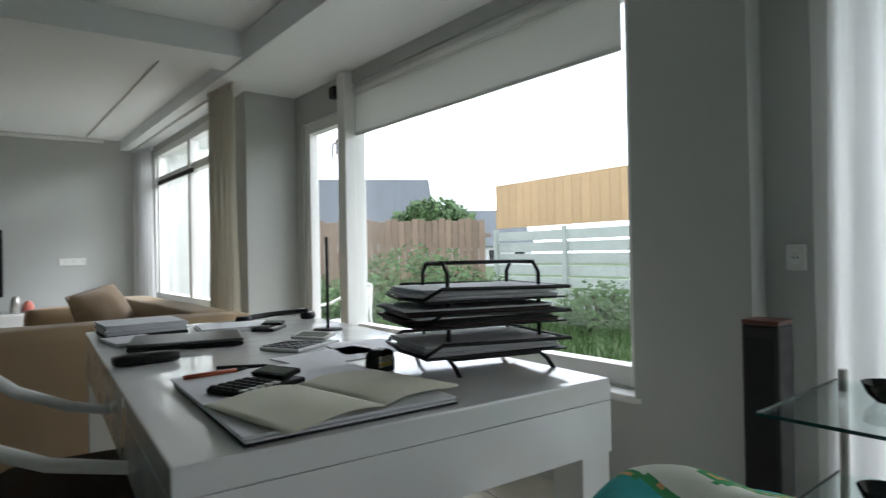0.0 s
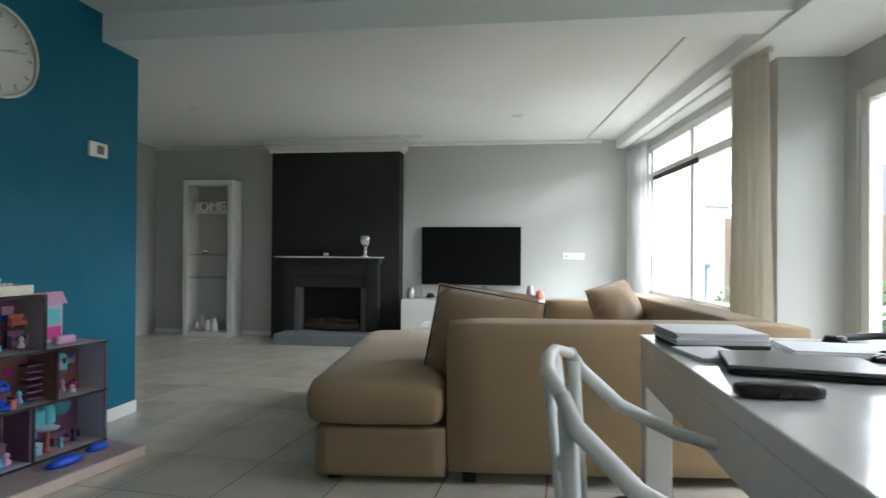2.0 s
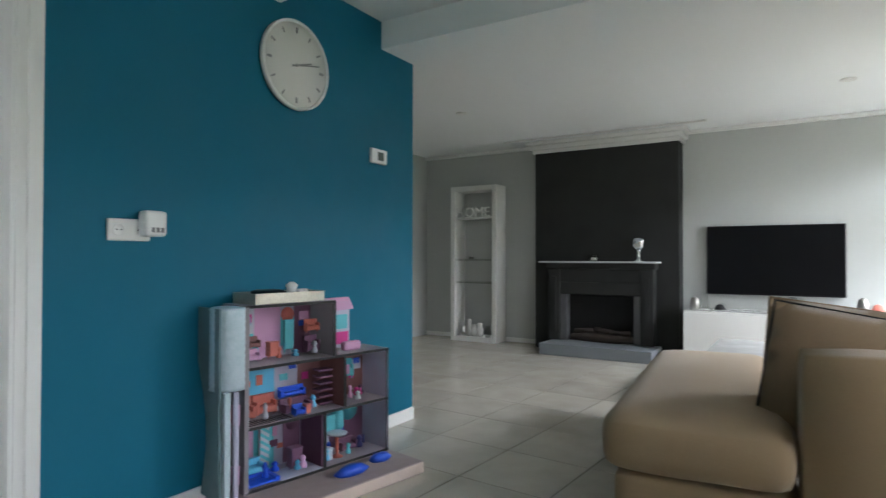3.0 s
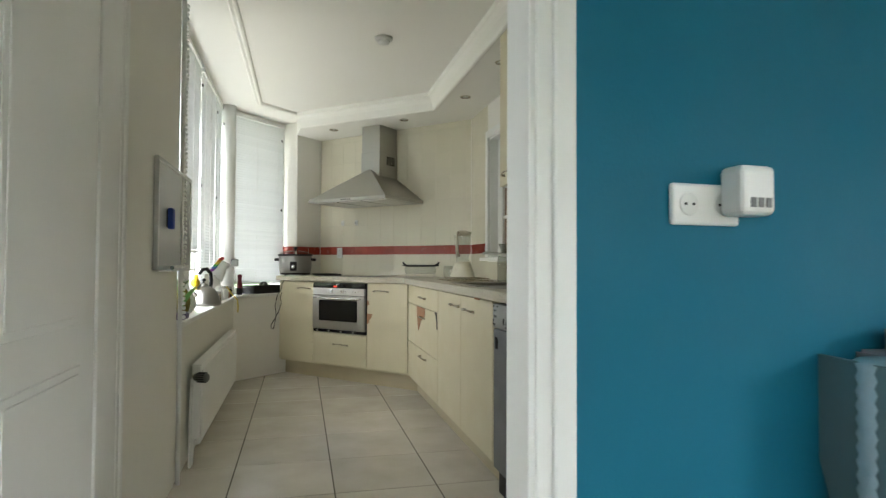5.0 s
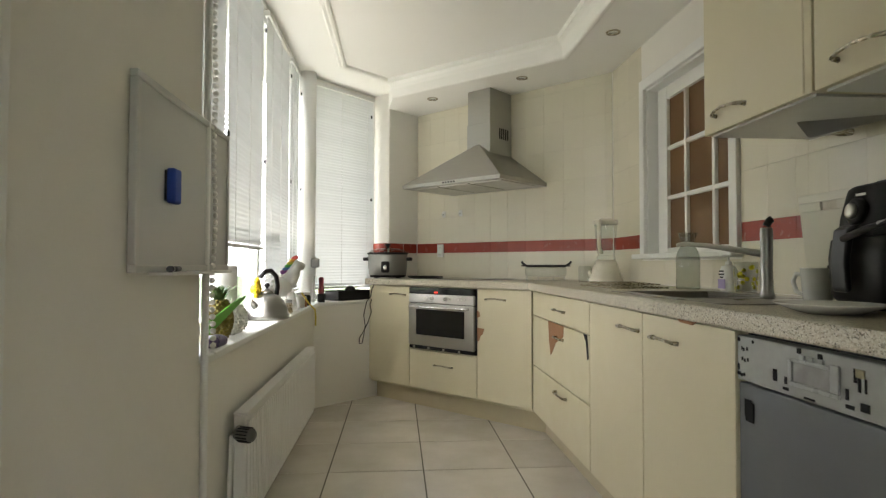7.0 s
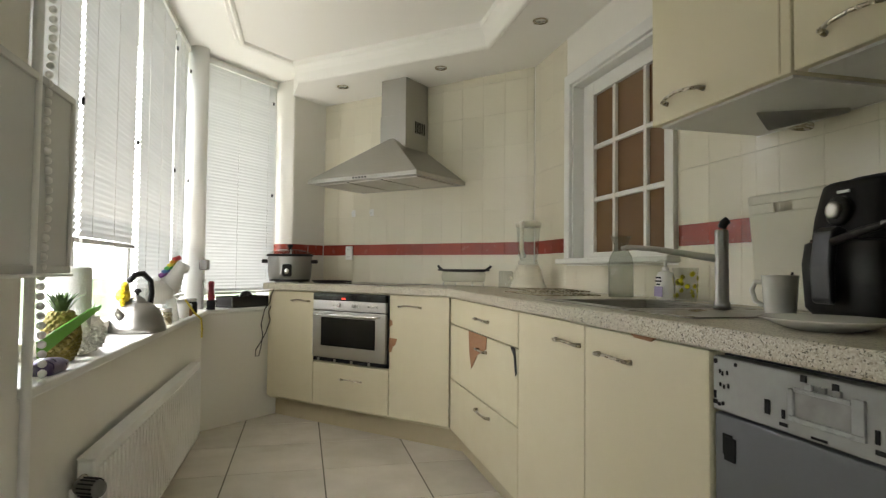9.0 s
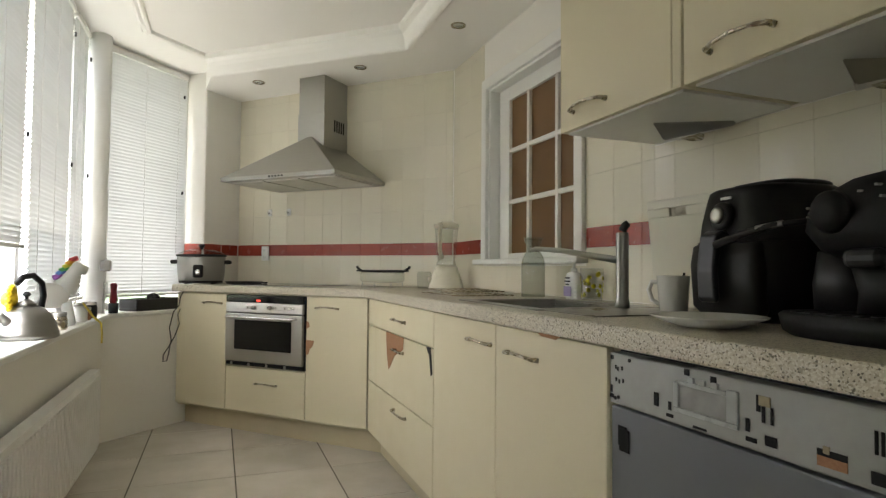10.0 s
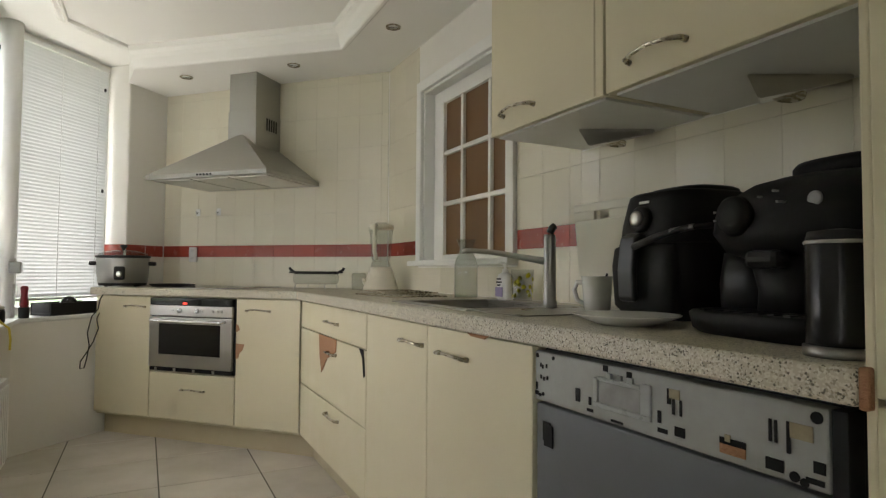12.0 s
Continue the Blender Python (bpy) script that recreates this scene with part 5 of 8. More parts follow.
yg = thing("drinking_glass", KIT @ pose(1.34, 0.53, TOPZ), "drinking glass with yellow leaf pattern", "glass")
part("wall", bm_lathe([(0.036, 0.0), (0.037, 0.004), (0.044, 0.12), (0.043, 0.121)], 28, cap=False), "jar_glass", yg)
yel = mat("yellow_print", (0.6, 0.55, 0.02), 0.4)
random.seed(11)
for i in range(22):
    a, z = random.uniform(0, 6.28), random.uniform(0.015, 0.1)
    r = 0.037 + 0.006 * z / 0.12 + 0.0008
    part("print_leaf", bm_lathe([(0.001, 0.0), (0.009, 0.0008), (0.006, 0.0012)], 8, m=pose(r * math.cos(a), r * math.sin(a), z) @ Matrix.Rotation(a, 4, 'Z') @ pose(0, 0, 0, 0, 90, 0)), yel, yg)

# mug, plate, cutting board
mg = thing("mug", KIT @ pose(1.93, 0.38, TOPZ), "white ceramic mug on the worktop", "mug")
part("cup", bm_lathe([(0.032, 0.0), (0.036, 0.003), (0.043, 0.098), (0.0435, 0.1), (0.04, 0.098), (0.033, 0.01), (0.001, 0.008)], 32, cap=False), "ceramic", mg)
part("mug_handle", bm_tube([(-0.036, -0.012, 0.08), (-0.062, -0.02, 0.082), (-0.072, -0.023, 0.06), (-0.062, -0.02, 0.03), (-0.035, -0.01, 0.018)], 0.0065, 10), "ceramic", mg)
part("spoon", bm_tube([(0.0, 0.0, 0.02), (0.02, 0.02, 0.108)], 0.003, 8), "black", mg, "dark spoon standing in it")
pl = thing("plate", KIT @ pose(2.29, 0.14, TOPZ) @ Matrix.Diagonal((0.86, 0.86, 1, 1)), "white ceramic plate with crumbs", "plate")
part("dish", bm_lathe([(0.06, 0.0), (0.075, 0.003), (0.128, 0.02), (0.13, 0.023), (0.126, 0.023), (0.075, 0.008), (0.001, 0.006)], 40, cap=False), "ceramic", pl)
for i in range(9):
    a, r = random.uniform(0, 6.28), random.uniform(0.0, 0.05)
    part("crumb", bm_box(-0.004, 0.004, -0.003, 0.003, 0, 0.004, 0.001), "chipboard", pl, m=pose(r * math.cos(a), r * math.sin(a), 0.007, 0, 0, 40 * i))
cb = thing("cutting_board", KIT @ pose(1.79, 0.56, TOPZ, 6), "pale plastic cutting board leaning on the tiles", "cutting board")
bm = bm_box(-0.14, 0.14, 0.0, 0.008, 0.0, 0.285, 0.003)
bm_box(-0.14, -0.04, 0.0, 0.008, 0.285, 0.312, 0.0, bm=bm)
bm_box(0.03, 0.14, 0.0, 0.008, 0.285, 0.312, 0.0, bm=bm)
bm_box(-0.14, 0.14, 0.0, 0.008, 0.312, 0.34, 0.003, bm=bm)
part("board", bm, mat("pale_plastic", (0.66, 0.63, 0.52), 0.35, wear=0.2, wscale=8), cb)

# air fryer
af = thing("air_fryer", KIT @ pose(2.195, 0.43, TOPZ, 0, 0, -6) @ Matrix.Diagonal((0.92, 0.95, 0.97, 1)), "large black air fryer with a paddle handle", "air fryer")
part("body", bm_loft([(0.0, 0.118, 0.118, 0, 0), (0.006, 0.128, 0.128, 0, 0), (0.06, 0.145, 0.147, 0, 0), (0.15, 0.148, 0.15, 0, 0), (0.235, 0.14, 0.142, 0, 0.002), (0.295, 0.13, 0.132, 0, 0.006), (0.309, 0.126, 0.128, 0, 0.006), (0.316, 0.116, 0.118, 0, 0.006)], 3.2), "soft_black", af)
part("top_cap", bm_loft([(0.314, 0.112, 0.095, 0, 0.024), (0.324, 0.11, 0.093, 0, 0.024), (0.329, 0.1, 0.083, 0, 0.024), (0.33, 0.06, 0.05, 0, 0.024)], 3.0), "black", af, "smooth black air outlet cap")
bk = part("basket", bm_loft([(0.012, 0.1, 0.022, 0, -0.118), (0.03, 0.112, 0.03, 0, -0.126), (0.13, 0.116, 0.03, 0, -0.131), (0.176, 0.11, 0.028, 0, -0.128), (0.182, 0.1, 0.022, 0, -0.124)], 4.0), "black", af, "glossy black basket drawer")
own = bm_poly_extrude([(-0.148, 0.205), (-0.166, 0.212), (-0.186, 0.2), (-0.196, 0.12), (-0.192, 0.05), (-0.182, 0.04), (-0.174, 0.05), (-0.178, 0.12), (-0.168, 0.18), (-0.148, 0.184)], 'x', -0.03, 0.03, 0.006, seg=3)
part("basket_handle", own, mat("blue_black_plastic", (0.016, 0.018, 0.024), 0.28), bk, "wide blue-black paddle handle")
part("seam", bm_loft([(0.184, 0.1475, 0.1495, 0, 0), (0.187, 0.1475, 0.1495, 0, 0)], 3.2), "dark_hole", af, "dark seam above the basket")
dl = part("dial", bm_lathe([(0.034, 0.0), (0.033, 0.014), (0.026, 0.018)], 32, m=pose(0.0, -0.136, 0.245, 85)), "black", af)
part("dial_cap", bm_lathe([(0.02, 0.016), (0.019, 0.027), (0.012, 0.03), (0.003, 0.0305)], 28, m=pose(0.0, -0.136, 0.245, 85)), "steel", dl, "silver dial knob")
part("print_bar", bm_box(-0.018, 0.018, -0.1335, -0.1305, 0.286, 0.292), "white_plastic", af)

# coffee machine
cm = thing("coffee_machine", KIT @ pose(2.615, 0.375, TOPZ, 0, 0, -8), "bulky rounded black coffee machine", "coffee machine")
part("body", bm_loft([(0.0, 0.195, 0.16, 0, 0.03), (0.01, 0.205, 0.168, 0, 0.03), (0.12, 0.205, 0.17, 0, 0.03), (0.19, 0.198, 0.165, 0, 0.03), (0.235, 0.18, 0.155, 0.004, 0.03), (0.268, 0.15, 0.138, 0.01, 0.03), (0.285, 0.12, 0.12, 0.015, 0.03)], 2.6), "soft_black", cm)
hp = part("hopper", bm_loft([(0.278, 0.122, 0.115, 0.02, 0.035), (0.3, 0.128, 0.12, 0.02, 0.035), (0.308, 0.128, 0.12, 0.02, 0.035), (0.316, 0.122, 0.114, 0.02, 0.035)], 2.4), "soft_black", cm, "black bean hopper lid")
part("lid_ridge", bm_loft([(0.315, 0.1, 0.09, 0.02, 0.035), (0.32, 0.096, 0.086, 0.02, 0.035)], 2.4), "black", hp)
part("brew_head", bm_loft([(0.135, 0.1, 0.06, 0, -0.12), (0.15, 0.135, 0.085, 0, -0.125), (0.185, 0.168, 0.1, 0, -0.12), (0.22, 0.172, 0.1, 0, -0.11), (0.25, 0.155, 0.095, 0, -0.095), (0.275, 0.12, 0.08, 0, -0.075), (0.285, 0.09, 0.06, 0, -0.06)], 2.5), "soft_black", cm)
part("brew_column", bm_loft([(0.03, 0.062, 0.06, 0.0, -0.13), (0.08, 0.055, 0.055, 0.0, -0.135), (0.14, 0.07, 0.065, 0.0, -0.135)], 3.0), "soft_black", cm)
for x in (-0.125, 0.125):
    part("side_panel", bm_loft([(0.03, 0.055, 0.03, x, -0.118), (0.09, 0.052, 0.034, x, -0.122), (0.15, 0.045, 0.03, x, -0.118)], 2.6), mat("dark_satin_plastic", (0.012, 0.012, 0.013), 0.4, spec=0.3), cm, "satin dark grey side panel")
part("spout", bm_box(-0.035, 0.035, -0.225, -0.16, 0.118, 0.15, 0.012), "black", cm)
kb = part("knob", bm_lathe([(0.036, 0.0), (0.036, 0.012), (0.03, 0.02), (0.012, 0.021)], 32, m=pose(-0.055, -0.212, 0.212, 95)), "soft_black", cm)
part("pointer", bm_box(-0.0565, -0.0535, -0.2335, -0.231, 0.222, 0.236), "dish_panel", kb)
part("power_button", bm_lathe([(0.0125, 0.0), (0.0125, 0.003), (0.0095, 0.004)], 24, m=pose(0.085, -0.198, 0.228, 88)), mat("button_grey", (0.25, 0.25, 0.26), 0.35), cm, "round grey power button")
for x, z in ((-0.1, 0.222), (-0.1, 0.207), (-0.02, 0.243), (0.01, 0.25), (0.035, 0.228)):
    part("symbol", bm_box(x - 0.002, x + 0.002, -0.2222 + 0.02 * (z > 0.24), -0.19, z - 0.0018, z + 0.0018), "dish_panel", cm)
part("steam_wand", bm_tube([(-0.15, -0.17, 0.205), (-0.2, -0.2, 0.202), (-0.27, -0.215, 0.186), (-0.34, -0.22, 0.168)], 0.008, 12, radii=[0.006, 0.005, 0.008, 0.008]), "black", cm, "black frothing nozzle")
part("wand_tube", bm_tube([(-0.185, -0.192, 0.2035), (-0.235, -0.208, 0.196)], 0.0062, 12), "cooker_steel", cm, "chrome length of the wand")
tray_ = part("drip_tray", bm_loft([(0.0, 0.165, 0.085, 0, -0.165), (0.008, 0.178, 0.095, 0, -0.165), (0.036, 0.185, 0.1, 0, -0.165), (0.042, 0.178, 0.094, 0, -0.165)], 2.6), "soft_black", cm)
for i in range(9):
    part("drip_slat", bm_box(-0.12 + i * 0.03, -0.108 + i * 0.03, -0.24, -0.14, 0.0415, 0.0445), "black_matt", tray_)
# milk frother / coffee jug with steel foot
fr_ = thing("milk_frother", KIT @ pose(2.765, 0.06, TOPZ) @ Matrix.Diagonal((0.82, 0.82, 0.85, 1)), "glossy black cup with brushed steel foot", "milk frother")
part("cup", bm_lathe([(0.049, 0.0172), (0.05, 0.02), (0.05, 0.175), (0.046, 0.18)], 36), mat("polished_black_plastic", (0.006, 0.006, 0.007), 0.22, spec=0.4), fr_)
part("foot", bm_lathe([(0.053, 0.0), (0.0545, 0.003), (0.0545, 0.016), (0.05, 0.0175)], 36), "cooker_steel", fr_)
part("rim", bm_lathe([(0.0505, 0.176), (0.0515, 0.179), (0.049, 0.182)], 36, cap=False), "cooker_steel", fr_)
part("lid", bm_lathe([(0.049, 0.18), (0.045, 0.196), (0.01, 0.2)], 36), "black", fr_)

# triangular cabinet lamps under the wall cabinets
for x, y in ((1.86, 0.47), (2.41, 0.47)):
    cl = thing("cabinet_lamp", KIT @ pose(x, y, 1.456), "triangular steel lamp under the wall cabinet", "lamp", "cabinet lamps")
    own = bmesh.new()
    lo = [own.verts.new(p) for p in ((-0.11, 0.10, -0.012), (0.11, 0.10, -0.012), (0.0, -0.06, -0.048))]
    hi = [own.verts.new(p) for p in ((-0.11, 0.10, 0.0), (0.11, 0.10, 0.0), (0.0, -0.10, 0.0))]
    own.faces.new(lo)
    own.faces.new(list(reversed(hi)))
    for i in range(3):
        own.faces.new((lo[i], hi[i], hi[(i + 1) % 3], lo[(i + 1) % 3]))
    bmesh.ops.recalc_face_normals(own, faces=list(own.faces))
    bmesh.ops.bevel(own, geom=list(own.edges), offset=0.003, segments=2, affect='EDGES')
    part("housing", own, "steel", cl)
    part("lens", bm_lathe([(0.028, 0.0), (0.034, -0.003), (0.034, 0.004)], 24, m=pose(0, 0.045, -0.026, -13)), "nickel", cl, "round unlit lens")

# dishwasher panel cut-outs and label
def cut(x0, x1, z0, z1, name="cut_out", m="dark_hole", y=-0.0055, lab=""):
    part(name, bm_box(x0, x1, y, -0.003, z0, z1), m, dw, lab)


for x0, x1, z0, z1 in ((2.262, 2.274, 0.775, 0.8), (2.30, 2.307, 0.775, 0.79), (2.295, 2.312, 0.762, 0.768), (2.49, 2.497, 0.815, 0.84), (2.50, 2.505, 0.8, 0.825),
                       (2.515, 2.519, 0.80, 0.825), (2.47, 2.477, 0.78, 0.80), (2.47, 2.49, 0.765, 0.772), (2.505, 2.525, 0.767, 0.782), (2.665, 2.669, 0.80, 0.83),
                       (2.673, 2.677, 0.80, 0.83), (2.69, 2.695, 0.79, 0.832), (2.66, 2.685, 0.762, 0.778), (2.725, 2.74, 0.775, 0.79), (2.715, 2.738, 0.76, 0.767),
                       (2.13, 2.136, 0.775, 0.79), (2.128, 2.14, 0.764, 0.772), (2.34, 2.352, 0.845, 0.856), (2.40, 2.412, 0.842, 0.853), (2.36, 2.39, 0.757, 0.761)):
    cut(x0, x1, z0, z1)
for x, z, r in ((2.135, 0.848, 0.005), (2.19, 0.848, 0.004), (2.145, 0.765, 0.004), (2.155, 0.768, 0.004), (2.73, 0.845, 0.008), (2.70, 0.762, 0.007), (2.713, 0.758, 0.006)):
    part("cut_out", bm_cyl((x, -0.0055, z), (x, -0.003, z), r, 12), "dark_hole", dw)
for x, z in ((2.145, 0.825), (2.152, 0.822), (2.165, 0.825), (2.146, 0.80), (2.156, 0.797), (2.168, 0.80)):
    cut(x, x + 0.004, z, z + 0.008)
clouded = mat("clouded_plastic", (0.4, 0.41, 0.4), 0.3, wear=0.6, wscale=25, col2=(0.22, 0.22, 0.2))
pocket = part("handle_recess", bm_box(2.316, 2.457, -0.008, -0.003, 0.776, 0.785, 0.002), clouded, dw, "clouded grey handle pocket")
for x0, x1, z0, z1 in ((2.316, 2.328, 0.785, 0.83), (2.435, 2.457, 0.785, 0.838), (2.328, 2.435, 0.826, 0.834)):
    part("recess_edge", bm_box(x0, x1, -0.009, -0.003, z0, z1, 0.002), clouded, pocket)
part("recess_hollow", bm_box(2.328, 2.435, -0.0052, -0.003, 0.785, 0.826), mat("pocket_shade", (0.2, 0.2, 0.19), 0.35, wear=0.7, wscale=30, col2=(0.38, 0.38, 0.36)), pocket)
for x in (2.352, 2.378, 2.405):
    part("recess_tab", bm_box(x, x + 0.012, -0.009, -0.003, 0.834, 0.843), clouded, pocket)
cut(2.588, 2.63, 0.764, 0.778, "cut_out", "chipboard", -0.0055, "hole with brown rust")
cut(2.588, 2.63, 0.778, 0.787, "cut_out", "dark_hole", -0.0056)
cut(2.597, 2.606, 0.782, 0.792, "foam_patch", "old_foam", -0.006)
cut(2.495, 2.515, 0.825, 0.84, "foam_patch", "old_foam", -0.006)
cut(2.695, 2.725, 0.812, 0.832, "foam_patch", "old_foam", -0.006)
cut(2.155, 2.185, 0.66, 0.705, "latch_hole", "dark_hole", -0.001)
cut(2.66, 2.69, 0.6, 0.66, "latch_hole", "dark_hole", -0.001)
part("latch_hole", bm_box(2.15, 2.175, -0.002, 0.004, 0.67, 0.71), "dark_hole", dw)
part("latch_hole", bm_box(2.675, 2.70, -0.002, 0.004, 0.61, 0.66), "dark_hole", dw)
st = part("sticker", bm_box(2.545, 2.60, -0.0015, 0.003, 0.34, 0.57), "paper", dw, "white barcode sticker")
for i in range(9):
    part("print_bar", bm_box(2.552, 2.592, -0.0025, -0.001, 0.36 + i * 0.012, 0.365 + i * 0.012), "black", st)

# cable hanging from the sill and black tray on it
cable = thing("power_cable", KIT @ pose(0, 0, 0), "black power cable hanging beside the cabinet", "cable")
bx, by = -1.045, -0.985
part("wire", bm_tube([(bx + 0.02, by, 0.90), (bx + 0.03, by - 0.03, 0.84), (bx + 0.0, by - 0.04, 0.78), (bx + 0.035, by - 0.07, 0.74), (bx + 0.06, by - 0.09, 0.64), (bx + 0.03, by - 0.08, 0.56),
                      (bx + 0.055, by - 0.09, 0.48), (bx + 0.08, by - 0.10, 0.43), (bx + 0.10, by - 0.12, 0.43), (bx + 0.085, by - 0.12, 0.47), (bx + 0.06, by - 0.09, 0.52),
                      (bx + 0.03, by - 0.06, 0.58), (bx + 0.0, by - 0.035, 0.66), (bx + 0.02, by - 0.045, 0.72), (bx - 0.01, by - 0.03, 0.76)], 0.0035, 7), "black", cable)
tr_ = thing("black_tray", KIT @ pose(-1.07, -1.22, 0.753, 0, 0, 138), "black roasting tray on the window sill", "tray")
bm = bm_box(-0.15, 0.2, -0.09, 0.07, 0.0, 0.02, 0.006)
bm_box(-0.15, 0.2, -0.09, -0.08, 0.015, 0.075, 0.004, bm=bm)
bm_box(-0.15, 0.2, 0.06, 0.07, 0.015, 0.075, 0.004, bm=bm)
bm_box(-0.15, -0.14, -0.08, 0.06, 0.015, 0.075, 0.004, bm=bm)
bm_box(0.19, 0.2, -0.08, 0.06, 0.015, 0.075, 0.004, bm=bm)
part("pan", bm, "black", tr_)
part("lump", bm_lathe([(0.05, 0.02), (0.055, 0.06), (0.03, 0.1), (0.005, 0.108)], 20, m=pose(0.05, 0, 0)), "black_gloss", tr_)

# things on the long sill
def on_sill(u, v=-1.46):
    return KIT @ pose(u, v, 0.753)


pa = thing("pineapple", on_sill(1.32, -1.47) @ Matrix.Scale(0.82, 4), "ripe pineapple with green leaf crown", "pineapple")
own = bmesh.new()
for i in range(13):
    t = i / 12
    z = 0.012 + t * 0.15
    r = 0.052 * math.sin(math.pi * (0.16 + 0.68 * t)) ** 0.7
    for k in range(12):
        a = 2 * math.pi * (k + 0.5 * (i % 2)) / 12
        bmesh.ops.create_icosphere(own, subdivisions=1, radius=0.0145, matrix=Matrix.Translation((r * math.cos(a), r * math.sin(a), z)))
bm_lathe([(0.03, 0.0), (0.046, 0.04), (0.05, 0.09), (0.04, 0.15), (0.02, 0.172)], 20, bm=own)
part("fruit", own, mat("pineapple_skin", (0.26, 0.2, 0.04), 0.6, grain=0.5, gscale=60, col2=(0.1, 0.1, 0.02), island_var=0.25), pa)
own = bmesh.new()
random.seed(3)
for i in range(26):
    a, t = i * 2.4, i / 26
    l, lean = 0.075 - 0.02 * t, 0.055 * (1 - t) + 0.008
    d, s = Vector((math.cos(a), math.sin(a), 0)), Vector((-math.sin(a), math.cos(a), 0))
    b0 = Vector((0, 0, 0.165 + 0.02 * t)) + d * 0.012
    mid, tip = b0 + d * lean * 0.6 + Vector((0, 0, l * 0.6)), b0 + d * lean * 1.3 + Vector((0, 0, l * 0.95))
    vs = [own.verts.new(p) for p in (b0 - s * 0.008, b0 + s * 0.008, mid + s * 0.007, mid - s * 0.007, tip)]
    own.faces.new(vs[:4])
    own.faces.new((vs[3], vs[2], vs[4]))
part("leaf_crown", own, mat("pineapple_leaf", (0.06, 0.12, 0.025), 0.5, island_var=0.3), pa)
kn = thing("green_spatula", KIT @ pose(1.6, -1.42, 0.83, 0, -8.4, 180), "bright green plastic spatula in the sill clutter", "spatula")
part("blade", bm_poly_extrude([(0.0, -0.03), (0.443, -0.004), (0.453, 0.006), (0.354, 0.014), (0.0, 0.012)], 'y', -0.003, 0.003, 0.001), mat("bright_green", (0.12, 0.45, 0.03), 0.4), kn)
bb = thing("snack_bag", on_sill(1.53, -1.42), "crumpled dark blue wrapper", "wrapper")
own = bm_soft(-0.07, 0.05, -0.03, 0.03, 0.0, 0.035, 0.012, 0.01, 4, 0.012)
part("foil", own, mat("blue_foil", (0.03, 0.03, 0.12), 0.3, 0.3, wear=0.5, wscale=20, col2=(0.3, 0.2, 0.3)), bb)
pt = thing("paper_towel", on_sill(1.1, -1.53) @ Matrix.Scale(1.12, 4), "white roll of paper towel on a stand", "paper towel")
part("roll", bm_lathe([(0.056, 0.012), (0.058, 0.02), (0.058, 0.23), (0.056, 0.238), (0.02, 0.239)], 36), mat("towel_paper", (0.75, 0.75, 0.73), 0.95, bump=0.4, bscale=150), pt)
part("stand", bm_lathe([(0.075, 0.0), (0.075, 0.01), (0.06, 0.012)], 30), "ceramic", pt)
part("finial", bm_tube([(0, 0, 0.23), (0, 0, 0.27), (0.012, 0, 0.29), (0.006, 0, 0.31), (0.02, 0, 0.325)], 0.012, 10), "ceramic", pt, "white animal shaped finial")
def ceramic_pineapple(m):
    c = thing("ceramic_pineapple", m, "white ceramic pineapple ornament on the sill", "ornament", "ceramic pineapples")
    own = bm_lathe([(0.028, 0.0), (0.042, 0.012), (0.05, 0.05), (0.046, 0.09), (0.03, 0.118), (0.014, 0.125)], 28)
    for i in range(9):
        t = i / 8
        r = 0.05 * math.sin(math.pi * (0.26 + 0.58 * t)) ** 0.8
        for k in range(12):
            a = 2 * math.pi * (k + 0.5 * (i % 2)) / 12
            bmesh.ops.create_icosphere(own, subdivisions=1, radius=0.008, matrix=Matrix.Translation((r * math.cos(a), r * math.sin(a), 0.012 + t * 0.1)))
    part("fruit", own, "ceramic", c)
    own = bmesh.new()
    for i in range(14):
        a, t = i * 2.4, i / 14
        d, q = Vector((math.cos(a), math.sin(a), 0)), Vector((-math.sin(a), math.cos(a), 0))
        b0 = Vector((0, 0, 0.12)) + d * 0.012
        tip = b0 + d * 0.03 * (1 - t) + Vector((0, 0, 0.03 + 0.03 * t))
        own.faces.new([own.verts.new(p) for p in (b0 - q * 0.009, b0 + q * 0.009, tip)])
    bmesh.ops.solidify(own, geom=list(own.faces), thickness=0.003)
    part("leaves", own, "ceramic", c)


ceramic_pineapple(on_sill(1.2, -1.47) @ Matrix.Scale(0.85, 4))
ceramic_pineapple(on_sill(1.06, -1.48) @ Matrix.Scale(0.9, 4))
kt = thing("kettle", on_sill(0.53, -1.47) @ Matrix.Rotation(radians(-25), 4, "Z"), "dull steel whistling kettle with black handle", "kettle")
part("body", bm_lathe([(0.104, 0.0), (0.112, 0.006), (0.112, 0.022), (0.106, 0.03), (0.1, 0.055), (0.084, 0.09), (0.058, 0.115), (0.03, 0.127)], 36), "cooker_steel", kt)
part("lid", bm_lathe([(0.034, 0.124), (0.028, 0.136), (0.008, 0.15)], 24), "cooker_steel", kt)
part("lid_knob", bm_lathe([(0.006, 0.148), (0.006, 0.158), (0.015, 0.166), (0.008, 0.178)], 16), "black", kt)
part("spout", bm_tube([(0.08, 0.0, 0.06), (0.11, 0.0, 0.085), (0.125, 0.0, 0.10)], 0.014, 12, radii=[0.02, 0.014, 0.012]), "steel", kt)
part("kettle_handle", bm_tube([(0.05, 0, 0.21), (0.02, 0, 0.235), (-0.03, 0, 0.24), (-0.075, 0, 0.21), (-0.085, 0, 0.16), (-0.075, 0, 0.11)], 0.012, 10), "black", kt)
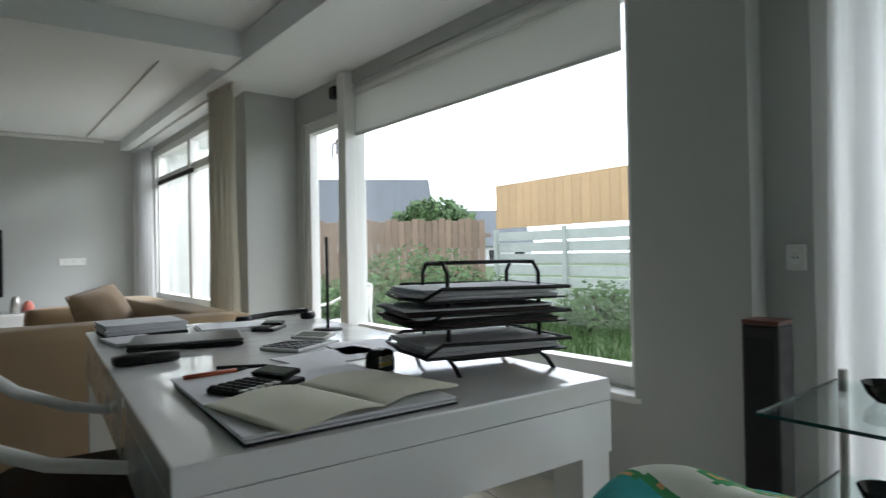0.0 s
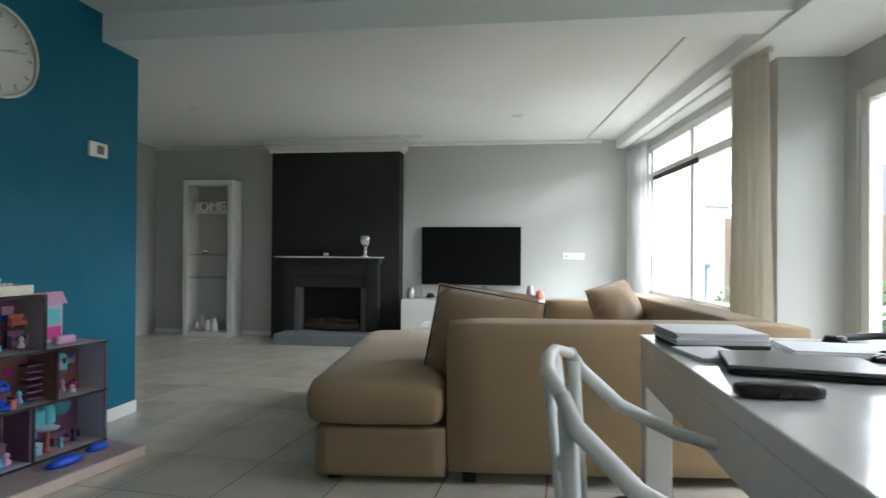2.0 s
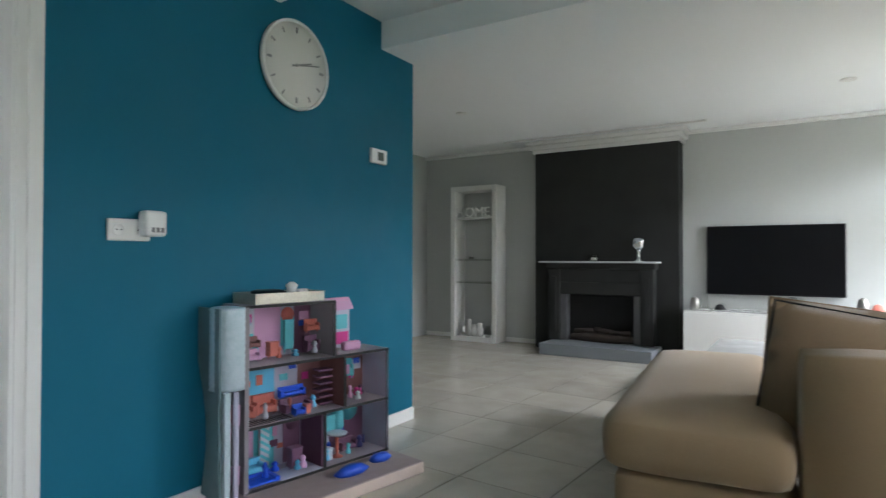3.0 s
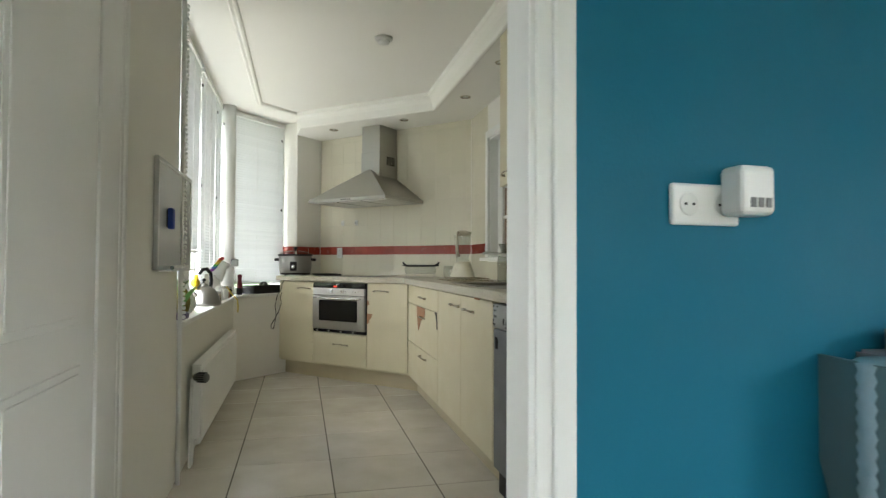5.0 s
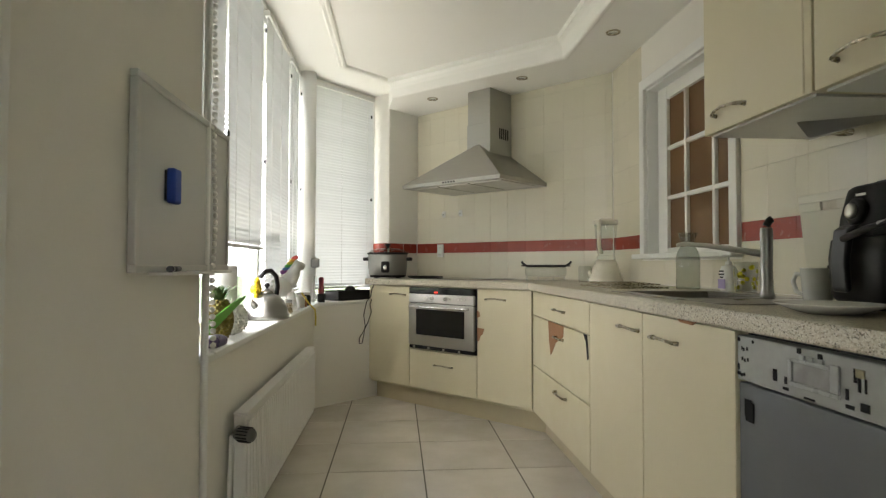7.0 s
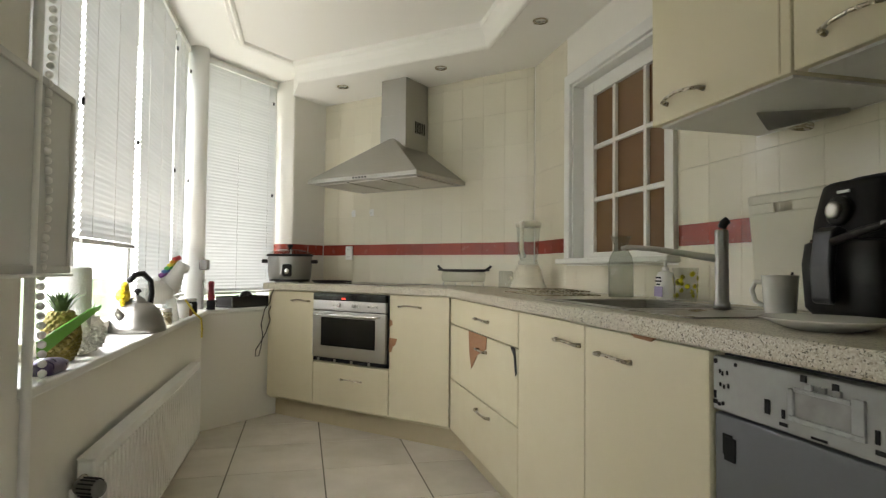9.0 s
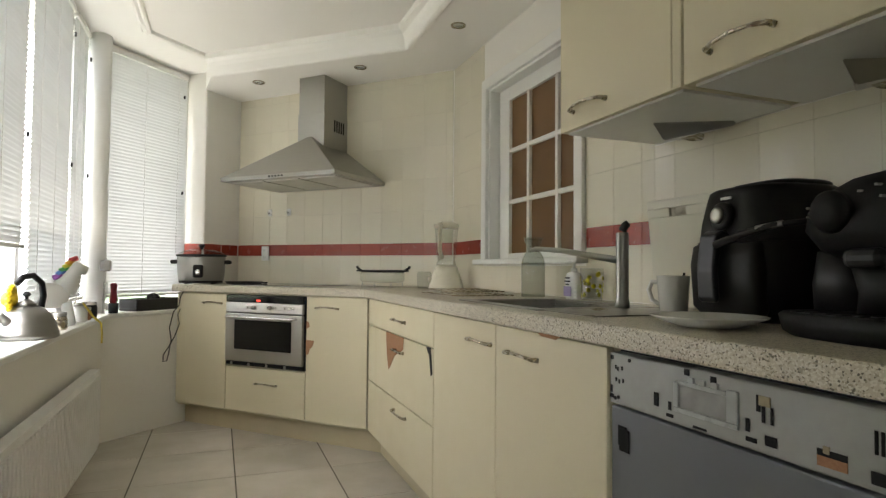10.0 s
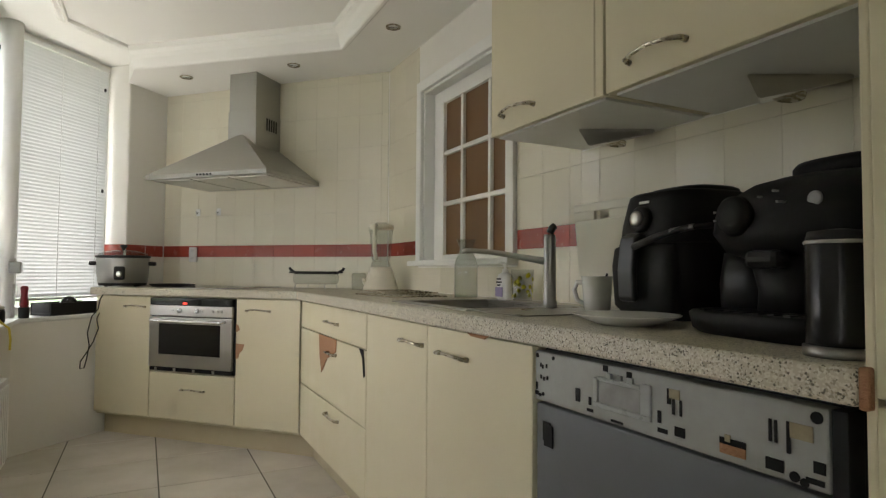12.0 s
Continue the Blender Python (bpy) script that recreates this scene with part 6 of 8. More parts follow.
yf = thing("yellow_flower", on_sill(0.55, -1.52), "yellow toy flower behind the kettle", "toy flower")
part("stem", bm_tube([(0, 0, 0.0), (0, 0, 0.12)], 0.005), "leaf", yf)
own = bmesh.new()
for i in range(14):
    a = 2 * math.pi * i / 14
    bmesh.ops.create_icosphere(own, subdivisions=1, radius=0.014, matrix=Matrix.Translation((0.034 * math.cos(a), 0.006, 0.15 + 0.045 * math.sin(a))))
bmesh.ops.create_icosphere(own, subdivisions=2, radius=0.03, matrix=Matrix.Translation((0, 0, 0.15)))
part("head", own, mat("toy_yellow", (0.7, 0.5, 0.02), 0.5), yf)
un = thing("toy_unicorn", on_sill(-0.02, -1.47) @ Matrix.Rotation(radians(-55), 4, "Z") @ Matrix.Scale(1.35, 4), "white inflatable toy unicorn with rainbow mane", "toy")
own = bm_soft(-0.02, 0.17, -0.05, 0.05, 0.06, 0.15, 0.045, 0.0, 5, 0.004)
part("body", own, "white_plastic", un)
own = bm_tube([(0.0, 0, 0.12), (-0.03, 0, 0.17), (-0.045, 0, 0.2), (-0.075, 0, 0.19)], 0.03, 12, radii=[0.04, 0.03, 0.028, 0.016])
part("head", own, "white_plastic", un)
for x in (0.0, 0.14):
    for y in (-0.03, 0.03):
        part("leg", bm_tube([(x, y, 0.08), (x - 0.01, y, 0.03), (x - 0.015, y, 0.0)], 0.018, 10), "white_plastic", un)
for i, c in enumerate(((0.5, 0.05, 0.05), (0.6, 0.3, 0.03), (0.6, 0.55, 0.05), (0.08, 0.4, 0.12), (0.08, 0.2, 0.5), (0.3, 0.1, 0.4))):
    a = i / 5
    part("mane", bm_tube([(-0.045 + 0.05 * a, 0, 0.235 - 0.06 * a), (-0.02 + 0.05 * a, 0, 0.225 - 0.06 * a)], 0.009, 8), mat("mane_colour", c, 0.5), un)
mill = thing("pepper_mill", on_sill(-0.76, -1.41), "tall acrylic mill with steel top", "pepper mill")
part("shaft", bm_lathe([(0.02, 0.0), (0.014, 0.02), (0.012, 0.19)], 16), "jar_glass", mill)
part("head", bm_box(-0.03, 0.03, -0.03, 0.03, 0.25, 0.315, 0.01), "cooker_steel", mill)
part("rod", bm_cyl((0, 0, 0.18), (0, 0, 0.33), 0.004, 10), "steel", mill)
rk_ = thing("red_handle_brush", on_sill(-0.79, -1.37), "red handled brush standing in a cup", "brush")
part("grip", bm_lathe([(0.02, 0.06), (0.024, 0.08), (0.016, 0.13), (0.02, 0.17), (0.012, 0.18)], 16), mat("dark_red", (0.2, 0.012, 0.02), 0.4), rk_)
part("cup", bm_lathe([(0.026, 0.0), (0.028, 0.06)], 18), "black", rk_)
for u_, h, mname in ((-0.45, 0.07, "black"), (-0.3, 0.05, "chipboard"), (-0.2, 0.08, "white_plastic"), (0.22, 0.06, "nickel")):
    c_ = thing("jar", on_sill(u_, -1.43), "small jar among the clutter on the sill", "jar", "sill jars")
    part("pot", bm_lathe([(0.03, 0.0), (0.034, 0.008), (0.034, h * 0.8), (0.03, h)], 20), mname, c_)
    part("cap", bm_lathe([(0.031, h), (0.031, h + 0.015), (0.028, h + 0.017)], 20), "steel", c_)
rb = thing("ribbon", on_sill(-0.1, -1.4), "yellow ribbon hanging over the sill edge", "ribbon")
part("band", bm_tube([(0, 0.0, 0.1), (0.01, 0.05, 0.03), (0.0, 0.08, 0.0), (-0.005, 0.085, -0.05), (0.0, 0.085, -0.1)], 0.005, 6), mat("ribbon_yellow", (0.55, 0.42, 0.05), 0.6), rb)

# ---- living room: loose things ----
# white plastic garden armchair
chair = thing("garden_chair", pose(1.79, 2.96, 0, 0, 0, -6) @ Matrix.Diagonal((1, 1, 0.93, 1)), "white plastic garden armchair pulled up to the table", "chair")
part("seat", bm_soft(-0.22, 0.22, -0.22, 0.22, 0.37, 0.405, 0.015, 0.0, 5, 0.0), "white_plastic", chair)
for y in (-0.25, 0.25):
    part("arm", bm_tube([(-0.27, y * 0.86, 0.845), (-0.25, y * 0.96, 0.80), (-0.16, y * 1.02, 0.71), (-0.04, y * 1.04, 0.65), (0.1, y * 1.03, 0.615), (0.19, y, 0.59)], 0.018, 12,
                        radii=[0.013, 0.016, 0.017, 0.016, 0.015, 0.013]), "white_plastic", chair)
    part("front_leg", bm_tube([(0.17, y, 0.60), (0.19, y, 0.38), (0.22, y * 1.05, 0.0)], 0.017, 10), "white_plastic", chair)
    part("rear_leg", bm_tube([(-0.262, y * 0.88, 0.82), (-0.24, y * 0.92, 0.43), (-0.29, y * 1.02, 0.0)], 0.015, 10), "white_plastic", chair)
part("top_rail", bm_tube([(-0.27, -0.21, 0.84), (-0.298, -0.12, 0.862), (-0.303, 0.0, 0.868), (-0.298, 0.12, 0.862), (-0.27, 0.21, 0.84)], 0.013, 12), "white_plastic", chair)
for i in range(9):
    y = -0.16 + i * 0.04
    part("back_slat", bm_tube([(-0.295, y, 0.855), (-0.272, y, 0.62), (-0.23, y * 0.95, 0.41)], 0.008, 8), "white_plastic", chair)
for z in (0.72, 0.58):
    part("cross_rail", bm_tube([(-0.268, -0.21, z), (-0.28, 0.0, z), (-0.268, 0.21, z)], 0.008, 8), "white_plastic", chair)
cu = thing("seat_cushion", pose(1.80, 2.96, 0.379, 0, 0, -6), "dark brown furry seat cushion on the chair", "cushion")
part("cover", bm_soft(-0.23, 0.2, -0.22, 0.22, 0.0, 0.1, 0.045, 0.03, 7, 0.012), mat("brown_fur", (0.03, 0.02, 0.015), 0.95, grain=0.5, gscale=90, bump=1.0, bscale=160, sheen=0.03, spec=0.1, col2=(0.045, 0.03, 0.022)), cu)

# cushions on the sofa
for m, lab in ((SOF @ pose(0.17, 0.335, 0.545, 74, 0, 3) @ pose(0, 0, 0, 0, 0, -10), "brown piped cushion leaning on the chaise"), (SOF @ pose(0.18, 0.52, 0.56, 70, 0, 8) @ pose(0, 0, 0, 0, 0, -8), "brown cushion behind another one"),
               (SOF @ pose(1.12, 1.5, 0.60, 66, 0, 35) @ pose(0, 0, 0, 0, 0, 10) @ Matrix.Diagonal((0.8, 0.8, 1.2, 1)), "brown cushion with a gathered front")):
    c = thing("sofa_cushion", m, lab, "cushion", "sofa cushions")
    own = bmesh.new()
    bmesh.ops.create_grid(own, x_segments=12, y_segments=12, size=0.27)
    top = list(own.verts)
    for v in top:
        v.co.z = 0.085 * max(0.0, (1 - (v.co.x / 0.27) ** 2) * (1 - (v.co.y / 0.27) ** 2)) ** 0.45 + 0.01 * noise.noise(v.co * 9)
    bm2 = own.copy()
    for v in bm2.verts:
        v.co.z = -v.co.z
    bmesh.ops.reverse_faces(bm2, faces=list(bm2.faces))
    bm_join(own, bm2)
    bmesh.ops.remove_doubles(own, verts=list(own.verts), dist=0.004)
    for f in own.faces:
        f.smooth = True
    part("cover", own, "cushion", c)
    part("piping", bm_tube([(-0.268, -0.268, 0), (0.268, -0.268, 0), (0.268, 0.268, 0), (-0.268, 0.268, 0), (-0.268, -0.268, 0)], 0.006, 6), "black_matt" if "piped" in lab else "cushion", c)

# curtains
def curtain(name, m, w, z0, z1, folds, amp, mname, label):
    c = thing(name, m, label, "curtain")
    own = bmesh.new()
    n, rows = folds * 12, 10
    grid = []
    for j in range(rows + 1):
        t = j / rows
        z = z1 + (z0 - z1) * t
        row = []
        for i in range(n + 1):
            s = i / n
            x = s * w * (1.0 + 0.12 * t) - 0.06 * w * t
            y = amp * (0.6 + 0.5 * t) * math.sin(2 * math.pi * folds * s + 0.5 * math.sin(3 * t + s * 5)) + 0.01 * noise.noise(Vector((s * 6, t * 3, 1)))
            row.append(own.verts.new((x, y, z)))
        grid.append(row)
    for a, b in zip(grid, grid[1:]):
        for i in range(n):
            own.faces.new((a[i], a[i + 1], b[i + 1], b[i])).smooth = True
    bmesh.ops.solidify(own, geom=list(own.faces), thickness=0.003)
    part("drape", own, mname, c)
    part("heading", bm_box(0, w, -0.012, 0.012, z1 - 0.02, z1 + 0.015, 0.004), mname, c)
    return c


curtain("curtain", WIN @ pose(0.05, -0.05, 0, 0, 0, -83), 0.4, 0.04, 2.17, 5, 0.035, "curtain", "long cream curtain drawn aside")
curtain("curtain", WIN @ pose(0.1, 2.72, 0, 0, 0, -70), 0.36, 0.04, 2.17, 5, 0.03, "net", "white net curtain beside the far window")
curtain("curtain", WIN @ pose(0.61, -3.80, 0, 0, 0, -90), 0.7, 0.04, 2.17, 7, 0.03, "net", "white curtain by the dining window")
rail = thing("curtain_rail", WIN @ pose(0.13, 0, 2.185), "white ceiling mounted curtain rail", "curtain rail")
part("track", bm_box(-0.012, 0.012, -0.35, 2.78, 0.0, 0.025, 0.003), "white_plastic", rail)
part("end_hook", bm_tube([(0.0, -0.2, 0.0), (0.0, -0.24, -0.02), (0.02, -0.25, -0.01)], 0.006), "steel", rail)
sp_ = thing("wall_speaker", WIN @ pose(0.655, -0.86, 2.1), "small black speaker above the narrow window", "speaker")
part("box", bm_box(-0.05, 0.0, -0.035, 0.035, -0.04, 0.04, 0.006), "black", sp_)
part("grille", bm_box(-0.054, -0.048, -0.028, 0.028, -0.032, 0.032, 0.003), "black_matt", sp_)
wh = thing("window_handle", WIN @ pose(0.66, -0.93, 1.72), "dark window latch on the post", "handle")
part("plate", bm_box(-0.062, -0.06, -0.012, 0.012, -0.05, 0.05), "steel", wh)
part("lever", bm_tube([(-0.06, 0, 0.02), (-0.085, 0, 0.02), (-0.09, 0.0, -0.03), (-0.09, 0.0, -0.08)], 0.006), "black", wh)
lp = thing("desk_stand", pose(2.635, 3.45, TZ), "slim dark metal stand on the table", "stand")
part("foot", bm_lathe([(0.055, 0.0), (0.055, 0.005), (0.01, 0.008)], 28), "black_matt", lp)
part("rod", bm_cyl((0, 0, 0.006), (0, 0, 0.36), 0.006, 10), "black_matt", lp)

# things on the table
def slab(name, x0, y0, x1, y1, h, mname, label, cat, rz=0, z=TZ, sheets=0):
    t = thing(name, pose((x0 + x1) / 2, (y0 + y1) / 2, z, 0, 0, rz), label, cat)
    w, d = abs(x1 - x0) / 2, abs(y1 - y0) / 2
    part("cover" if sheets else "body", bm_box(-w, w, -d, d, 0.0, h if not sheets else h * 0.25, min(0.003, h * 0.2)), mname, t)
    for i in range(sheets):
        a = h * 0.25 + (h * 0.75) * i / sheets
        o = 0.006 * math.sin(i * 2.1)
        part("sheet", bm_box(-w + o, w - 0.004 + o, -d + 0.004 + o, d - o * 0.5, a, a + h * 0.7 / sheets), "paper", t)
    return t


slab("document_folder", 1.965, 2.225, 2.37, 2.76, 0.018, "black_matt", "black ring folder full of papers", "folder", 1, sheets=3)
nb = thing("notebook", pose(2.18, 2.35, TZ + 0.0185, 0, 0, 14), "open notebook with pale yellow pages", "notebook")
yp = mat("yellow_paper", (0.74, 0.72, 0.58), 0.85, wear=0.1, wscale=8)
for s in (-1, 1):
    own = bmesh.new()
    n = 10
    v0 = [own.verts.new((s * 0.2 * i / n, -0.13, 0.004 + 0.012 * math.sin(math.pi * min(1, i / n * 1.1)) * (1 - i / n * 0.6))) for i in range(n + 1)]
    v1 = [own.verts.new((v.co.x, 0.13, v.co.z)) for v in v0]
    for i in range(n):
        own.faces.new((v0[i], v0[i + 1], v1[i + 1], v1[i])).smooth = True
    bmesh.ops.recalc_face_normals(own, faces=list(own.faces))
    bmesh.ops.solidify(own, geom=list(own.faces), thickness=-0.004)
    part("page", own, yp, nb)


def calculator(m, w, d, body, label):
    c = thing("calculator", m @ Matrix.Diagonal((1, 1, 0.65, 1)), label, "calculator", "desk calculators")
    part("body", bm_box(-w, w, -d, d, 0.0, 0.018, 0.005), body, c)
    own = bm_box(-w * 0.9, w * 0.9, d * 0.35, d * 0.95, 0.0, 0.016, 0.003)
    own.transform(pose(0, 0, 0.012, 16))
    sc_ = part("screen_hood", own, body, c)
    own = bm_box(-w * 0.75, w * 0.75, d * 0.45, d * 0.85, 0.0155, 0.0175)
    own.transform(pose(0, 0, 0.012, 16))
    part("display", own, mat("lcd", (0.2, 0.22, 0.19), 0.2), sc_)
    for r in range(5):
        for k in range(5):
            x, y = -w * 0.78 + k * w * 0.39, -d * 0.85 + r * d * 0.24
            part("key", bm_box(x - w * 0.14, x + w * 0.14, y - d * 0.075, y + d * 0.075, 0.017, 0.023, 0.0015), "white_plastic" if body == "black" and k == 4 else "black", c)
    return c


calculator(pose(2.085, 2.54, TZ + 0.0185, 0, 0, -65), 0.055, 0.085, "black", "black desk calculator lying on the folder")
calculator(pose(2.40, 3.12, TZ, 0, 0, -58), 0.075, 0.11, "white_plastic", "grey desk calculator with tilted display")
calculator(pose(2.46, 3.62, TZ, 0, 0, -40), 0.045, 0.07, "black", "small black calculator by the papers")
lt = thing("laptop", pose(2.12, 3.42, TZ, 0, 0, -12), "closed dark grey laptop", "laptop")
part("base", bm_box(-0.17, 0.17, -0.12, 0.12, 0.003, 0.016, 0.004), "black", lt)
part("lid", bm_box(-0.17, 0.17, -0.12, 0.12, 0.017, 0.026, 0.004), mat("laptop_lid", (0.13, 0.13, 0.13), 0.35, 0.5), lt)
gcase = thing("glasses_case", pose(1.955, 3.12, TZ, 0, 0, 3), "black glasses case at the table edge", "case")
part("shell", bm_soft(-0.085, 0.085, -0.026, 0.026, 0.0, 0.03, 0.013, 0.0, 5, 0.0), "black", gcase)
part("clasp", bm_box(-0.012, 0.012, -0.03, -0.024, 0.006, 0.022, 0.002), "black_gloss", gcase)
slab("paper_stack", 1.90, 3.74, 2.18, 3.98, 0.05, "black_matt", "thick stack of white papers in a black binder", "paper stack", 4, sheets=6)
slab("paper_stack", 1.90, 3.52, 2.05, 3.72, 0.012, "paper", "loose lilac papers under the stack", "paper", 10)
slab("paper_stack", 2.22, 3.64, 2.50, 3.86, 0.016, "paper", "flat pile of papers on the table", "paper stack", -5, sheets=2)
slab("paper_sheet", 2.26, 2.78, 2.55, 2.98, 0.003, "paper", "loose sheet of paper on the table", "paper", 12)
slab("paper_sheet", 2.45, 2.85, 2.66, 3.1, 0.003, "paper", "loose sheet of paper near the letter tray", "paper", -8)
for i, (x, y, r, l) in enumerate(((2.15, 2.86, -25, 0.14), (2.05, 2.73, 8, 0.15))):
    p_ = thing("pen", pose(x, y, TZ + (0.006 if i == 0 else 0.0235), 0, 0, r), "dark ballpoint pen on the table" if i == 0 else "red and black ruler pen", "pen")
    part("barrel", bm_cyl((-l / 2, 0, 0), (l * 0.3, 0, 0), 0.005, 10), "black" if i == 0 else mat("red_orange", (0.4, 0.08, 0.03), 0.4), p_)
    part("tip", bm_tube([(l * 0.3, 0, 0), (l * 0.5, 0, 0)], 0.004, 10, radii=[0.005, 0.0015]), "black", p_)
tm = thing("tape_measure", pose(2.405, 2.6, TZ, 0, 0, 20), "black and chrome tape measure", "tape measure")
part("case", bm_poly_extrude([(-0.036, 0.0), (0.036, 0.0), (0.037, 0.03), (0.03, 0.05), (0.012, 0.058), (-0.016, 0.057), (-0.032, 0.046), (-0.037, 0.028)], 'y', -0.018, 0.018, 0.004), "black", tm)
part("side_plate", bm_box(-0.024, 0.022, -0.0195, -0.017, 0.014, 0.042, 0.001), "nickel", tm, "chrome side plate")
part("label_strip", bm_box(-0.02, 0.018, -0.0203, -0.019, 0.018, 0.026), mat("tape_yellow", (0.5, 0.35, 0.05), 0.5), tm)
part("blade_hook", bm_box(0.036, 0.042, -0.008, 0.008, 0.0, 0.012, 0.001), "nickel", tm)
hs = thing("headset", pose(2.6, 3.9, TZ), "black headset lying on papers", "headset")
part("band", bm_tube([(-0.16, 0, 0.015), (-0.1, 0.05, 0.02), (0.0, 0.07, 0.025), (0.1, 0.05, 0.03), (0.13, 0.0, 0.035)], 0.012, 10), "black", hs)
for x in (-0.16, 0.13):
    part("ear_cup", bm_lathe([(0.03, 0.0), (0.036, 0.012), (0.03, 0.03)], 20, m=pose(x, 0, 0.0)), "black", hs)

dark_folder = mat("dark_red_folder", (0.06, 0.022, 0.02), 0.5, wear=0.3, wscale=8)
# letter tray with three levels
ltr = thing("letter_tray", pose(2.665, 2.54, TZ, 0, 0, -12), "black wire letter tray stacked with papers", "letter tray")
for x in (-0.12, 0.135):
    part("side_hoop", bm_tube([(x, -0.15, 0.0), (x, -0.12, 0.02), (x, -0.085, 0.03), (x, -0.085, 0.238), (x, -0.06, 0.263), (x, 0.06, 0.263), (x, 0.085, 0.238), (x, 0.085, 0.03), (x, 0.12, 0.02), (x, 0.15, 0.0)], 0.0055, 8), "black_matt", ltr)
for y in (-0.085, 0.085):
    part("foot_bar", bm_tube([(-0.12, y, 0.03), (0.135, y, 0.03)], 0.005, 8), "black_matt", ltr)
part("top_bar", bm_tube([(-0.12, 0.055, 0.263), (0.135, 0.055, 0.263)], 0.0055, 8), "black_matt", ltr)
random.seed(14)
for k, z in enumerate((0.042, 0.112, 0.172)):
    t = part("tray", bm_box(-0.2, 0.185, -0.14, 0.14, z, z + 0.004, 0.001), "black_matt", ltr)
    part("tray_rim", bm_tube([(-0.205, -0.145, z + 0.01), (-0.16, -0.145, z + 0.034), (0.19, -0.145, z + 0.028), (0.19, 0.145, z + 0.028), (-0.16, 0.145, z + 0.034), (-0.205, 0.145, z + 0.01)], 0.0045, 8), "black_matt", t)
    part("front_lip", bm_tube([(-0.205, -0.145, z + 0.01), (-0.215, 0.0, z + 0.006), (-0.205, 0.145, z + 0.01)], 0.0045, 8), "black_matt", t)
    for i in range(6 if k != 1 else 9):
        o, q = random.uniform(-0.012, 0.012), random.uniform(-0.01, 0.01)
        sheet = bm_box(-0.2 + o - (0.03 if k == 1 else 0.0), 0.16 + o, -0.125 + q, 0.12 + q, 0.0, 0.0045, 0.001)
        sheet.transform(pose(0, 0, z + 0.0045 + i * 0.0047, 0, 0, random.uniform(-3, 3)))
        part("paper", sheet, "paper" if (k != 1 or i in (4, 8)) else ("black_matt" if i % 3 else dark_folder), t)

# colourful cloth and glass shelf rack by the pier
gs = thing("glass_rack", WIN @ pose(0.38, -4.1, 0), "low rack of green glass shelves on dark posts", "rack")
gg = glass_mat("green_glass", (0.9, 0.96, 0.945))
ge = mat("green_glass_edge", (0.012, 0.05, 0.045), 0.15)
for z in (0.12, 0.36, 0.62):
    sg = part("glass_shelf", bm_box(-0.3, 0.22, -0.35, 0.3, z, z + 0.01, 0.002), gg, gs)
    bm = bm_box(-0.302, -0.3, -0.352, 0.302, z + 0.001, z + 0.009)
    bm_box(-0.3, 0.22, 0.3, 0.302, z + 0.001, z + 0.009, bm=bm)
    bm_box(-0.3, 0.22, -0.352, -0.35, z + 0.001, z + 0.009, bm=bm)
    part("polished_edge", bm, ge, sg, "dark green polished glass edge")
for x, y in ((-0.28, -0.33), (0.2, -0.33), (0.2, 0.28)):
    part("post", bm_cyl((x, y, 0), (x, y, 0.66), 0.012, 12), "steel", gs)
for x, y, z in ((0.0, 0.12, 0.631), (0.02, 0.14, 0.371), (0.1, 0.02, 0.371), (-0.06, 0.06, 0.131)):
    c_ = thing("glass_bowl", WIN @ pose(0.38 + x, -4.1 + y, z), "small dark glass bowl on the rack", "bowl", "rack bowls")
    part("bowl", bm_lathe([(0.03, 0.0), (0.05, 0.02), (0.06, 0.045)], 24, cap=False), "black_gloss", c_)
    part("foot", bm_lathe([(0.032, 0.0), (0.03, 0.004)], 20), "steel", c_)
bsp = thing("tower_speaker", WIN @ pose(0.44, -3.68, 0) @ Matrix.Diagonal((1, 0.9, 0.915, 1)), "slim black tower speaker by the pier", "speaker")
part("cabinet", bm_box(-0.05, 0.05, -0.055, 0.055, 0.0, 0.86, 0.006), "black_matt", bsp)
part("top", bm_box(-0.05, 0.05, -0.055, 0.055, 0.86, 0.875, 0.003), mat("red_brown_wood", (0.12, 0.04, 0.025), 0.4, grain=0.4, gscale=20), bsp)
part("grille", bm_box(-0.056, -0.05, -0.045, 0.045, 0.05, 0.82, 0.003), "black", bsp)
cl_ = thing("patterned_cloth", pose(2.53, 1.74, 0), "green and orange patterned cloth on a low stool", "cloth")
own = bmesh.new()
bmesh.ops.create_grid(own, x_segments=40, y_segments=40, size=0.22)
for v in own.verts:
    v.co.z = 0.615 + 0.04 * noise.noise(v.co * 7) - 0.9 * max(0, v.co.length - 0.2) ** 1.3
for f in own.faces:
    f.smooth = True
bmesh.ops.solidify(own, geom=list(own.faces), thickness=0.006)
clm = mat("patterned_cloth", (0.03, 0.2, 0.06), 0.9, grain=0.4, gscale=60, col2=(0.05, 0.3, 0.12))
fab = part("fabric", own, clm, cl_)
for extra in (mat("cloth_teal", (0.03, 0.3, 0.3), 0.9, grain=0.3, gscale=60), mat("cloth_white", (0.62, 0.64, 0.56), 0.9, grain=0.2, gscale=60), mat("cloth_orange", (0.5, 0.3, 0.12), 0.9, grain=0.3, gscale=60)):
    fab.data.materials.append(extra)
for poly in fab.data.polygons:
    w = noise.noise(poly.center * 9.0 + Vector((3.1, 0.4, 0.0)))
    poly.material_index = 1 if w > 0.16 else 2 if w < -0.2 else 3 if -0.04 < w < 0.02 else 0
